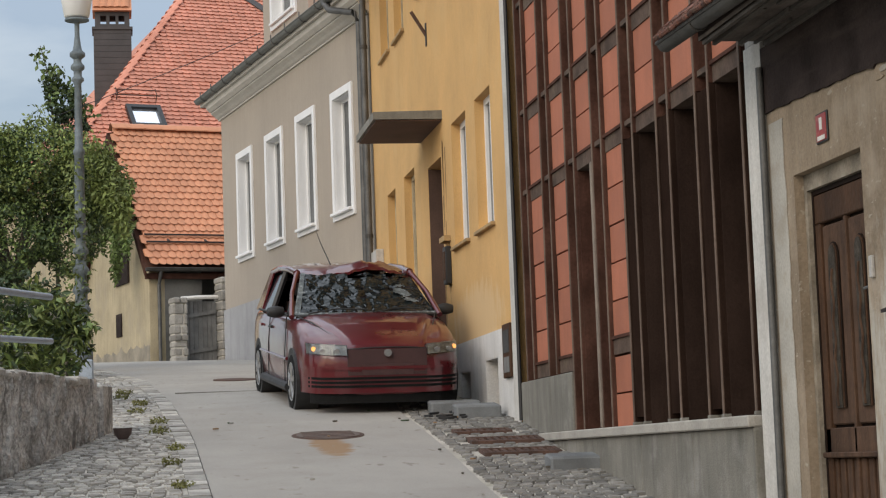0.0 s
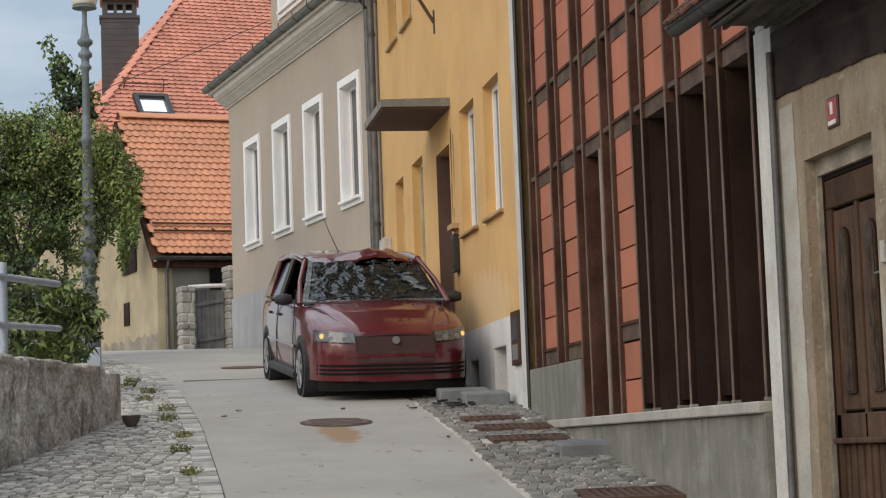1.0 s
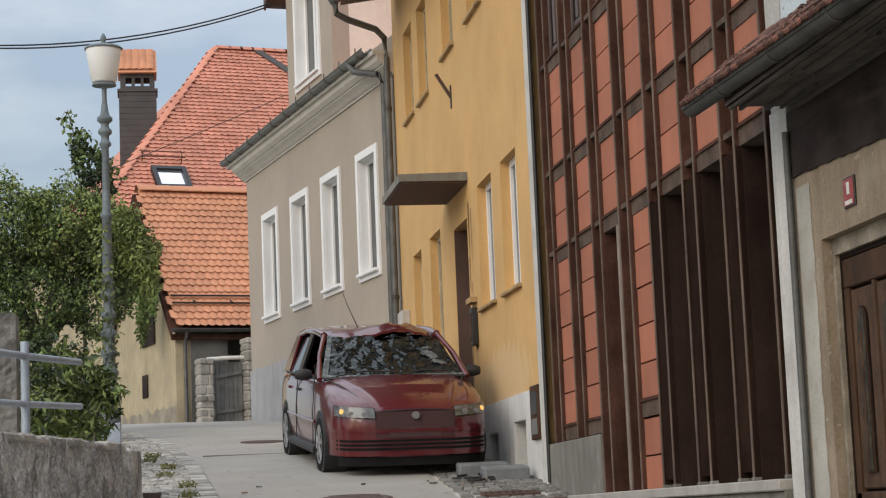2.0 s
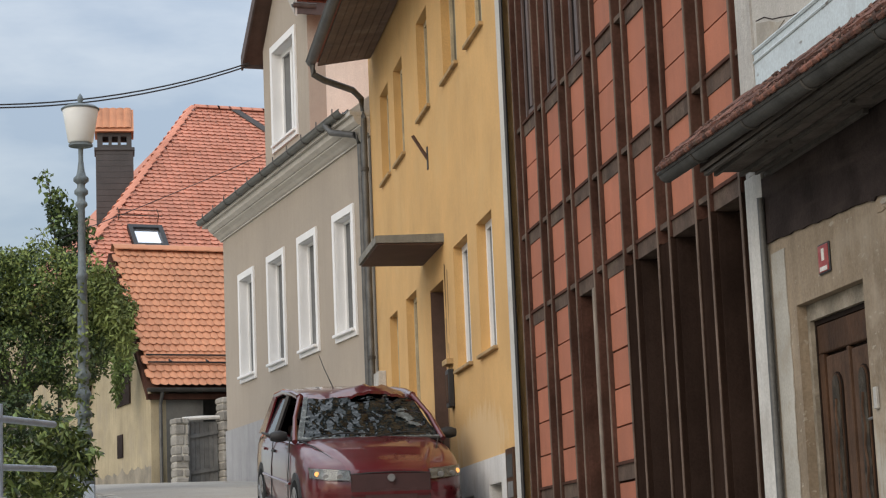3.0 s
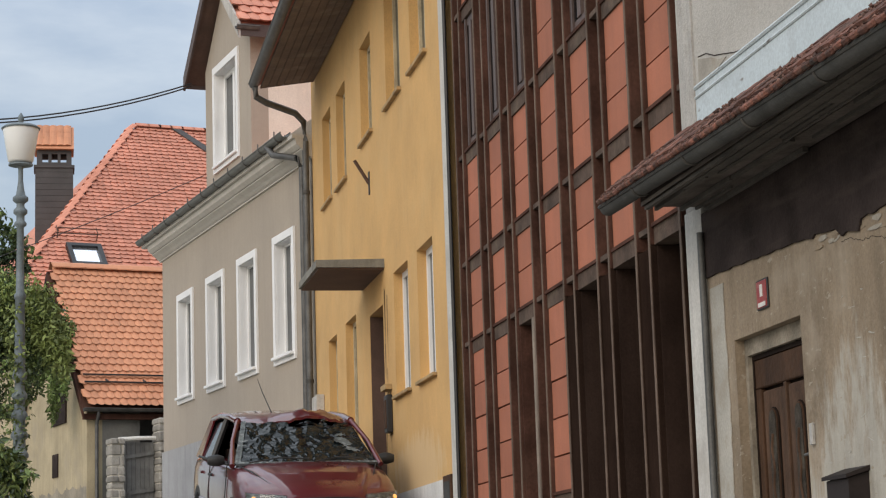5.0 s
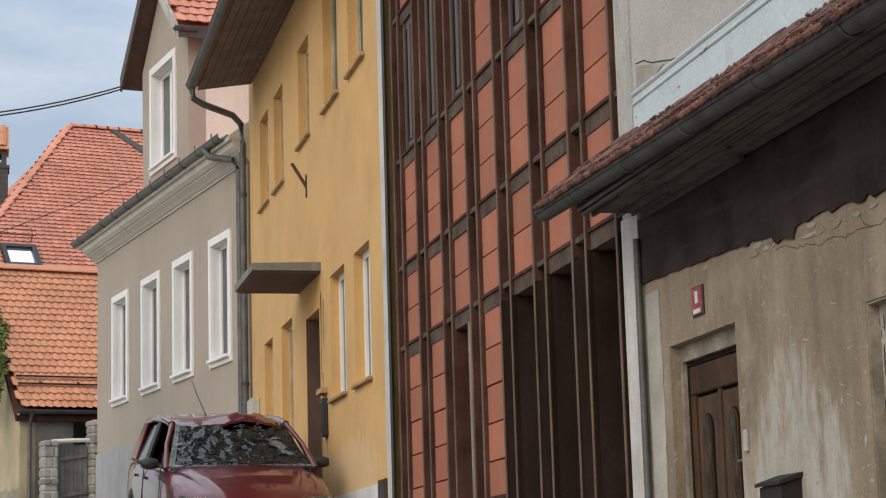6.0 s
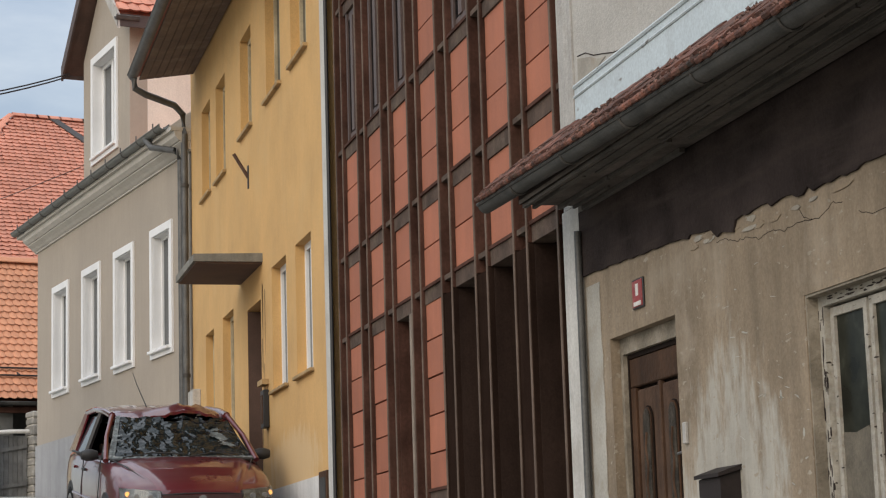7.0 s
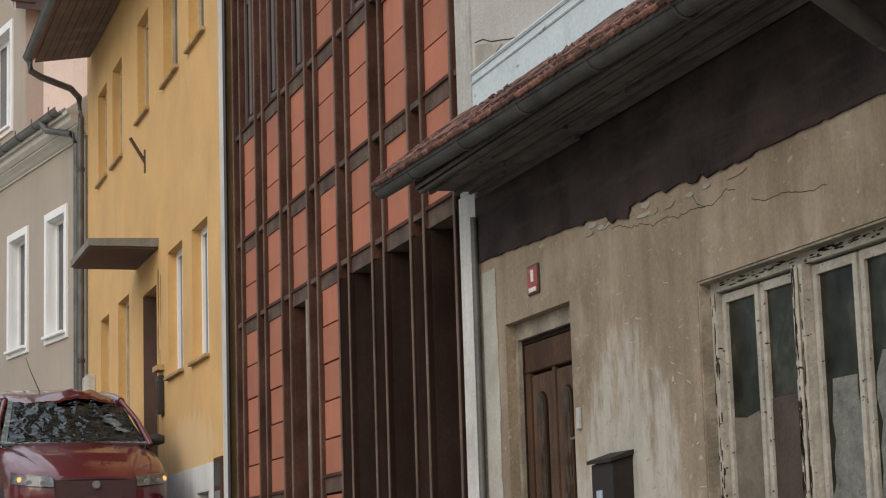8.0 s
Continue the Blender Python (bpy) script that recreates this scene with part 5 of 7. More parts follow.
tagged(ut, kind="stuff")
DA, DB = Vector(FG(mid, 0.24, 12.50)), Vector(FG(DU0 - 0.37, 0.24, 10.86))
d_dn, d_ac = (DB - DA).normalized(), (Vector(FG(mid, -1, 0)) - Vector(FG(mid, 0, 0))).normalized()
V, F = [], []
for r in range(9):
    for c in range(20):
        o = DA + d_dn * ((DB - DA).length * r / 9) + d_ac * (0.09 + c * 0.178 + (0.089 if r % 2 else 0)) + Vector((0, 0, 0.02))
        ex = d_ac if d_ac.cross(d_dn).z > 0 else -d_ac
        m = frame_matrix(o, ex, d_dn + Vector((0, 0, 0.12)))
        k = len(V)
        V += [tuple(m @ v.co) for v in low_tile.vertices]
        F += [tuple(k + q for q in p.vertices) for p in low_tile.polygons]
me = bpy.data.meshes.new("dormer_tiles")
me.from_pydata(V, [], F)
me.materials.append(M["roof_tile_far"])
dt = new("dormer_tiles", me)
dt.parent, dt.matrix_parent_inverse = grey, grey.matrix_basis.inverted()
tagged(dt, kind="stuff")
ridge_tile = tile_mesh("ridge_tile", 0.40, 0.42, 0.025, 0.13, M["roof_tile"])
for i in range(17):
    piece(ridge_tile, frame_matrix(FL(-0.06 + i * 0.38, RW, RZ + 0.02), (LN[0], LN[1], 0), (LD[0], LD[1], 0.02)), lowh, "ridge_tile")
# snow guard rail above the eave
for zz in (0.62, 0.86):
    a = Vector(FL(-0.02, RW, RZ)) + sdir * (S_LEN - zz) + Vector((LN[0] * 0.1, LN[1] * 0.1, 0.1))
    part("snow_guard_rail", tb([a, a + Vector((LD[0], LD[1], 0)) * 5], 0.02, 5), M["black"], lowh)
for i in range(5):
    a = Vector(FL(0.5 + i * 0.86, RW, RZ)) + sdir * (S_LEN - 0.9)
    part("snow_guard_foot", tb([a, a + sdir * 0.3 + Vector((LN[0] * 0.12, LN[1] * 0.12, 0.12))], 0.026, 5), M["black"], lowh)

# ---- tall house behind, hipped orange roof ----
tall = thing("tall_house", (4, 56, 3.6), "tall house with hipped orange tiled roof and clad chimney", "house")
E0, R0 = Vector((-1.05, 49.2, 9.15)), Vector((2.30, 56.0, 14.98))
td = Vector((LD[0], LD[1], 0))
E1, R1 = E0 + td * 13, R0 + td * 4
back = Vector((-LN[0], -LN[1], 0))
E2 = E0 + back * 13
E3 = E1 + back * 13
bm = bmesh.new()
vs = [bm.verts.new(p) for p in (E0, E1, R1, R0, E2, E3)]
for q in ((0, 1, 2, 3), (0, 3, 4), (1, 5, 2), (3, 2, 5, 4), (0, 4, 5, 1)):
    bm.faces.new([vs[i] for i in q])
part("roof_deck", bm, M["roof_tile_far"], tall)
part("wall", prism([(0.5, 0.5), (12.5, 0.5), (12.5, 12.5), (0.5, 12.5)], 3.0, 9.2, lambda a, b, h: tuple(E0 + td * a + back * b + Vector((0, 0, h - E0.z)))), M["house_yellow"], tall)
# tiles, joined, on the slope towards the lane
up_dir = (R0 - E0) - td * (R0 - E0).dot(td)
UL = up_dir.length
up_dir.normalize()
nrm = td.cross(up_dir).normalized()
if nrm.z < 0:
    nrm = -nrm
verts, faces = [], []
TR, TC = 46, 0.19
random.seed(8)
lead = (R0 - E0).dot(td)
for r in range(TR):
    v0 = UL * r / TR
    left = lead * v0 / UL
    for c in range(int(8.5 / TC)):
        uu = left + c * TC + (0.095 if r % 2 else 0.0)
        o = E0 + td * uu + up_dir * v0 + nrm * (0.03 + random.uniform(0, 0.01))
        k = len(verts)
        n = 4
        for j in (0, 1):
            for i in range(n + 1):
                q = i / n
                drop = -0.055 * math.sin(math.pi * q) if j == 0 else 0
                p = o + td * ((q - 0.02) * TC * 0.97) + up_dir * (drop if j == 0 else UL / TR * 1.15) + nrm * (0.010 * math.sin(math.pi * q) + (0.04 if j == 0 else 0.0))
                verts.append(tuple(p))
        for i in range(n + 1):
            verts.append(tuple(Vector(verts[k + i]) - nrm * 0.045 + up_dir * 0.03))
        for i in range(n):
            faces.append((k + i, k + i + 1, k + n + 2 + i, k + n + 1 + i))
            faces.append((k + i, k + i + 1, k + 2 * n + 3 + i, k + 2 * n + 2 + i))
me = bpy.data.meshes.new("roof_tiles")
me.from_pydata(verts, [], faces)
me.materials.append(M["roof_tile_far"])
rt = new("roof_tiles", me)
rt.parent, rt.matrix_parent_inverse = tall, tall.matrix_basis.inverted()
tagged(rt, kind="stuff")
hip = tile_mesh("hip_tile", 0.28, 0.4, 0.02, 0.10, M["roof_tile_far"])
hd = (R0 - E0).normalized()
for i in range(int((R0 - E0).length / 0.34)):
    piece(hip, frame_matrix(E0 + hd * (0.34 * (i + 1)) + Vector((0, 0, 0.03)), -td.cross(Vector((0, 0, 1))), -hd + Vector((0, 0, 0.06))), tall, "hip_tile")
for i in range(12):
    piece(hip, frame_matrix(R0 + td * (0.34 * i) + Vector((0, 0, 0.02)), -back, td), tall, "ridge_tile")


def on_roof(a, b, h=0.0):
    return tuple(E0 + td * a + up_dir * b + nrm * h)


# dark valley strip near the ridge
part("valley_strip", prism([(lead + 1.05, UL - 0.05), (lead + 1.3, UL - 0.05), (lead + 2.6, UL - 1.9), (lead + 2.3, UL - 1.9)], 0.07, 0.11, on_roof), M["chimney"], tall, "dark sheet-metal valley")
# skylight
ska, skb = 1.75, 1.05
skl = part("skylight_frame", wall(lambda u, w, z: on_roof(u, z, w), ska, ska + 0.92, skb, skb + 0.93, 0.02, 0.2, [(ska + 0.12, ska + 0.80, skb + 0.12, skb + 0.81)]), M["black"], tall, "black skylight frame")
part("pane", prism([(ska + 0.1, skb + 0.1), (ska + 0.82, skb + 0.1), (ska + 0.82, skb + 0.83), (ska + 0.1, skb + 0.83)], 0.12, 0.13, on_roof), M["sky_pane"], skl)
part("snow_guard_rail", tb([on_roof(1.55, 2.35, 0.22), on_roof(2.75, 2.35, 0.22)], 0.016, 5), M["rust"], tall)
part("snow_guard_rail", tb([on_roof(1.55, 2.55, 0.25), on_roof(2.75, 2.55, 0.25)], 0.012, 5), M["rust"], tall)
for q in (1.6, 2.65):
    part("snow_guard_foot", tb([on_roof(q, 2.3, 0.0), on_roof(q, 2.35, 0.25), on_roof(q, 2.6, 0.26)], 0.016, 5), M["rust"], tall)
# chimney clad in dark slates with a little tiled roof
CX, CY, CW, CD = 0.02, 54.0, 0.494, 0.40
chim = thing("chimney", (CX, CY, 10.640), "tall chimney clad in dark slates with a small tiled roof", "chimney")
part("chimney_core", bx(CX - CW, CX + CW, CY - CD, CY + CD, 8.6, 13.288), M["chimney"], chim)
for i in range(15):
    z = 10.850 + i * 0.163
    part("slate_course", bx(CX - CW - 0.012, CX + CW + 0.012, CY - CD - 0.012, CY + CD + 0.012, z, z + 0.155), M["chimney"], chim)
part("smoke_hood", wall(lambda u, w, z: (u, w, z), CX - CW + 0.03, CX + CW - 0.03, 13.298, 13.739, CY - CD + 0.02, CY + CD - 0.02, [(CX - 0.32, CX - 0.16, 13.403, 13.634), (CX - 0.07, CX + 0.09, 13.403, 13.634), (CX + 0.17, CX + 0.33, 13.403, 13.634)]), M["chimney"], chim)
part("cap_slab", bx(CX - CW - 0.05, CX + CW + 0.05, CY - CD - 0.05, CY + CD + 0.05, 13.246, 13.319), M["chimney"], chim)
cap_t = tile_mesh("cap_tile", 0.2, 0.32, 0.02, 0.03, M["roof_tile"])
part("cap_deck", prism([(CY - CD - 0.14, 13.750), (CY + CD + 0.14, 13.750), (CY, 14.475)], CX - CW - 0.03, CX + CW + 0.03, lambda a, b, h: (h, a, b)), M["roof_tile"], chim)
cs = Vector((0, -0.52, -0.69)).normalized()
for r in range(3):
    for i in range(5):
        piece(cap_t, frame_matrix(Vector((CX - CW + 0.09 + i * 0.19, CY, 14.496)) + cs * (r * 0.25), (-1, 0, 0), cs), chim, "cap_tile")

# ---- gate and rubble piers beside the low house ----
rng = random.Random(21)


def rubble_pier(name, u0, u1, w0, w1, z0, z1, f, label, group=""):
    """A pier of separate rough stones round a mortar core."""
    th = thing(name, f((u0 + u1) / 2, (w0 + w1) / 2, z0), label, "pier", group)
    part("mortar_core", bx(u0 + 0.03, u1 - 0.03, w0 + 0.03, w1 - 0.03, z0, z1 - 0.03, f=f), M["joint_soil"], th)
    z = z0
    while z < z1 - 0.06:
        h = rng.uniform(0.13, 0.24)
        h = min(h, z1 - z)
        u = u0
        while u < u1 - 0.03:
            wd = min(rng.uniform(0.16, 0.34), u1 - u)
            d = rng.uniform(-0.02, 0.03)
            part("stone", bx(u + 0.008, u + wd - 0.008, w0 - d if w0 < w1 else w0, w1 + d, z + 0.008, z + h - 0.008, f=f, bevel=0.025), M["rubble_piece"], th)
            u += wd
        z += h
    return th


rubble_pier("stone_pier", 0.27, 0.60, 0.5, 0.9, 3.4, 5.05, FL, "grey rubble stone gate pier with rounded top", "gate piers")
rubble_pier("stone_pier", 1.33, 1.85, 0.45, 0.95, 3.4, 5.5, FL, "grey rubble stone gate pier against the house", "gate piers")
gate = thing("wooden_gate", FL(0.97, 0.6, 3.5), "grey weathered boarded wooden gate between stone piers", "gate")
for i in range(7):
    part("gate_board", bx(0.61 + i * 0.102, 0.61 + i * 0.102 + 0.096, 0.58, 0.61, 3.62, 4.98, f=FL), M["grey_wood"], gate)
for z, s in ((3.82, 0.1), (4.6, 0.12)):
    part("gate_rail", prism([(0.61, z), (1.32, z + s), (1.32, z + s + 0.08), (0.61, z + 0.08)], 0.612, 0.65, lambda a, b, h: FL(a, h, b)), M["grey_wood"], gate)
part("gate_post", bx(0.61, 0.67, 0.652, 0.7, 3.55, 5.1, f=FL), M["grey_wood"], gate)
part("gate_top_bar", tb([FL(0.5, 0.7, 5.03), FL(0.9, 0.7, 5.06), FL(1.4, 0.7, 5.07)], 0.045, 8), M["white_enamel"], gate, "pale rolled cloth along the gate's top")

# ---- left side: rubble wall, railing, street lamp ----
def rough_face(f, u0, u1, z0, z1, w0, w1, du, amp, seed):
    """A rough-faced wall: its face is pushed in and out by noise."""
    bm = bmesh.new()
    nu, nzz = max(2, int((u1 - u0) / du)), max(2, int((z1 - z0) / du))
    front = [[None] * (nzz + 1) for _ in range(nu + 1)]
    for i in range(nu + 1):
        for j in range(nzz + 1):
            u, z = u0 + (u1 - u0) * i / nu, z0 + (z1 - z0) * j / nzz
            p = Vector((u * 1.3 + seed, z * 0.6, seed))
            k = noise.noise(p * 3) * amp + noise.noise(p * 9) * amp * 0.8 + noise.noise(p * 21) * amp * 0.6
            dz = noise.noise(Vector((u * 2.5, seed, 1))) * 0.03 if j == nzz else 0
            front[i][j] = bm.verts.new(f(u, w1 + k, z + dz))
    for i in range(nu):
        for j in range(nzz):
            bm.faces.new((front[i][j], front[i + 1][j], front[i + 1][j + 1], front[i][j + 1]))
    tb_ = [bm.verts.new(f(u0 + (u1 - u0) * i / nu, w0, z1 + noise.noise(Vector((i * 0.7, seed, 4))) * 0.02)) for i in range(nu + 1)]
    for i in range(nu):
        bm.faces.new((front[i][nzz], front[i + 1][nzz], tb_[i + 1], tb_[i]))
    for i in (0, nu):
        lo = bm.verts.new(f(u0 + (u1 - u0) * i / nu, w0, z0))
        col = front[i]
        bm.faces.new([lo] + [tb_[i]] + col[::-1])
    return bm


WA = math.degrees(math.atan2(0.83, 2.94))
wdx, wdy = math.sin(radians(WA)), math.cos(radians(WA))
FW = lambda u, w, z: (-0.06 + wdx * u + wdy * w, 18.62 + wdy * u - wdx * w, z)
wall_left = solid("rubble_wall", rough_face(FW, -7.0, -0.35, -0.1, 2.17, -0.5, 0.0, 0.026, 0.036, 3.0), M["rubble"], "low grey rubble retaining wall beside the cobbles", "wall", kind="structure")
solid("wall_end_block", bx(-0.35, 0.0, -0.5, 0.03, 1.2, 2.16, f=FW, bevel=0.03), M["rubble"], "squared pale end block of the rubble wall", "wall", kind="structure")
# loose cap stones on the wall
for i in range(14):
    u = -0.6 - i * 0.31 + rng.uniform(-0.05, 0.05)
    h = rng.uniform(0.015, 0.05)
    st = part("cap_stone", bx(u - 0.152, u + 0.152, -0.36, 0.01 + rng.uniform(-0.03, 0.03), 2.11, 2.15 + h, f=FW, bevel=0.02), M["cap_pale"], wall_left)

rail = thing("pipe_railing", FW(-2, -0.25, 2.2), "grey galvanised pipe railing with two bars on the rubble wall", "railing")
for h, rr in ((0.74, 0.03), (0.35, 0.028)):
    part("rail_bar", tb([FW(-6.5, -0.25, 1.99 + h), FW(-2.4, -0.25, 2.112 + h), FW(-0.95, -0.25, 2.165 + h)], rr, 10), M["steel"], rail, smooth=True)
for u in (-5.6, -4.0, -2.4):
    part("post", tb([FW(u, -0.25, 1.9), FW(u, -0.25, 2.97)], 0.035, 10), M["steel"], rail, smooth=True)

LX, LY = -0.41, 24.6
lz = ground_z(LY)
lamp = thing("street_lamp", (LX, LY, lz), "old grey cast-iron street lamp with white conical shade", "street lamp")
part("plinth", bx(LX - 0.13, LX + 0.13, LY - 0.13, LY + 0.13, lz - 0.2, lz + 0.38, bevel=0.015), M["steel"], lamp)
part("pole", lathe([(0.13, 0.36), (0.13, 0.5), *[(r, 0.55 + 0.24 * i + d) for i in range(6) for r, d in ((0.108 - 0.005 * i, 0.0), (0.088 - 0.005 * i, 0.03), (0.084 - 0.005 * i, 0.15), (0.118 - 0.006 * i, 0.18), (0.118 - 0.006 * i, 0.215))], (0.066, 2.05), (0.058, 2.9), (0.072, 2.92), (0.072, 2.96), (0.052, 2.99),
                    (0.047, 3.3), (0.043, 3.80), (0.075, 3.83), (0.075, 3.86), (0.05, 3.89), (0.05, 3.95), (0.085, 3.98), (0.085, 4.02), (0.05, 4.06), (0.048, 4.1), (0.095, 4.14), (0.095, 4.18), (0.06, 4.21), (0.045, 4.28), (0.03, 4.40), (0.03, 4.55)], (LX, LY, lz)), M["lamp_iron"], lamp, smooth=True)
st = lz + 4.54
part("shade_holder", lathe([(0.03, 0.0), (0.045, 0.03), (0.15, 0.045), (0.15, 0.065), (0.04, 0.08)], (LX, LY, st)), M["lamp_iron"], lamp)
shade = part("shade", lathe([(0.13, 0.08), (0.155, 0.1), (0.21, 0.43), (0.222, 0.49), (0.222, 0.505)], (LX, LY, st), 28), M["opal"], lamp, "white opal conical shade", smooth=True)
part("lamp_cap", lathe([(0.235, 0.505), (0.24, 0.52), (0.2, 0.55), (0.06, 0.575), (0.03, 0.59), (0.03, 0.62), (0.04, 0.64), (0.03, 0.68), (0.005, 0.72)], (LX, LY, st), 24), M["lamp_iron"], lamp, smooth=True)


# ---- overhead cable ----
def sag(a, b, drop, n=16):
    a, b = Vector(a), Vector(b)
    return [a.lerp(b, i / n) - Vector((0, 0, drop * 4 * (i / n) * (1 - i / n))) for i in range(n + 1)]


for k in (0, 1):
    solid("overhead_cable", tb(sag((-9.0, 27.0, 9.9 + 0.1 * k), (2.42, 34.7, 10.68 - 0.05 * k), 1.25 + 0.06 * k, 30), 0.014, 5), M["cable"], "black overhead cable strung to the dormer", "cable", "overhead cables")

solid("overhead_cable", tb(sag((-0.86, 31.0, 6.87), (2.61, 34.6, 8.97), 0.03, 10), 0.007, 5), M["cable"], "thin dark cable running from the tree to the dormer", "cable", "overhead cables")


# ---- foliage ----
def leaves(name, blobs, count, size, material, seed, label="", parent=None, long=1.6):
    """Many small folded leaves, strewn through soft clumps (x, y, z, rx, ry, rz, weight)."""
    g = np.random.default_rng(seed)
    w = np.array([b[6] for b in blobs], float)
    pick = g.choice(len(blobs), count, p=w / w.sum())
    B = np.array([b[:6] for b in blobs], float)[pick]
    d = g.normal(size=(count, 3))
    d /= np.linalg.norm(d, axis=1)[:, None]
    rad = g.uniform(0.35, 1.0, count) ** 0.5
    lump = 1 + 0.25 * np.sin(d[:, 0] * 5 + B[:, 0] * 7) * np.sin(d[:, 2] * 6 + B[:, 2] * 5)
    c = B[:, :3] + d * B[:, 3:6] * (rad * lump)[:, None]
    a = g.normal(size=(count, 3)) + np.array([0, 0, -0.5])
    a /= np.linalg.norm(a, axis=1)[:, None]
    s = np.cross(a, g.normal(size=(count, 3)))
    s /= np.linalg.norm(s, axis=1)[:, None]
    nn = np.cross(a, s)
    z = size * g.uniform(0.6, 1.3, count)[:, None]
    V = np.stack([c, c + a * z * long * 0.5 + s * z * 0.42 + nn * z * 0.12, c + a * z * long, c + a * z * long * 0.5 - s * z * 0.42 + nn * z * 0.12], 1).reshape(-1, 3)
    i = np.arange(count)[:, None] * 4
    F = np.concatenate([i + [0, 1, 2], i + [0, 2, 3]], 0)
    me = bpy.data.meshes.new(name)
    me.from_pydata(V.tolist(), [], F.tolist())
    me.materials.append(material)
    ob = new(name, me)
    if parent:
        ob.parent, ob.matrix_parent_inverse = parent, parent.matrix_basis.inverted()
    return tagged(ob, label, kind="stuff")


tree = thing("leafy_tree", (-1.6, 30.5, ground_z(30)), "dense green leafy tree behind the lamp", "tree")
part("trunk", tb([(-1.6, 30.5, 2.5), (-1.55, 30.45, 3.6), (-1.4, 30.5, 4.6), (-1.2, 30.4, 5.6)], [0.14, 0.12, 0.09, 0.04], 8), M["bark"], tree)
for e in ((-2.3, 30.2, 5.6), (-0.6, 30.6, 5.5), (-1.9, 31, 6.2), (-0.2, 30.2, 5.3)):
    part("limb", tb([(-1.5, 30.5, 4.2), ((-1.5 + e[0]) / 2, 30.4, 5.0), e], [0.07, 0.05, 0.02], 6), M["bark"], tree)
blobs = [(-1.9, 30.5, 6.0, 0.75, 0.8, 0.7, 4), (-1.1, 30.4, 5.9, 0.7, 0.7, 0.75, 4), (-0.45, 30.3, 5.7, 0.55, 0.6, 0.7, 3), (-2.6, 30.5, 5.2, 0.9, 0.8, 0.9, 4), (-1.6, 30.2, 4.9, 0.8, 0.7, 0.7, 4), (-0.7, 30.2, 4.8, 0.5, 0.5, 0.6, 2), (-0.05, 30.2, 5.45, 0.35, 0.4, 0.45, 1.3), (-2.0, 30.2, 3.9, 0.8, 0.6, 0.6, 2)]
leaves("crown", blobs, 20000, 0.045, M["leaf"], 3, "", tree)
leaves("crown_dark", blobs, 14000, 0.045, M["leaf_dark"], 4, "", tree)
# paler leaf copy lifted over the upper clumps, the lit top put into colour
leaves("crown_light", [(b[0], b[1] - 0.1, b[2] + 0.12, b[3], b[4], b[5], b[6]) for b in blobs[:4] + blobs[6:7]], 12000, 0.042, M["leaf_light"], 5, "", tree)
leaves("drooping_sprays", [(-0.25 + 0.12 * i, 29.9 - 0.05 * i, 5.9 - 0.22 * i, 0.16, 0.2, 0.42, 1) for i in range(4)], 1500, 0.05, M["leaf_light"], 15, "", tree, 2.4)
twig = thing("slender_shrub", (-0.9, 31.8, 2.9), "thin upright leafy shoots above the tree", "shrub")
part("stem", tb([(-0.9, 31.8, 2.9), (-0.9, 31.8, 5.0), (-0.92, 31.8, 6.8), (-1.03, 31.8, 7.8), (-1.12, 31.8, 8.15)], [0.035, 0.03, 0.02, 0.008, 0.005], 6), M["bark"], twig)
leaves("sprays", [(-0.75, 31.8, 7.35, 0.32, 0.2, 0.28, 3), (-0.9, 31.8, 7.7, 0.2, 0.15, 0.2, 1), (-1.12, 31.8, 7.98, 0.13, 0.1, 0.17, 0.5), (-0.5, 31.8, 7.1, 0.2, 0.15, 0.2, 1.2)], 420, 0.07, M["leaf"], 6, "", twig)
leaves("sprays_dark", [(-0.75, 31.8, 7.21, 0.30, 0.2, 0.34, 2), (-0.65, 31.8, 6.86, 0.3, 0.2, 0.25, 2), (-0.95, 31.8, 7.51, 0.16, 0.15, 0.2, 0.7)], 1100, 0.055, M["leaf_dark"], 16, "", twig)
ivy = thing("hanging_ivy", (0.1, 43.5, 6.5), "green ivy hanging over the yellow gable", "ivy")
leaves("foliage", [(-0.15, 44.8, 7.6, 0.3, 0.4, 0.6, 2), (0.05, 44.3, 6.8, 0.22, 0.3, 0.5, 2), (0.02, 44.5, 6.0, 0.14, 0.3, 0.5, 1), (-0.3, 45.2, 7.0, 0.25, 0.3, 0.7, 2), (0.25, 44.0, 6.4, 0.1, 0.2, 0.35, 0.6)], 3600, 0.07, M["leaf"], 7, "", ivy)
fern = thing("roadside_bush", (-0.6, 22.4, 2.2), "leafy green bush growing by the railing", "bush")
part("stem", tb([(-0.55, 22.4, 2.1), (-0.5, 22.4, 2.9)], [0.03, 0.02], 6), M["bark"], fern)
fb = [(b[0] - 0.1, *b[1:]) for b in ((-0.85, 22.0, 2.75, 0.34, 0.3, 0.3, 3), (-0.42, 21.9, 2.7, 0.22, 0.25, 0.34, 2), (-0.55, 21.9, 3.1, 0.32, 0.3, 0.22, 2), (-0.28, 21.8, 2.95, 0.16, 0.2, 0.16, 1), (-1.05, 21.9, 2.45, 0.25, 0.2, 0.2, 1), (-0.8, 21.9, 3.3, 0.2, 0.2, 0.14, 0.7))]
leaves("foliage", fb, 620, 0.052, M["leaf"], 9, "", fern, 2.7)
leaves("foliage_light", fb, 520, 0.052, M["leaf_light"], 13, "", fern, 2.7)
leaves("foliage_dark", fb, 450, 0.05, M["leaf_dark"], 10, "", fern, 2.7)
vine = thing("lamp_climber", (LX, LY, lz), "green climber wound round the street lamp", "climber")
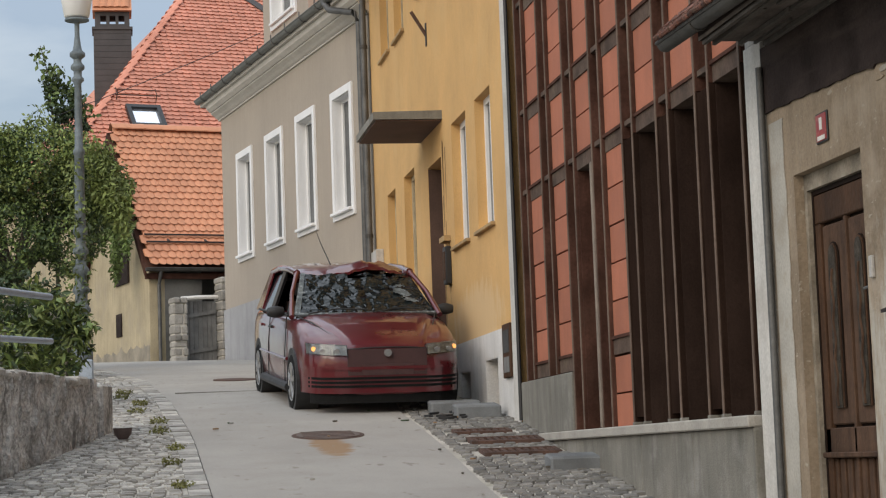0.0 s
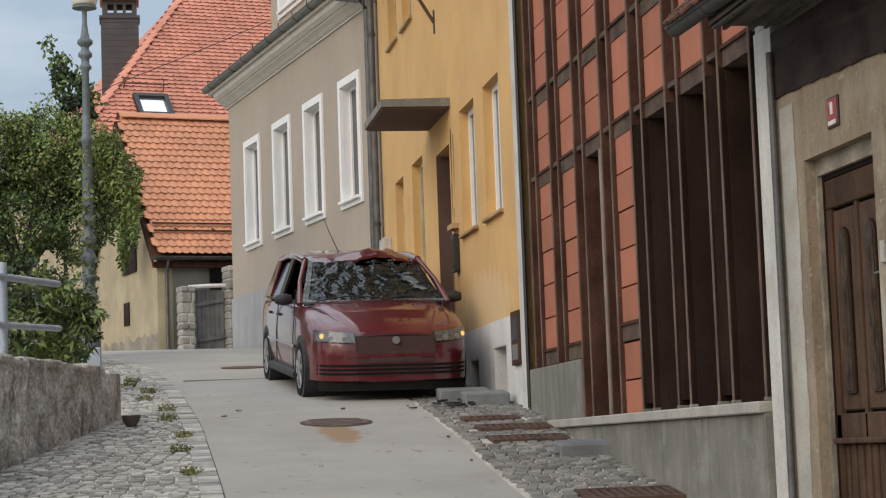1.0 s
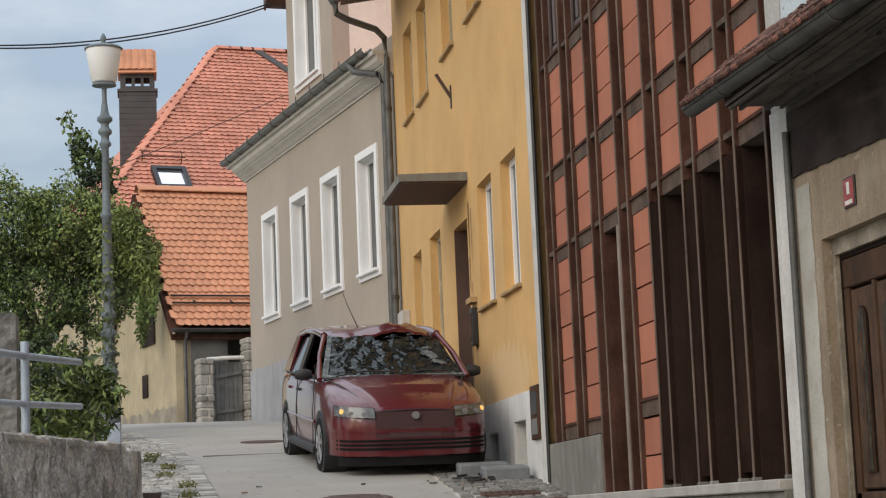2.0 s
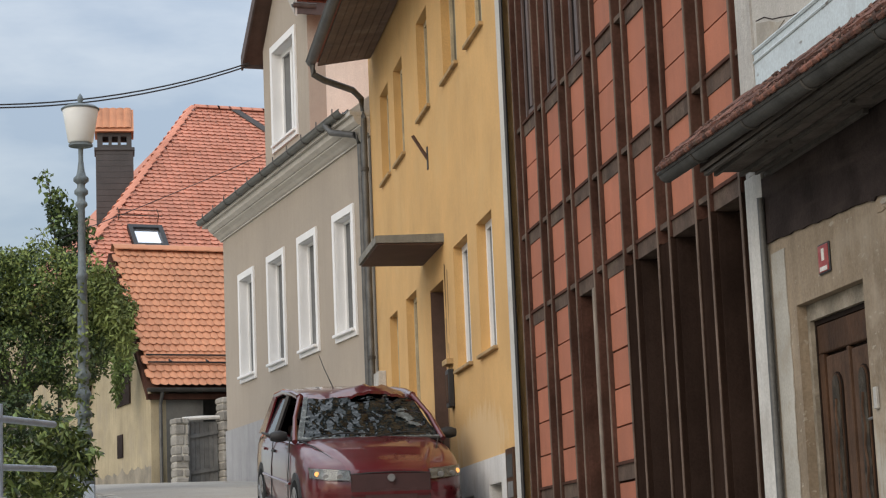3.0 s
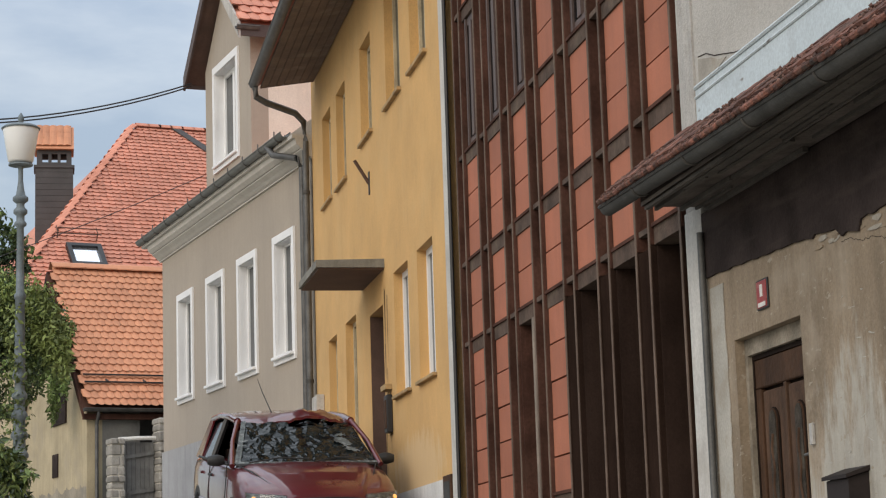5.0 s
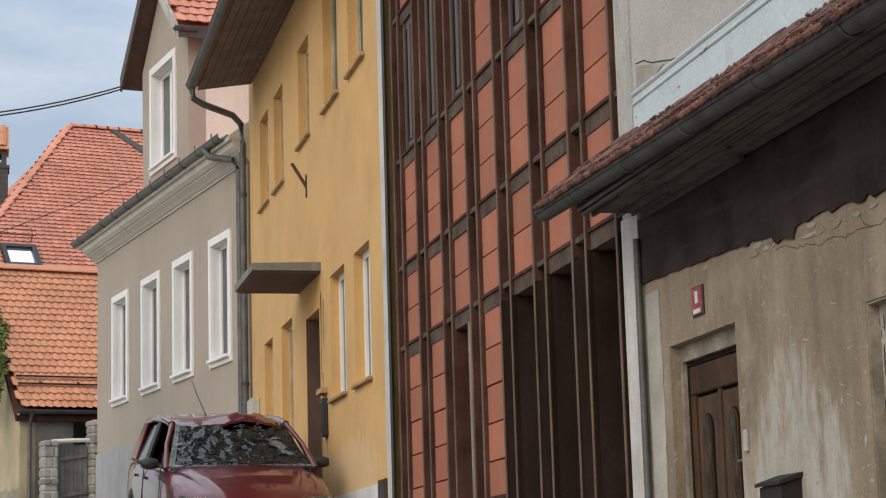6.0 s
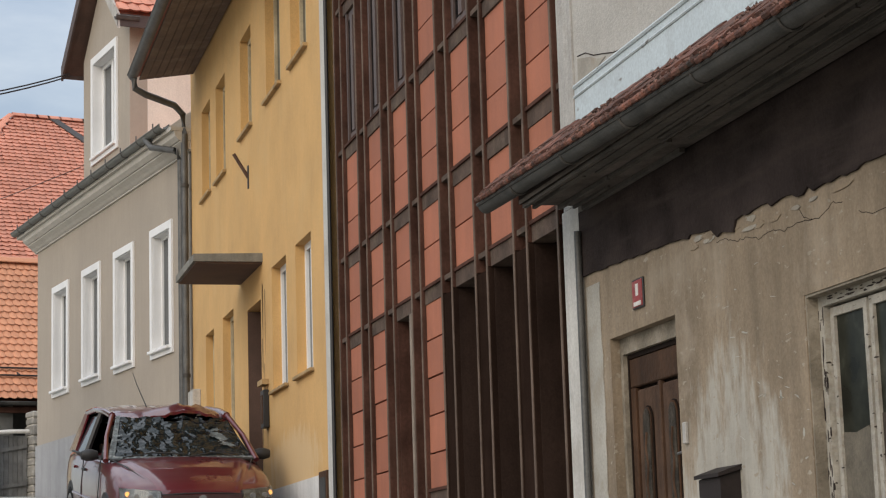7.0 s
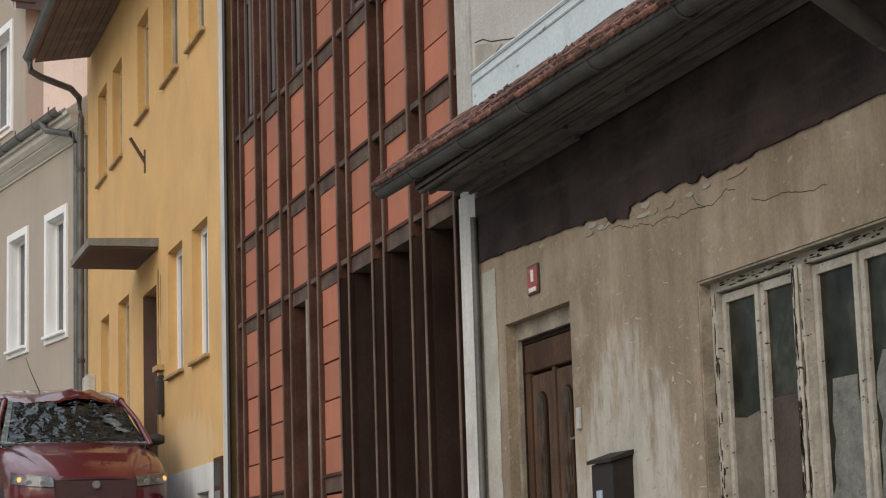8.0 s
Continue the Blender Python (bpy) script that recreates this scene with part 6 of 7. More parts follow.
leaves("foliage", [(LX, LY - 0.02, lz + 0.6 + 0.22 * i, 0.13 + 0.03 * math.sin(i * 2.1), 0.13, 0.16, 1) for i in range(8)], 230, 0.05, M["leaf"], 41, "", vine)
leaves("foliage_light", [(LX - 0.06, LY - 0.06, lz + 1.3 + 0.35 * i, 0.12, 0.1, 0.2, 1) for i in range(5)], 200, 0.05, M["leaf_light"], 42, "", vine)
ivy2 = thing("wall_climber", (-1.6, 27.2, 2.8), "climbing greenery over an old garden wall", "climber")
leaves("foliage", [(-1.5, 27.0, 3.2, 0.5, 0.1, 0.4, 2), (-0.9, 27.0, 3.0, 0.35, 0.1, 0.35, 2), (-1.9, 27.0, 3.9, 0.4, 0.1, 0.5, 2)], 2200, 0.05, M["leaf_light"], 12, "", ivy2)
leaves("foliage_dark", [(-1.4, 26.9, 3.7, 0.7, 0.15, 0.35, 2), (-2.2, 26.9, 3.6, 0.5, 0.15, 0.4, 2), (-0.8, 26.9, 3.5, 0.25, 0.12, 0.3, 1)], 3000, 0.05, M["leaf_dark"], 14, "", ivy2)
solid("garden_wall", rough_face(lambda u, w, z: (u, 27.4 - w, z), -8.0, -0.62, 2.0, 3.65, -0.4, 0.0, 0.14, 0.06, 7.0), M["rubble"], "old rubble garden wall behind the railing", "wall", kind="structure")
pillar = solid("stone_pillar", rough_face(lambda u, w, z: (u, 19.6 - w, z), -1.95, -1.22, 1.6, 3.55, -0.5, 0.0, 0.05, 0.04, 9.0), M["pillar_stone"], "squared rubble stone pillar by the railing", "pillar")

# ---- damaged red hatchback, nose against the yellow house ----
fwd = Vector((0.060, -0.998, 0)).normalized()
lft = Vector((-fwd.y, fwd.x, 0))
CO = Vector((2.60, 21.81, ground_z(21.81))) - lft * 0.07
cf = (fwd - Vector((0, 0, 0.107))).normalized()
cu = cf.cross(lft).normalized()


def cp(x, y, z):
    """Car axes (forward, to its left, up) to the world."""
    return CO + cf * x + lft * y + cu * z


car = thing("red_hatchback", tuple(CO), "dark red five-door hatchback with shattered windscreen and dented roof", "car")
ST = ((-2.07, .60, .80, .42), (-2.02, .74, .93, .30), (-1.85, .81, .97, .25), (-1.3, .835, .975, .2), (-.5, .845, .97, .19), (.3, .845, .965, .19), (.8, .84, .96, .2),
      (1.0, .835, .945, .2), (1.3, .83, .905, .2), (1.6, .815, .845, .2), (1.8, .79, .785, .19), (1.95, .74, .73, .18), (2.05, .66, .675, .18), (2.12, .52, .60, .19), (2.145, .40, .55, .21))


def section(x, w, zt, zb):
    h = zt - zb
    pts = [(0, zb), (.55 * w, zb), (.90 * w, zb + .02), (.975 * w, zb + .10 * h), (w, zb + .35 * h), (w, zb + .60 * h), (.985 * w, zb + .80 * h), (.955 * w, zb + .92 * h), (.90 * w, zb + .985 * h), (.75 * w, zt + .012), (.5 * w, zt + .024), (.25 * w, zt + .03), (0, zt + .032)]
    return pts + [(-a, b) for a, b in pts[-2:0:-1]]


def body_rows(st, sub=3):
    out = []
    for a, b in zip(st, st[1:]):
        for k in range(sub):
            t = k / sub
            out.append(tuple(p + (q - p) * t for p, q in zip(a, b)))
    return out + [st[-1]]


bm = bmesh.new()
rings = []
for s in body_rows(ST):
    rings.append([bm.verts.new(cp(s[0], a, b - (0.012 * max(0, noise.noise(Vector((s[0] * 4, a * 4, 2)))) if b > 0.7 and s[0] > 0.9 else 0))) for a, b in section(*s)])
for q, w in zip(rings, rings[1:]):
    for k in range(len(q)):
        bm.faces.new((q[k], q[(k + 1) % len(q)], w[(k + 1) % len(q)], w[k]))
bm.faces.new(rings[0][::-1])
bm.faces.new(rings[-1])
body = part("body", bm, M["car_paint"], car, smooth=True)


def side_y(z):
    return 0.80 - (z - 0.97) * 0.44


def quad_panel(pts, t, material, name, parent, label="", smooth=False):
    """A panel through points of the car's axes, t thick along its normal."""
    P = [Vector(cp(*p)) for p in pts]
    n = (P[1] - P[0]).cross(P[2] - P[0]).normalized() * t
    bm = bmesh.new()
    a = [bm.verts.new(p) for p in P]
    b = [bm.verts.new(p + n) for p in P]
    bm.faces.new(a)
    bm.faces.new(b[::-1])
    for i in range(len(P)):
        j = (i + 1) % len(P)
        bm.faces.new((a[i], a[j], b[j], b[i]))
    return part(name, bm, material, parent, label, smooth)


# roof, crumpled along its front edge
bm = bmesh.new()
rx = [0.34, 0.26, 0.18, 0.1, 0.0, -0.3, -0.6, -0.9, -1.2, -1.5, -1.62]
rz = [1.385, 1.415, 1.44, 1.455, 1.47, 1.495, 1.505, 1.495, 1.475, 1.43, 1.40]
top = []
for x, z in zip(rx, rz):
    row = []
    for i in range(21):
        y = -0.63 + 1.26 * i / 20
        e = 1 - (abs(y) / 0.66) ** 4 * 0.9
        crease = 0.0
        if x > -0.25:
            k = max(0.0, 1 - abs(y - 0.17) / 0.40) ** 0.7
            crease = k * (0.070 + 0.06 * noise.noise(Vector((x * 12, y * 8, 3))) + 0.045 * noise.noise(Vector((x * 22, y * 16, 8)))) * (1 if x > 0.05 else 0.6)
        row.append(bm.verts.new(cp(x + (0.04 * noise.noise(Vector((y * 9, 1, 1))) if x > 0.2 else 0), y, z - 0.07 * (1 - e) + crease)))
    top.append(row)
for q, w in zip(top, top[1:]):
    for i in range(20):
        bm.faces.new((q[i], q[i + 1], w[i + 1], w[i]))
r_ = bmesh.ops.extrude_face_region(bm, geom=list(bm.faces))
for v in [g for g in r_["geom"] if isinstance(g, bmesh.types.BMVert)]:
    v.co -= cu * 0.03
part("roof", bm, M["car_paint"], car, "red roof with crumpled front edge", smooth=True)
# pillars
for s in (-1, 1):
    part("front_pillar", tb([cp(1.03, s * 0.79, .95), cp(0.66, s * 0.73, 1.19), cp(0.30, s * 0.62, 1.40)], [0.030, 0.024, 0.028], 8), M["car_paint"], car, smooth=True)
    part("roof_rail", tb([cp(0.30, s * 0.62, 1.40), cp(-.1, s * 0.625, 1.435), cp(-.8, s * .625, 1.45), cp(-1.5, s * .62, 1.40)], 0.04, 8), M["car_paint"], car, smooth=True)
    part("centre_pillar", tb([cp(-.36, s * 0.80, .96), cp(-.40, s * 0.63, 1.42)], 0.035, 6), M["car_trim"], car)
    quad_panel([(-1.2, s * .81, .96), (-1.9, s * .78, .96), (-1.62, s * .64, 1.40), (-1.34, s * .64, 1.42)], 0.02, M["car_paint"], "rear_pillar", car)
    for name, pts in (("front_side_window", [(.72, .97), (-.33, .97), (-.37, 1.40), (.28, 1.375)]), ("rear_side_window", [(-.40, .97), (-1.25, .97), (-1.36, 1.36), (-.43, 1.40)])):
        if s < 0 and name == "front_side_window":
            continue
        quad_panel([(x, s * (side_y(z) - 0.012), z) for x, z in pts], 0.006, M["car_glass"], name, car, "dark side window")
    quad_panel([(.96, s * .797, .97), (.74, s * .797, .97), (.42, s * .70, 1.24)], 0.012, M["car_trim"], "quarter_trim", car)
    part("window_ledge", tb([cp(.95, s * .815, .965), cp(-.4, s * .825, .972), cp(-1.3, s * .82, .978)], 0.014, 6), M["car_trim"], car)
    part("rub_strip", tb([cp(1.0, s * .846, .52), cp(-.3, s * .853, .525), cp(-1.0, s * .85, .53)], 0.016, 6), M["car_paint"], car)
    part("sill", tb([cp(.95, s * .815, .22), cp(-.95, s * .82, .22)], 0.05, 8), M["car_trim"], car)
    for x in (.88, -.36):
        part("door_gap", tb([cp(x, s * .846, .28), cp(x + (.0 if x < 0 else .03), s * .849, .62), cp(x, s * .822, .95)], 0.006, 5), M["car_trim"], car)
    for x in (-.22, -1.02):
        part("door_handle", bx(x - .1, x + .1, s * .835 - .02, s * .835 + .02, .80, .83, f=cp, bevel=0.006), M["car_trim"] if x > -.5 else M["car_paint"], car)
    # mirrors
    mir = part("wing_mirror", lathe([(0.005, -.11), (.06, -.1), (.085, -.03), (.085, .03), (.06, .1), (.005, .11)], (0, 0, 0), 14), M["car_trim"], car, "black wing mirror", smooth=True)
    for v in mir.data.vertices:
        x, y, z = v.co
        v.co = cp(.72 + y * 0.7, s * (.915 + z * 0.85), 1.0 + x * 0.72)
    part("mirror_arm", tb([cp(.74, s * .80, .975), cp(.72, s * .86, .985)], 0.022, 6), M["car_trim"], mir)
# tailgate and rear glass
quad_panel([(-1.60, -.62, 1.40), (-1.60, .62, 1.40), (-1.93, .74, .98), (-1.93, -.74, .98)], 0.02, M["car_glass"], "rear_window", car)
# windscreen: dark glass with crazed, broken areas, their sky and tree reflections painted pale
bmA, bmB = bmesh.new(), bmesh.new()
NX, NZ = 120, 56


def ws(i, j, off):
    t, q = i / NX, j / NZ
    x = 1.0 + (0.32 - 1.0) * q + 0.07 * (1 - (2 * t - 1) ** 2) * (1 - 0.4 * q)
    y = (2 * t - 1) * (0.765 + (0.585 - 0.765) * q)
    z = 0.955 + (1.385 - 0.955) * q
    t += 0.004 * noise.noise(Vector((i * 1.7, j * 1.3, 5)))
    q += 0.008 * noise.noise(Vector((i * 1.3, j * 1.9, 7)))
    k = noise.noise(Vector((t * 9, q * 5, 1))) * 0.03 * (0.3 + q)
    return cp(x + off, y, z - k * 0.6 + off * 1.2)


for bm_, off, test in ((bmA, 0.0, lambda n, q, t: not (q > 0.88 and t > 0.42 and n > 0.0)), (bmB, 0.012, lambda n, q, t: n > 0.74 - 1.15 * max(0, 1 - abs(t - 0.84) / 0.17) * max(0, 1 - abs(q - 0.55 - 0.9 * (0.80 - t)) / 0.42) - 0.42 * max(0, 1 - q / 0.22) - 0.5 * max(0, 1 - t / 0.12) - 0.22 * max(0, 1 - abs(t - 0.45) / 0.14) * (q < 0.55))):
    vs = [[bm_.verts.new(ws(i, j, off)) for j in range(NZ + 1)] for i in range(NX + 1)]
    for i in range(NX):
        for j in range(NZ):
            t, q = i / NX, j / NZ
            n_ = noise.noise(Vector((t * 8.0, q * 8.0, 9))) * 0.7 + noise.noise(Vector((t * 18, q * 20, 4))) * 0.4 + noise.noise(Vector((t * 55, q * 45, 4))) * 0.18
            edge = bm_ is bmB and (q < 0.05 or t < 0.035)
            if test(n_, q, t) or edge:
                bm_.faces.new((vs[i][j], vs[i + 1][j], vs[i + 1][j + 1], vs[i][j + 1]))
    loose = [v for v in bm_.verts if not v.link_faces]
    bmesh.ops.delete(bm_, geom=loose, context="VERTS")
scr = part("windscreen", bmA, M["shattered_glass"], car, "dark shattered windscreen", smooth=True)
part("crazed_glass", bmB, M["crazed_reflecting"], scr, "pale crazed patches of broken glass with reflections put into their colour")
part("screen_seal", tb([cp(1.05, -.75, .955), cp(1.09, -.4, .96), cp(1.10, 0, .962), cp(1.09, .4, .96), cp(1.05, .75, .955)], 0.022, 6), M["car_trim"], car)
part("headliner", bx(-1.3, .2, -.55, .55, 1.30, 1.33, f=cp), M["car_trim"], car)
for s in (-1, 1):
    part("seat_back", prism([(-.50, .45), (-.32, .45), (-.55, 1.08), (-.70, 1.06)], s * .38 - .23, s * .38 + .23, lambda a, b, h: cp(a, h, b)), M["seat_cloth"], car, "brown cloth seat back")
    part("headrest", bx(-.74, -.64, s * .38 - .12, s * .38 + .12, 1.12, 1.28, f=cp, bevel=0.03), M["headrest_cloth"], car, "pale grey headrest")
part("cabin_floor", bx(-1.6, .9, -.7, .7, .985, .992, f=lambda x, y, z: cp(x, y, z - 0.03)), M["car_trim"], car)
part("dashboard", bx(.55, .95, -.7, .7, .78, .93, f=cp, bevel=0.03), M["car_trim"], car)
for y0, y1 in ((-.62, .02), (.06, .6)):
    part("wiper", tb([cp(1.08, y0, .985), cp(1.0, (y0 + y1) / 2, 1.03), cp(1.02, y1, 1.02)], 0.008, 5), M["car_trim"], car)
part("aerial", tb([cp(-.15, -.18, 1.49), cp(-.42, -.24, 1.72), cp(-.55, -.27, 1.86)], [0.007, 0.005, 0.003], 5), M["black"], car)

# bonnet: a raised centre panel between two creases
def top_at(x):
    for p, q in zip(ST, ST[1:]):
        if p[0] <= x <= q[0]:
            t = (x - p[0]) / (q[0] - p[0])
            return p[1] + (q[1] - p[1]) * t, p[2] + (q[2] - p[2]) * t
    return ST[-1][1], ST[-1][2]


bm = bmesh.new()
rows_ = []
for i in range(25):
    x = 1.06 + 1.05 * i / 24
    w, zt = top_at(x)
    hw = 0.69 - 0.29 * (i / 24) ** 1.1
    row = []
    for j in range(23):
        q = -1 + 2 * j / 22
        y = q * hw
        e = max(0.0, (abs(q) - 0.86) / 0.14)
        crown = 0.032 - 0.03 * (abs(y) / w) ** 2 - (0.05 * max(0, abs(y) / w - 0.75) if w else 0)
        row.append(bm.verts.new(cp(x, y, zt + crown + 0.020 - 0.026 * e * e)))
    rows_.append(row)
for q, w in zip(rows_, rows_[1:]):
    for j in range(22):
        bm.faces.new((q[j], q[j + 1], w[j + 1], w[j]))
r_ = bmesh.ops.extrude_face_region(bm, geom=list(bm.faces))
for v in [g for g in r_["geom"] if isinstance(g, bmesh.types.BMVert)]:
    v.co -= cu * 0.02
part("bonnet", bm, M["car_paint"], car, "red bonnet with two raised creases", smooth=True)

# ---- nose ----
NOSE = ((0.0, 2.150), (.40, 2.145), (.52, 2.12), (.66, 2.05), (.74, 1.95), (.79, 1.80), (.815, 1.60))


def nose_x(y):
    y = abs(y)
    for (a, p), (b, q) in zip(NOSE, NOSE[1:]):
        if y <= b:
            return p + (q - p) * (y - a) / (b - a)
    return 1.5


def band(y0, y1, z0, z1, proud, material, name, parent, label="", lean=0.0, n=14, z0b=None, z1b=None):
    """A strip that follows the rounded nose."""
    bm = bmesh.new()
    fr, bk = [], []
    for i in range(n + 1):
        t = i / n
        y = y0 + (y1 - y0) * t
        a = z0 + ((z0b if z0b is not None else z0) - z0) * t
        b = z1 + ((z1b if z1b is not None else z1) - z1) * t
        x = nose_x(y)
        fr.append((bm.verts.new(cp(x + proud, y, a)), bm.verts.new(cp(x + proud - lean, y, b))))
        bk.append((bm.verts.new(cp(x - 0.06, y, a)), bm.verts.new(cp(x - 0.06 - lean, y, b))))
    for i in range(n):
        bm.faces.new((fr[i][0], fr[i + 1][0], fr[i + 1][1], fr[i][1]))
        bm.faces.new((bk[i][0], bk[i + 1][0], bk[i + 1][1], bk[i][1]))
        bm.faces.new((fr[i][1], fr[i + 1][1], bk[i + 1][1], bk[i][1]))
        bm.faces.new((fr[i][0], fr[i + 1][0], bk[i + 1][0], bk[i][0]))
    for i in (0, n):
        bm.faces.new((fr[i][0], fr[i][1], bk[i][1], bk[i][0]))
    bmesh.ops.bevel(bm, geom=[e for e in bm.edges if abs(e.calc_face_angle(0)) > 0.9], offset=0.004, segments=1, affect="EDGES")
    return part(name, bm, material, parent, label, smooth=True)


bumper = band(-.80, .80, .22, .47, .02, M["car_paint"], "bumper", car, "red front bumper", n=30)
band(-.80, .80, .455, .485, .034, M["car_paint"], "bumper_strip", bumper, n=30)
for zs in (.278, .318, .358):
    band(-.76, .76, zs, zs + .024, .030, M["tyre"], "air_slot", bumper, "black air intake slot", n=30)
# added black strip in place of the shadow below the bumper
band(-.74, .74, .12, .225, -.01, M["tyre"], "front_lip", car, "black strip standing in for the shadow under the bumper", n=30)
band(-.40, .40, .40, .655, .024, M["car_grille"], "grille", car, "dull dark grille area", lean=0.03)
band(-.26, .26, .40, .51, .030, M["plate_grey"], "number_plate", car, "plain dulled number plate")
em = part("emblem", tb([cp(2.16, 0, .615), cp(2.185, 0, .62)], 0.038, 20), M["emblem_grey"], car, "round plain chrome emblem")
part("emblem_centre", tb([cp(2.181, 0, .619), cp(2.189, 0, .62)], 0.026, 16), M["kerb"], em)
for s in (-1, 1):
    hl = band(s * .41, s * .765, .597, .688, .012, M["lamp_refl"], "headlamp", car, "clear headlamp with chrome reflector", lean=0.05, z0b=.617, z1b=.712)
    for y in (.51, .64):
        part("lamp_bowl", tb([cp(nose_x(y) - 0.0, s * y, .64), cp(nose_x(y) + .014, s * y, .635)], 0.03, 14), M["lamp_bowl"], hl)
    part("turn_bulb", tb([cp(nose_x(.715) - 0.01, s * .715, .662), cp(nose_x(.715) + .012, s * .715, .660)], 0.024, 10), M["bulb"], hl, "lit amber indicator bulb")
    band(s * .405, s * .77, .590, .698, .03, M["lens"], "lens", hl, "clear lens", lean=0.05, z0b=.610, z1b=.722)
    part("bonnet_gap", tb([cp(2.07, s * .40, .672), cp(1.8, s * .52, .795), cp(1.4, s * .64, .905), cp(1.05, s * .73, .958)], 0.007, 5), M["car_trim"], car)
part("bonnet_edge", tb([cp(2.115, -.40, .655), cp(2.13, -.2, .668), cp(2.135, 0, .672), cp(2.13, .2, .668), cp(2.115, .40, .655)], 0.008, 5), M["car_trim"], car)


# ---- wheels ----
def wheel(x, s):
    c = 0.30
    arch = part("wheel_arch", tb([cp(x, s * 0.60, c + .01), cp(x, s * .838, c + .01)], 0.338, 28), M["car_trim"], car)
    prof = [(0.19, -.10), (0.255, -.10), (0.285, -.085), (0.30, -.05), (0.303, 0), (0.30, .05), (0.285, .085), (0.255, .10), (0.19, .095)]
    bm = bmesh.new()
    seg = 32
    rr = [[bm.verts.new(cp(x + r * math.cos(2 * math.pi * k / seg), s * (.748 + d), c + r * math.sin(2 * math.pi * k / seg))) for k in range(seg)] for r, d in prof]
    for q, v in zip(rr, rr[1:] + rr[:1]):
        for k in range(seg):
            bm.faces.new((q[k], q[(k + 1) % seg], v[(k + 1) % seg], v[k]))
    ty = part("wheel", bm, M["tyre"], car, "black tyre on silver wheel", smooth=True)
    part("rim", tb([cp(x, s * .77, c), cp(x, s * .82, c)], 0.19, 24), M["car_trim"], ty)
    bm = bmesh.new()
    tube(bm, [cp(x, s * .815, c), cp(x, s * .847, c)], 0.05, 12)
    for k in range(5):
        a = 2 * math.pi * k / 5 + 0.3
        for e in (-0.09, 0.09):
            tube(bm, [cp(x, s * .837, c), cp(x + .19 * math.cos(a + e), s * .835, c + .19 * math.sin(a + e))], 0.016, 6)
    ring = [cp(x + .195 * math.cos(2 * math.pi * k / 24), s * .833, c + .195 * math.sin(2 * math.pi * k / 24)) for k in range(25)]
    tube(bm, ring, 0.014, 6)
    part("spokes", bm, M["rim"], ty, "silver spoked wheel trim")


for x in (1.3, -1.3):
    for s in (-1, 1):
        wheel(x, s)

# ---- street ironwork, kerbs, debris ----
def on_ground(x, y, h=0.0):
    return (x, y, ground_z(y) + h)


def disc(cx, cy, r, h0, h1, seg=28):
    bm = bmesh.new()
    lo = [bm.verts.new(on_ground(cx + r * math.cos(2 * math.pi * k / seg), cy + r * math.sin(2 * math.pi * k / seg), h0)) for k in range(seg)]
    hi = [bm.verts.new(on_ground(cx + r * math.cos(2 * math.pi * k / seg), cy + r * math.sin(2 * math.pi * k / seg), h1)) for k in range(seg)]
    bm.faces.new(hi)
    for k in range(seg):
        bm.faces.new((lo[k], lo[(k + 1) % seg], hi[(k + 1) % seg], hi[k]))
    return bm


mh = thing("manhole_cover", on_ground(1.85, 17.72), "round rusty iron manhole cover set in the road", "manhole cover")
part("rim_ring", disc(1.85, 17.72, 0.325, -0.02, 0.037), M["rust"], mh)
part("lid", disc(1.85, 17.72, 0.285, 0.0, 0.042), M["iron_lid"], mh)
for k in range(5):
    part("lid_rib", bx(1.62, 2.08, 17.51 + k * 0.1, 17.54 + k * 0.1, 0, 0.002, f=lambda x, y, z: on_ground(x, y, z + 0.042)), M["rust"], mh)
mh2 = thing("manhole_cover", on_ground(1.5, 25.6), "round rusty iron manhole cover farther up the road", "manhole cover")
part("lid", disc(1.5, 25.6, 0.29, -0.02, 0.042), M["rust"], mh2)


def grate(name, x0, x1, y0, y1, label):
    th = thing(name, on_ground((x0 + x1) / 2, (y0 + y1) / 2), label, "drain grate", "drain grates")
    fr = lambda x, y, z: on_ground(x, y, z)
    for a in ((x0, x1, y0, y0 + 0.035), (x0, x1, y1 - 0.035, y1), (x0, x0 + 0.035, y0 + 0.035, y1 - 0.035), (x1 - 0.035, x1, y0 + 0.035, y1 - 0.035)):
        part("grate_frame", bx(*a, -0.02, 0.040, f=fr), M["rust"], th)
    n = int((x1 - x0) / 0.06)
    for i in range(1, n):
        c = x0 + (x1 - x0) * i / n
        part("grate_bar", bx(c - 0.016, c + 0.016, y0 + 0.035, y1 - 0.035, 0.0, 0.036, f=fr), M["rust"], th)
    return th


grate("drain_grate", 2.97, 3.62, 16.12, 16.42, "rusty iron drain grate across the cobbles")
grate("drain_grate", 3.0, 3.64, 16.9, 17.2, "rusty iron drain grate across the cobbles")
grate("drain_grate", 2.98, 3.5, 17.6, 17.82, "worn rusty drain grate partly covered with soil")
grate("drain_grate", 3.02, 3.7, 13.0, 13.42, "rusty iron drain grate near the building's base")
# kerb stones
for x0, x1, y0, y1, h, lab in ((3.30, 3.70, 15.1, 15.36, 0.08, "blue-grey kerb stone lying on the cobbles"), (3.22, 3.66, 18.9, 19.2, 0.10, "blue-grey kerb stone lying by the plinth"), (3.05, 3.55, 19.38, 19.62, 0.10, "grey kerb stone under the car's bumper")):
    solid("kerb_stone", bx(x0, x1, y0, y1, -0.03, 0.04 + h, f=on_ground, bevel=0.015), M["kerb"], lab, "kerb stone", "loose kerb stones")
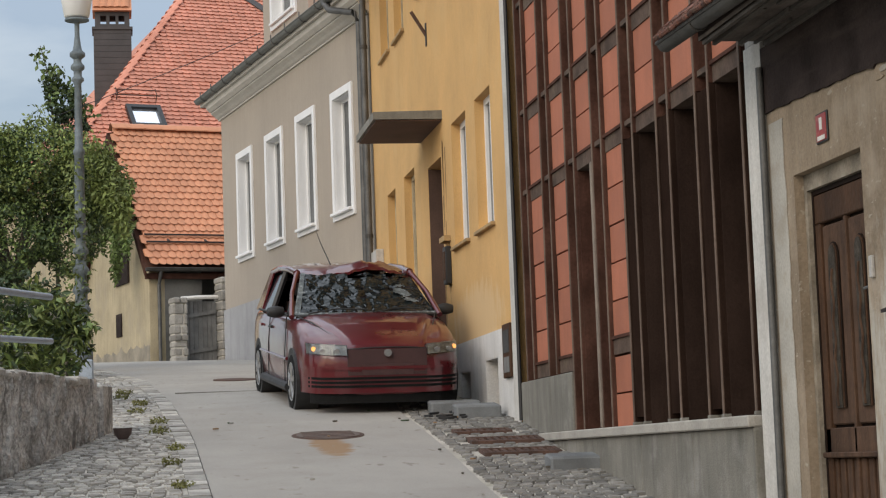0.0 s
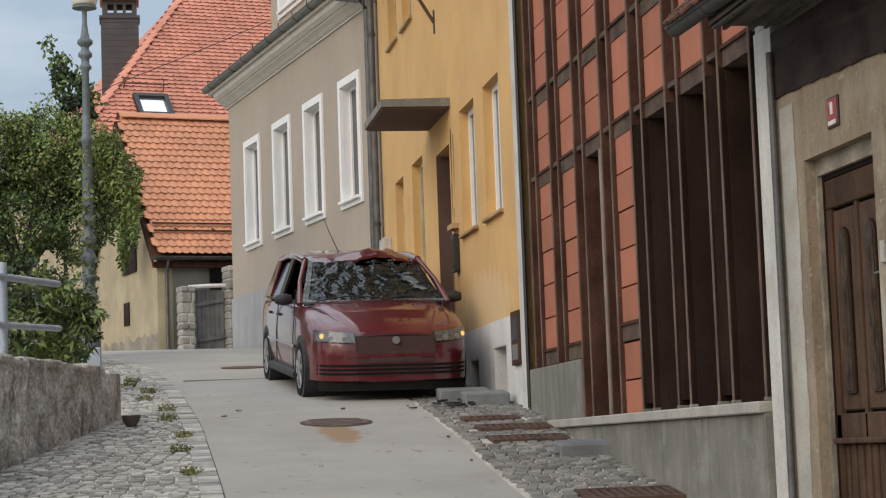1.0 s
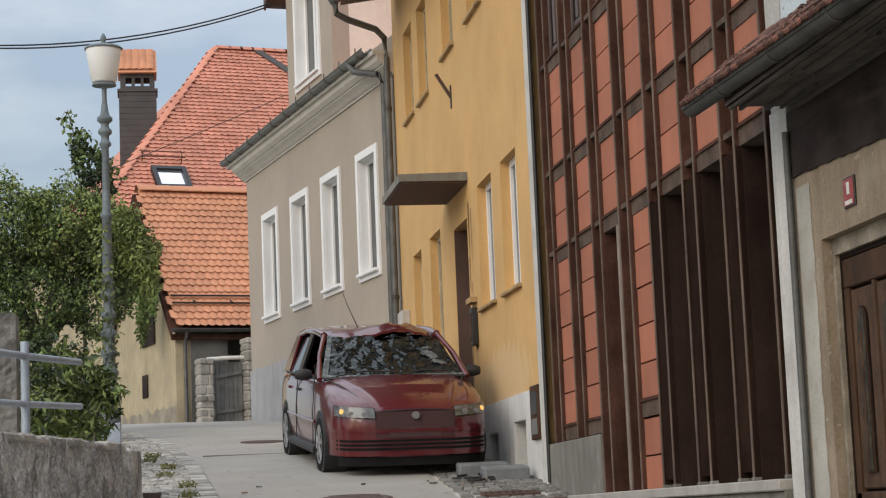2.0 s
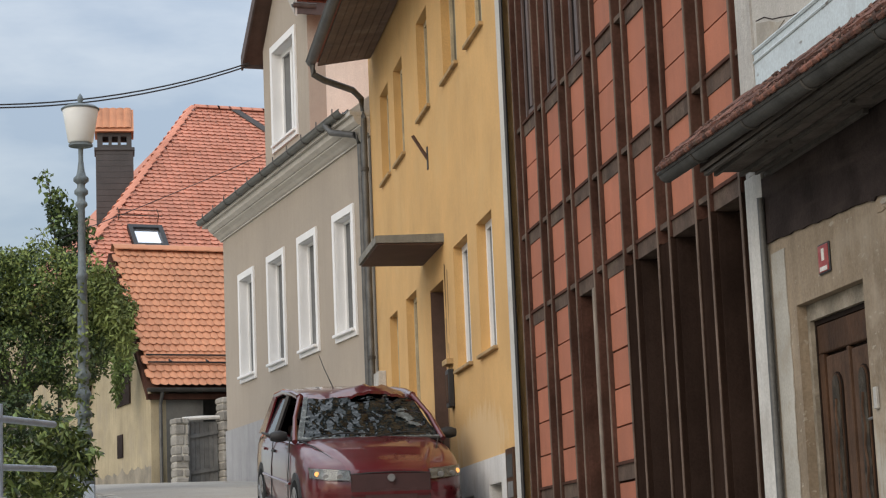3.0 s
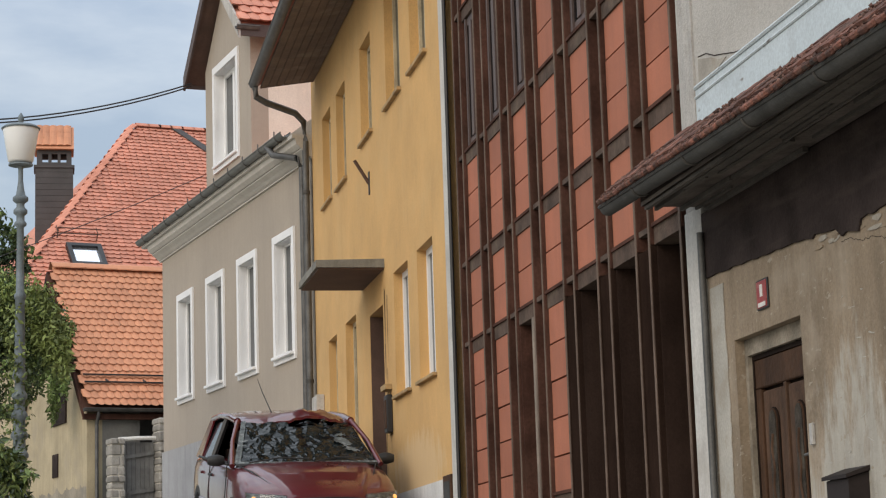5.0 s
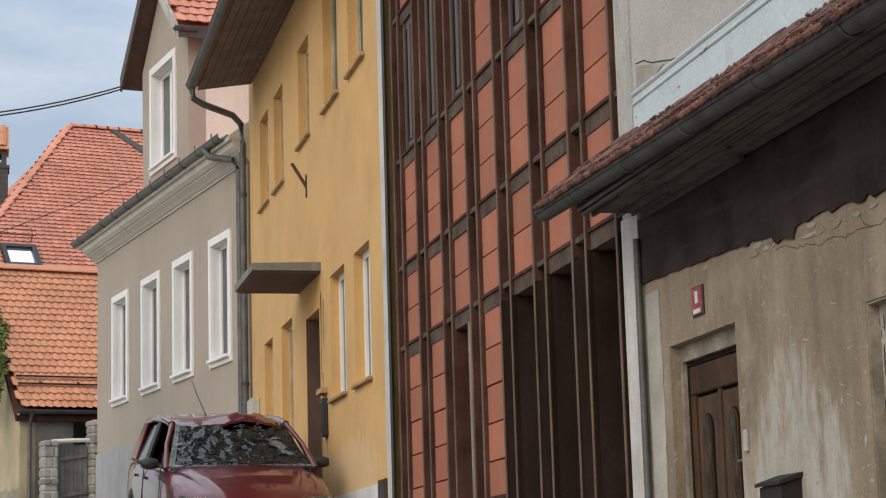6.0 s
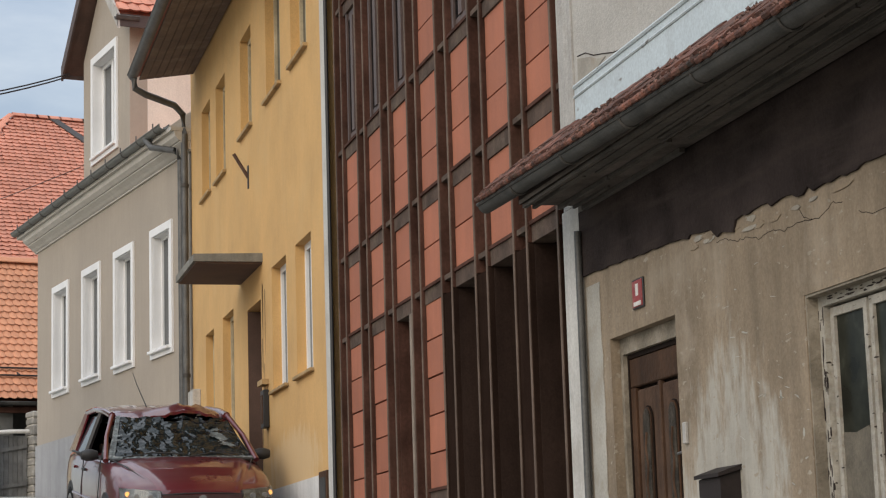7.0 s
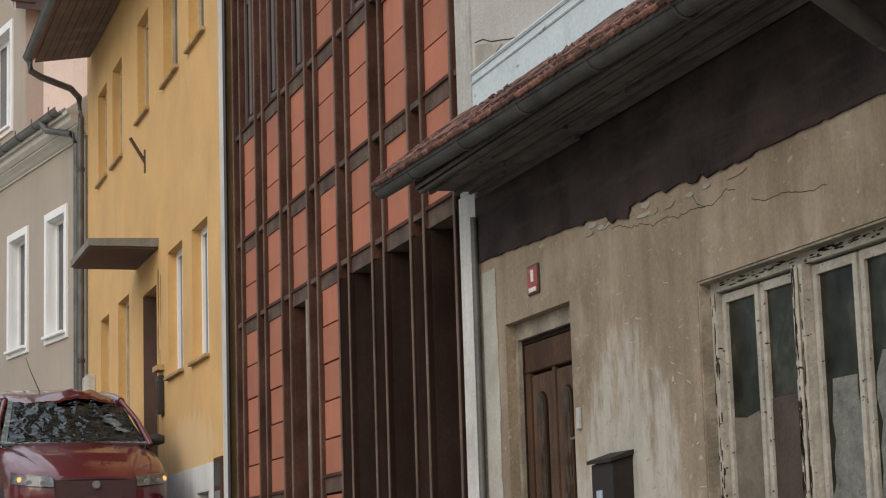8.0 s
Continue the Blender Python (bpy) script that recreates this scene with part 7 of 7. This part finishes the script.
# plant pot and loose bits
pot = solid("clay_bowl", lathe([(0.04, 0.0), (0.075, 0.05), (0.086, 0.10), (0.078, 0.10), (0.065, 0.05), (0.02, 0.02)], on_ground(0.05, 17.95, 0.03), 18), M["window_brown"], "small dark brown clay bowl on the cobbles", "bowl", smooth=True)
part("bowl_filling", lathe([(0.06, 0.0), (0.070, 0.015), (0.04, 0.025)], on_ground(0.05, 17.95, 0.098), 14), M["cap_pale"], pot, "pale dry filling")
solid("road_joint", bx(0.66, 2.9, 23.19, 23.204, -0.02, 0.038, f=on_ground), M["concrete"], "thin dark joint across the road", "joint", kind="structure")
rng = random.Random(77)
dm = [M["rust_stain"], M["bark"], M["leaf_dark"], M["rubble_piece"]]
for i in range(18):
    x, y = rng.uniform(0.85, 3.3), rng.choice([rng.uniform(13.5, 20.5), rng.uniform(17.5, 20.2)])
    s = rng.uniform(0.010, 0.026)
    a = rng.uniform(0, math.pi)
    ca, sa = math.cos(a), math.sin(a)
    solid("debris_chip", prism([(-1.6, -.5), (-.3, -.9), (1.5, -.4), (1.2, .6), (-.4, .8)], 0.0, 0.012, lambda p, q, h: on_ground(x + (p * ca - q * sa) * s, y + (p * sa + q * ca) * s, 0.036 + h)), dm[i % 4], "small dry leaf or chip lying on the road", "debris", "road debris")
for i in range(12):
    x, y = rng.uniform(2.85, 3.3), rng.uniform(18.6, 19.6)
    s = rng.uniform(0.02, 0.06)
    a = rng.uniform(0, math.pi)
    ca, sa = math.cos(a), math.sin(a)
    solid("car_fragment", prism([(-1.5, -.3), (.3, -.5), (1.6, -.1), (1.0, .5), (-.8, .4)], 0.0, 0.02, lambda p, q, h: on_ground(x + (p * ca - q * sa) * s, y + (p * sa + q * ca) * s, 0.045 + h)), M["car_trim"], "broken black plastic car fragment on cobbles", "fragment", "car fragments")
# letter box, house sign and lamp bracket
mb = thing("letter_box", (3.68, 8.98, 1.6), "dark brown metal letter box fixed to the old wall", "letter box")
part("box_body", prism([(0.0, 1.6), (0.105, 1.6), (0.105, 1.985), (0.0, 2.02)], 8.76, 9.03, lambda a, b, h: FN(h, a, b)), M["box_brown"], mb)
part("box_lid", prism([(0.0, 2.022), (0.122, 1.987), (0.122, 2.005), (0.0, 2.045)], 8.74, 9.05, lambda a, b, h: FN(h, a, b)), M["box_brown"], mb)
part("name_plate", bx(8.90, 8.97, 0.105, 0.109, 1.80, 1.86, f=FN), M["steel"], mb)
sg = thing("enamel_sign", FN(10.08, 0.01, 3.05), "small red enamel sign with white bars on old plaster", "sign")
part("plate_border", bx(9.917, 10.088, 0.001, 0.012, 2.966, 3.129, f=FN, bevel=0.004), M["black"], sg, "black rim of the sign")
part("plate", bx(9.929, 10.076, 0.004, 0.016, 2.975, 3.12, f=FN, bevel=0.003), M["red_enamel"], sg)
part("number_bar", bx(9.98, 10.02, 0.0165, 0.018, 3.035, 3.10, f=FN), M["white_enamel"], sg, "plain white bar")
part("text_bar", bx(9.945, 10.055, 0.0165, 0.018, 2.98, 3.003, f=FN), M["white_enamel"], sg, "plain white bar")
wallbox = thing("wall_lantern_box", FB(21.95, 0.1, 3.0), "dark metal letter boxes hanging beside the yellow house's door", "letter box")
part("box", bx(22.06, 22.26, 0.0, 0.07, 3.33, 3.76, f=FB, bevel=0.01), M["black"], wallbox)
part("front_panel", bx(22.09, 22.23, 0.0705, 0.078, 3.38, 3.70, f=FB), M["door_wood"], wallbox)
part("hood", bx(22.06, 22.4, 0.0, 0.08, 3.82, 3.88, f=FB), M["sill_tan"], wallbox)

# ---- cobbles ----
def cobble_mesh(name, seed, material):
    r = random.Random(seed)
    bm = bmesh.new()
    k = 8
    lo, mi, hi = [], [], []
    for i in range(k):
        a = math.pi * (0.25 + 0.5 * (i // 2)) + (0.16 if i % 2 else -0.16)
        c, s = math.cos(a), math.sin(a)
        m = 0.5 / max(abs(c), abs(s)) * r.uniform(0.93, 1.0)
        lo.append(bm.verts.new((c * m, s * m, -0.5)))
        mi.append(bm.verts.new((c * m * 0.98, s * m * 0.98, 0.55 + r.uniform(-0.1, 0.1))))
        hi.append(bm.verts.new((c * m * 0.92, s * m * 0.92, 0.9 + r.uniform(-0.08, 0.1))))
    for i in range(k):
        j = (i + 1) % k
        bm.faces.new((lo[i], lo[j], mi[j], mi[i]))
        bm.faces.new((mi[i], mi[j], hi[j], hi[i]))
    bm.faces.new(hi)
    bmesh.ops.recalc_face_normals(bm, faces=bm.faces)
    me = bpy.data.meshes.new(name)
    bm.to_mesh(me)
    bm.free()
    me.materials.append(material)
    return me


cob = [cobble_mesh("cobble", i, M["cobble"]) for i in range(6)]
cob_dark = [cobble_mesh("cobble", i, M["cobble_dark"]) for i in range(6)]


def left_edge(y):
    """Lane-side foot of the rubble wall, and the open verge beyond it."""
    return -0.06 + (y - 18.62) * 0.2823 + 0.02 if y < 18.62 else max(-0.9, -0.06 - (y - 18.62) * 0.09)


def pave(name, label, lo, hi, y0, y1, near_lim, skip, seed, stones, joined):
    th = thing(name, on_ground((lo((y0 + y1) / 2) + hi((y0 + y1) / 2)) / 2, (y0 + y1) / 2), label, "pavement", kind="structure")
    bm = bmesh.new()
    prev = None
    for i in range(int((y1 - y0) / 0.25) + 2):
        q = y0 + 0.25 * i
        row = [bm.verts.new(on_ground(lo(q) - 0.05, q, 0.008)), bm.verts.new(on_ground(hi(q) + 0.04, q, 0.008))]
        if prev:
            bm.faces.new((prev[0], prev[1], row[1], row[0]))
        prev = row
    part("mortar_bed", bm, M["joint_soil"], th, "pale mortar between the cobbles")
    r = random.Random(seed)
    V, F = [], []
    count = 0
    y = y0
    while y < y1:
        d = r.uniform(0.10, 0.112)
        x = lo(y) + r.uniform(0, 0.05)
        while x < hi(y) - 0.05:
            w = r.uniform(0.098, 0.128)
            bow = 0.16 * math.sin((x - lo(y)) * 3.2)
            cx, cy = x + w / 2, y + d / 2 + bow
            x += w
            if any(a < cx < b and c < cy < e for a, b, c, e in skip):
                continue
            ang = r.uniform(-0.07, 0.07) + 0.25 * math.cos(cx * 3.2)
            h = 0.016 + r.uniform(-0.004, 0.006)
            m = Matrix.Translation(on_ground(cx, cy, 0.012)) @ Matrix.Rotation(ang, 4, "Z") @ Matrix.Rotation(0.12 + r.uniform(-0.03, 0.03), 4, "X") @ Matrix.Rotation(r.uniform(-0.03, 0.03), 4, "Y") @ Matrix.Diagonal((w * 0.84, d * 0.80, h, 1))
            me = stones[r.randrange(6)]
            if count < near_lim:
                piece(me, m, th, "cobble")
                count += 1
            else:
                k = len(V)
                V += [tuple(m @ v.co) for v in me.vertices]
                F += [tuple(k + i for i in p.vertices) for p in me.polygons]
        y += d
    if V:
        me = bpy.data.meshes.new("cobbles")
        me.from_pydata(V, [], F)
        me.materials.append(M[joined])
        ob = new("cobbles", me)
        ob.parent, ob.matrix_parent_inverse = th, th.matrix_basis.inverted()
        tagged(ob, kind="stuff")
    return th


GR = [(2.94, 3.66, 16.08, 16.46), (2.96, 3.68, 16.86, 17.24), (2.94, 3.54, 17.56, 17.86), (2.98, 3.74, 12.95, 13.46)]
pave("pavement_left", "grey cobbled verge with weeds in the joints", left_edge, lambda y: interp(ROAD_LEFT, y) - 0.17, 13.2, 30.5, 300, [], 1, cob, "cobble_joined")
pave("pavement_right", "grey cobbled strip along the houses", lambda y: interp(ROAD_RIGHT, y) + 0.02, lambda y: XF - 0.02 - (0.08 if y < 16 else 0), 11.5, 20.8, 300, GR, 2, cob_dark, "cobble_dark_joined")
# flat edging stones along the road
ed = thing("road_edging", on_ground(0.6, 18), "pale flat edging stones along the road", "edging", kind="structure")
r = random.Random(3)
y = 12.5
while y < 29.5:
    l = r.uniform(0.13, 0.21)
    bm = bmesh.new()
    f = lambda a, b, h: on_ground(interp(ROAD_LEFT, b) - 0.165 + a, b, h)
    box(bm, 0.0, 0.155, y + 0.006, y + l - 0.006, -0.02, 0.034 + r.uniform(-0.004, 0.006), f=f)
    part("edging_stone", bm, M["cobble"], ed)
    y += l
# weeds in the joints
weeds = thing("joint_weeds", on_ground(0.4, 18), "small yellow-green weeds growing between cobbles", "weeds")
wb = [(interp(ROAD_LEFT, q) - 0.3 + o, q, ground_z(q) + 0.05, 0.09, 0.18, 0.03, 1) for q, o in ((14.9, 0.1), (16.2, 0.05), (17.1, 0.12), (18.4, 0.02), (19.3, 0.05), (20.6, -0.12), (21.6, -0.05), (22.6, -0.2), (23.4, -0.12), (24.6, -0.3))]
leaves("foliage", wb, 1400, 0.02, M["weed"], 31, "", weeds)
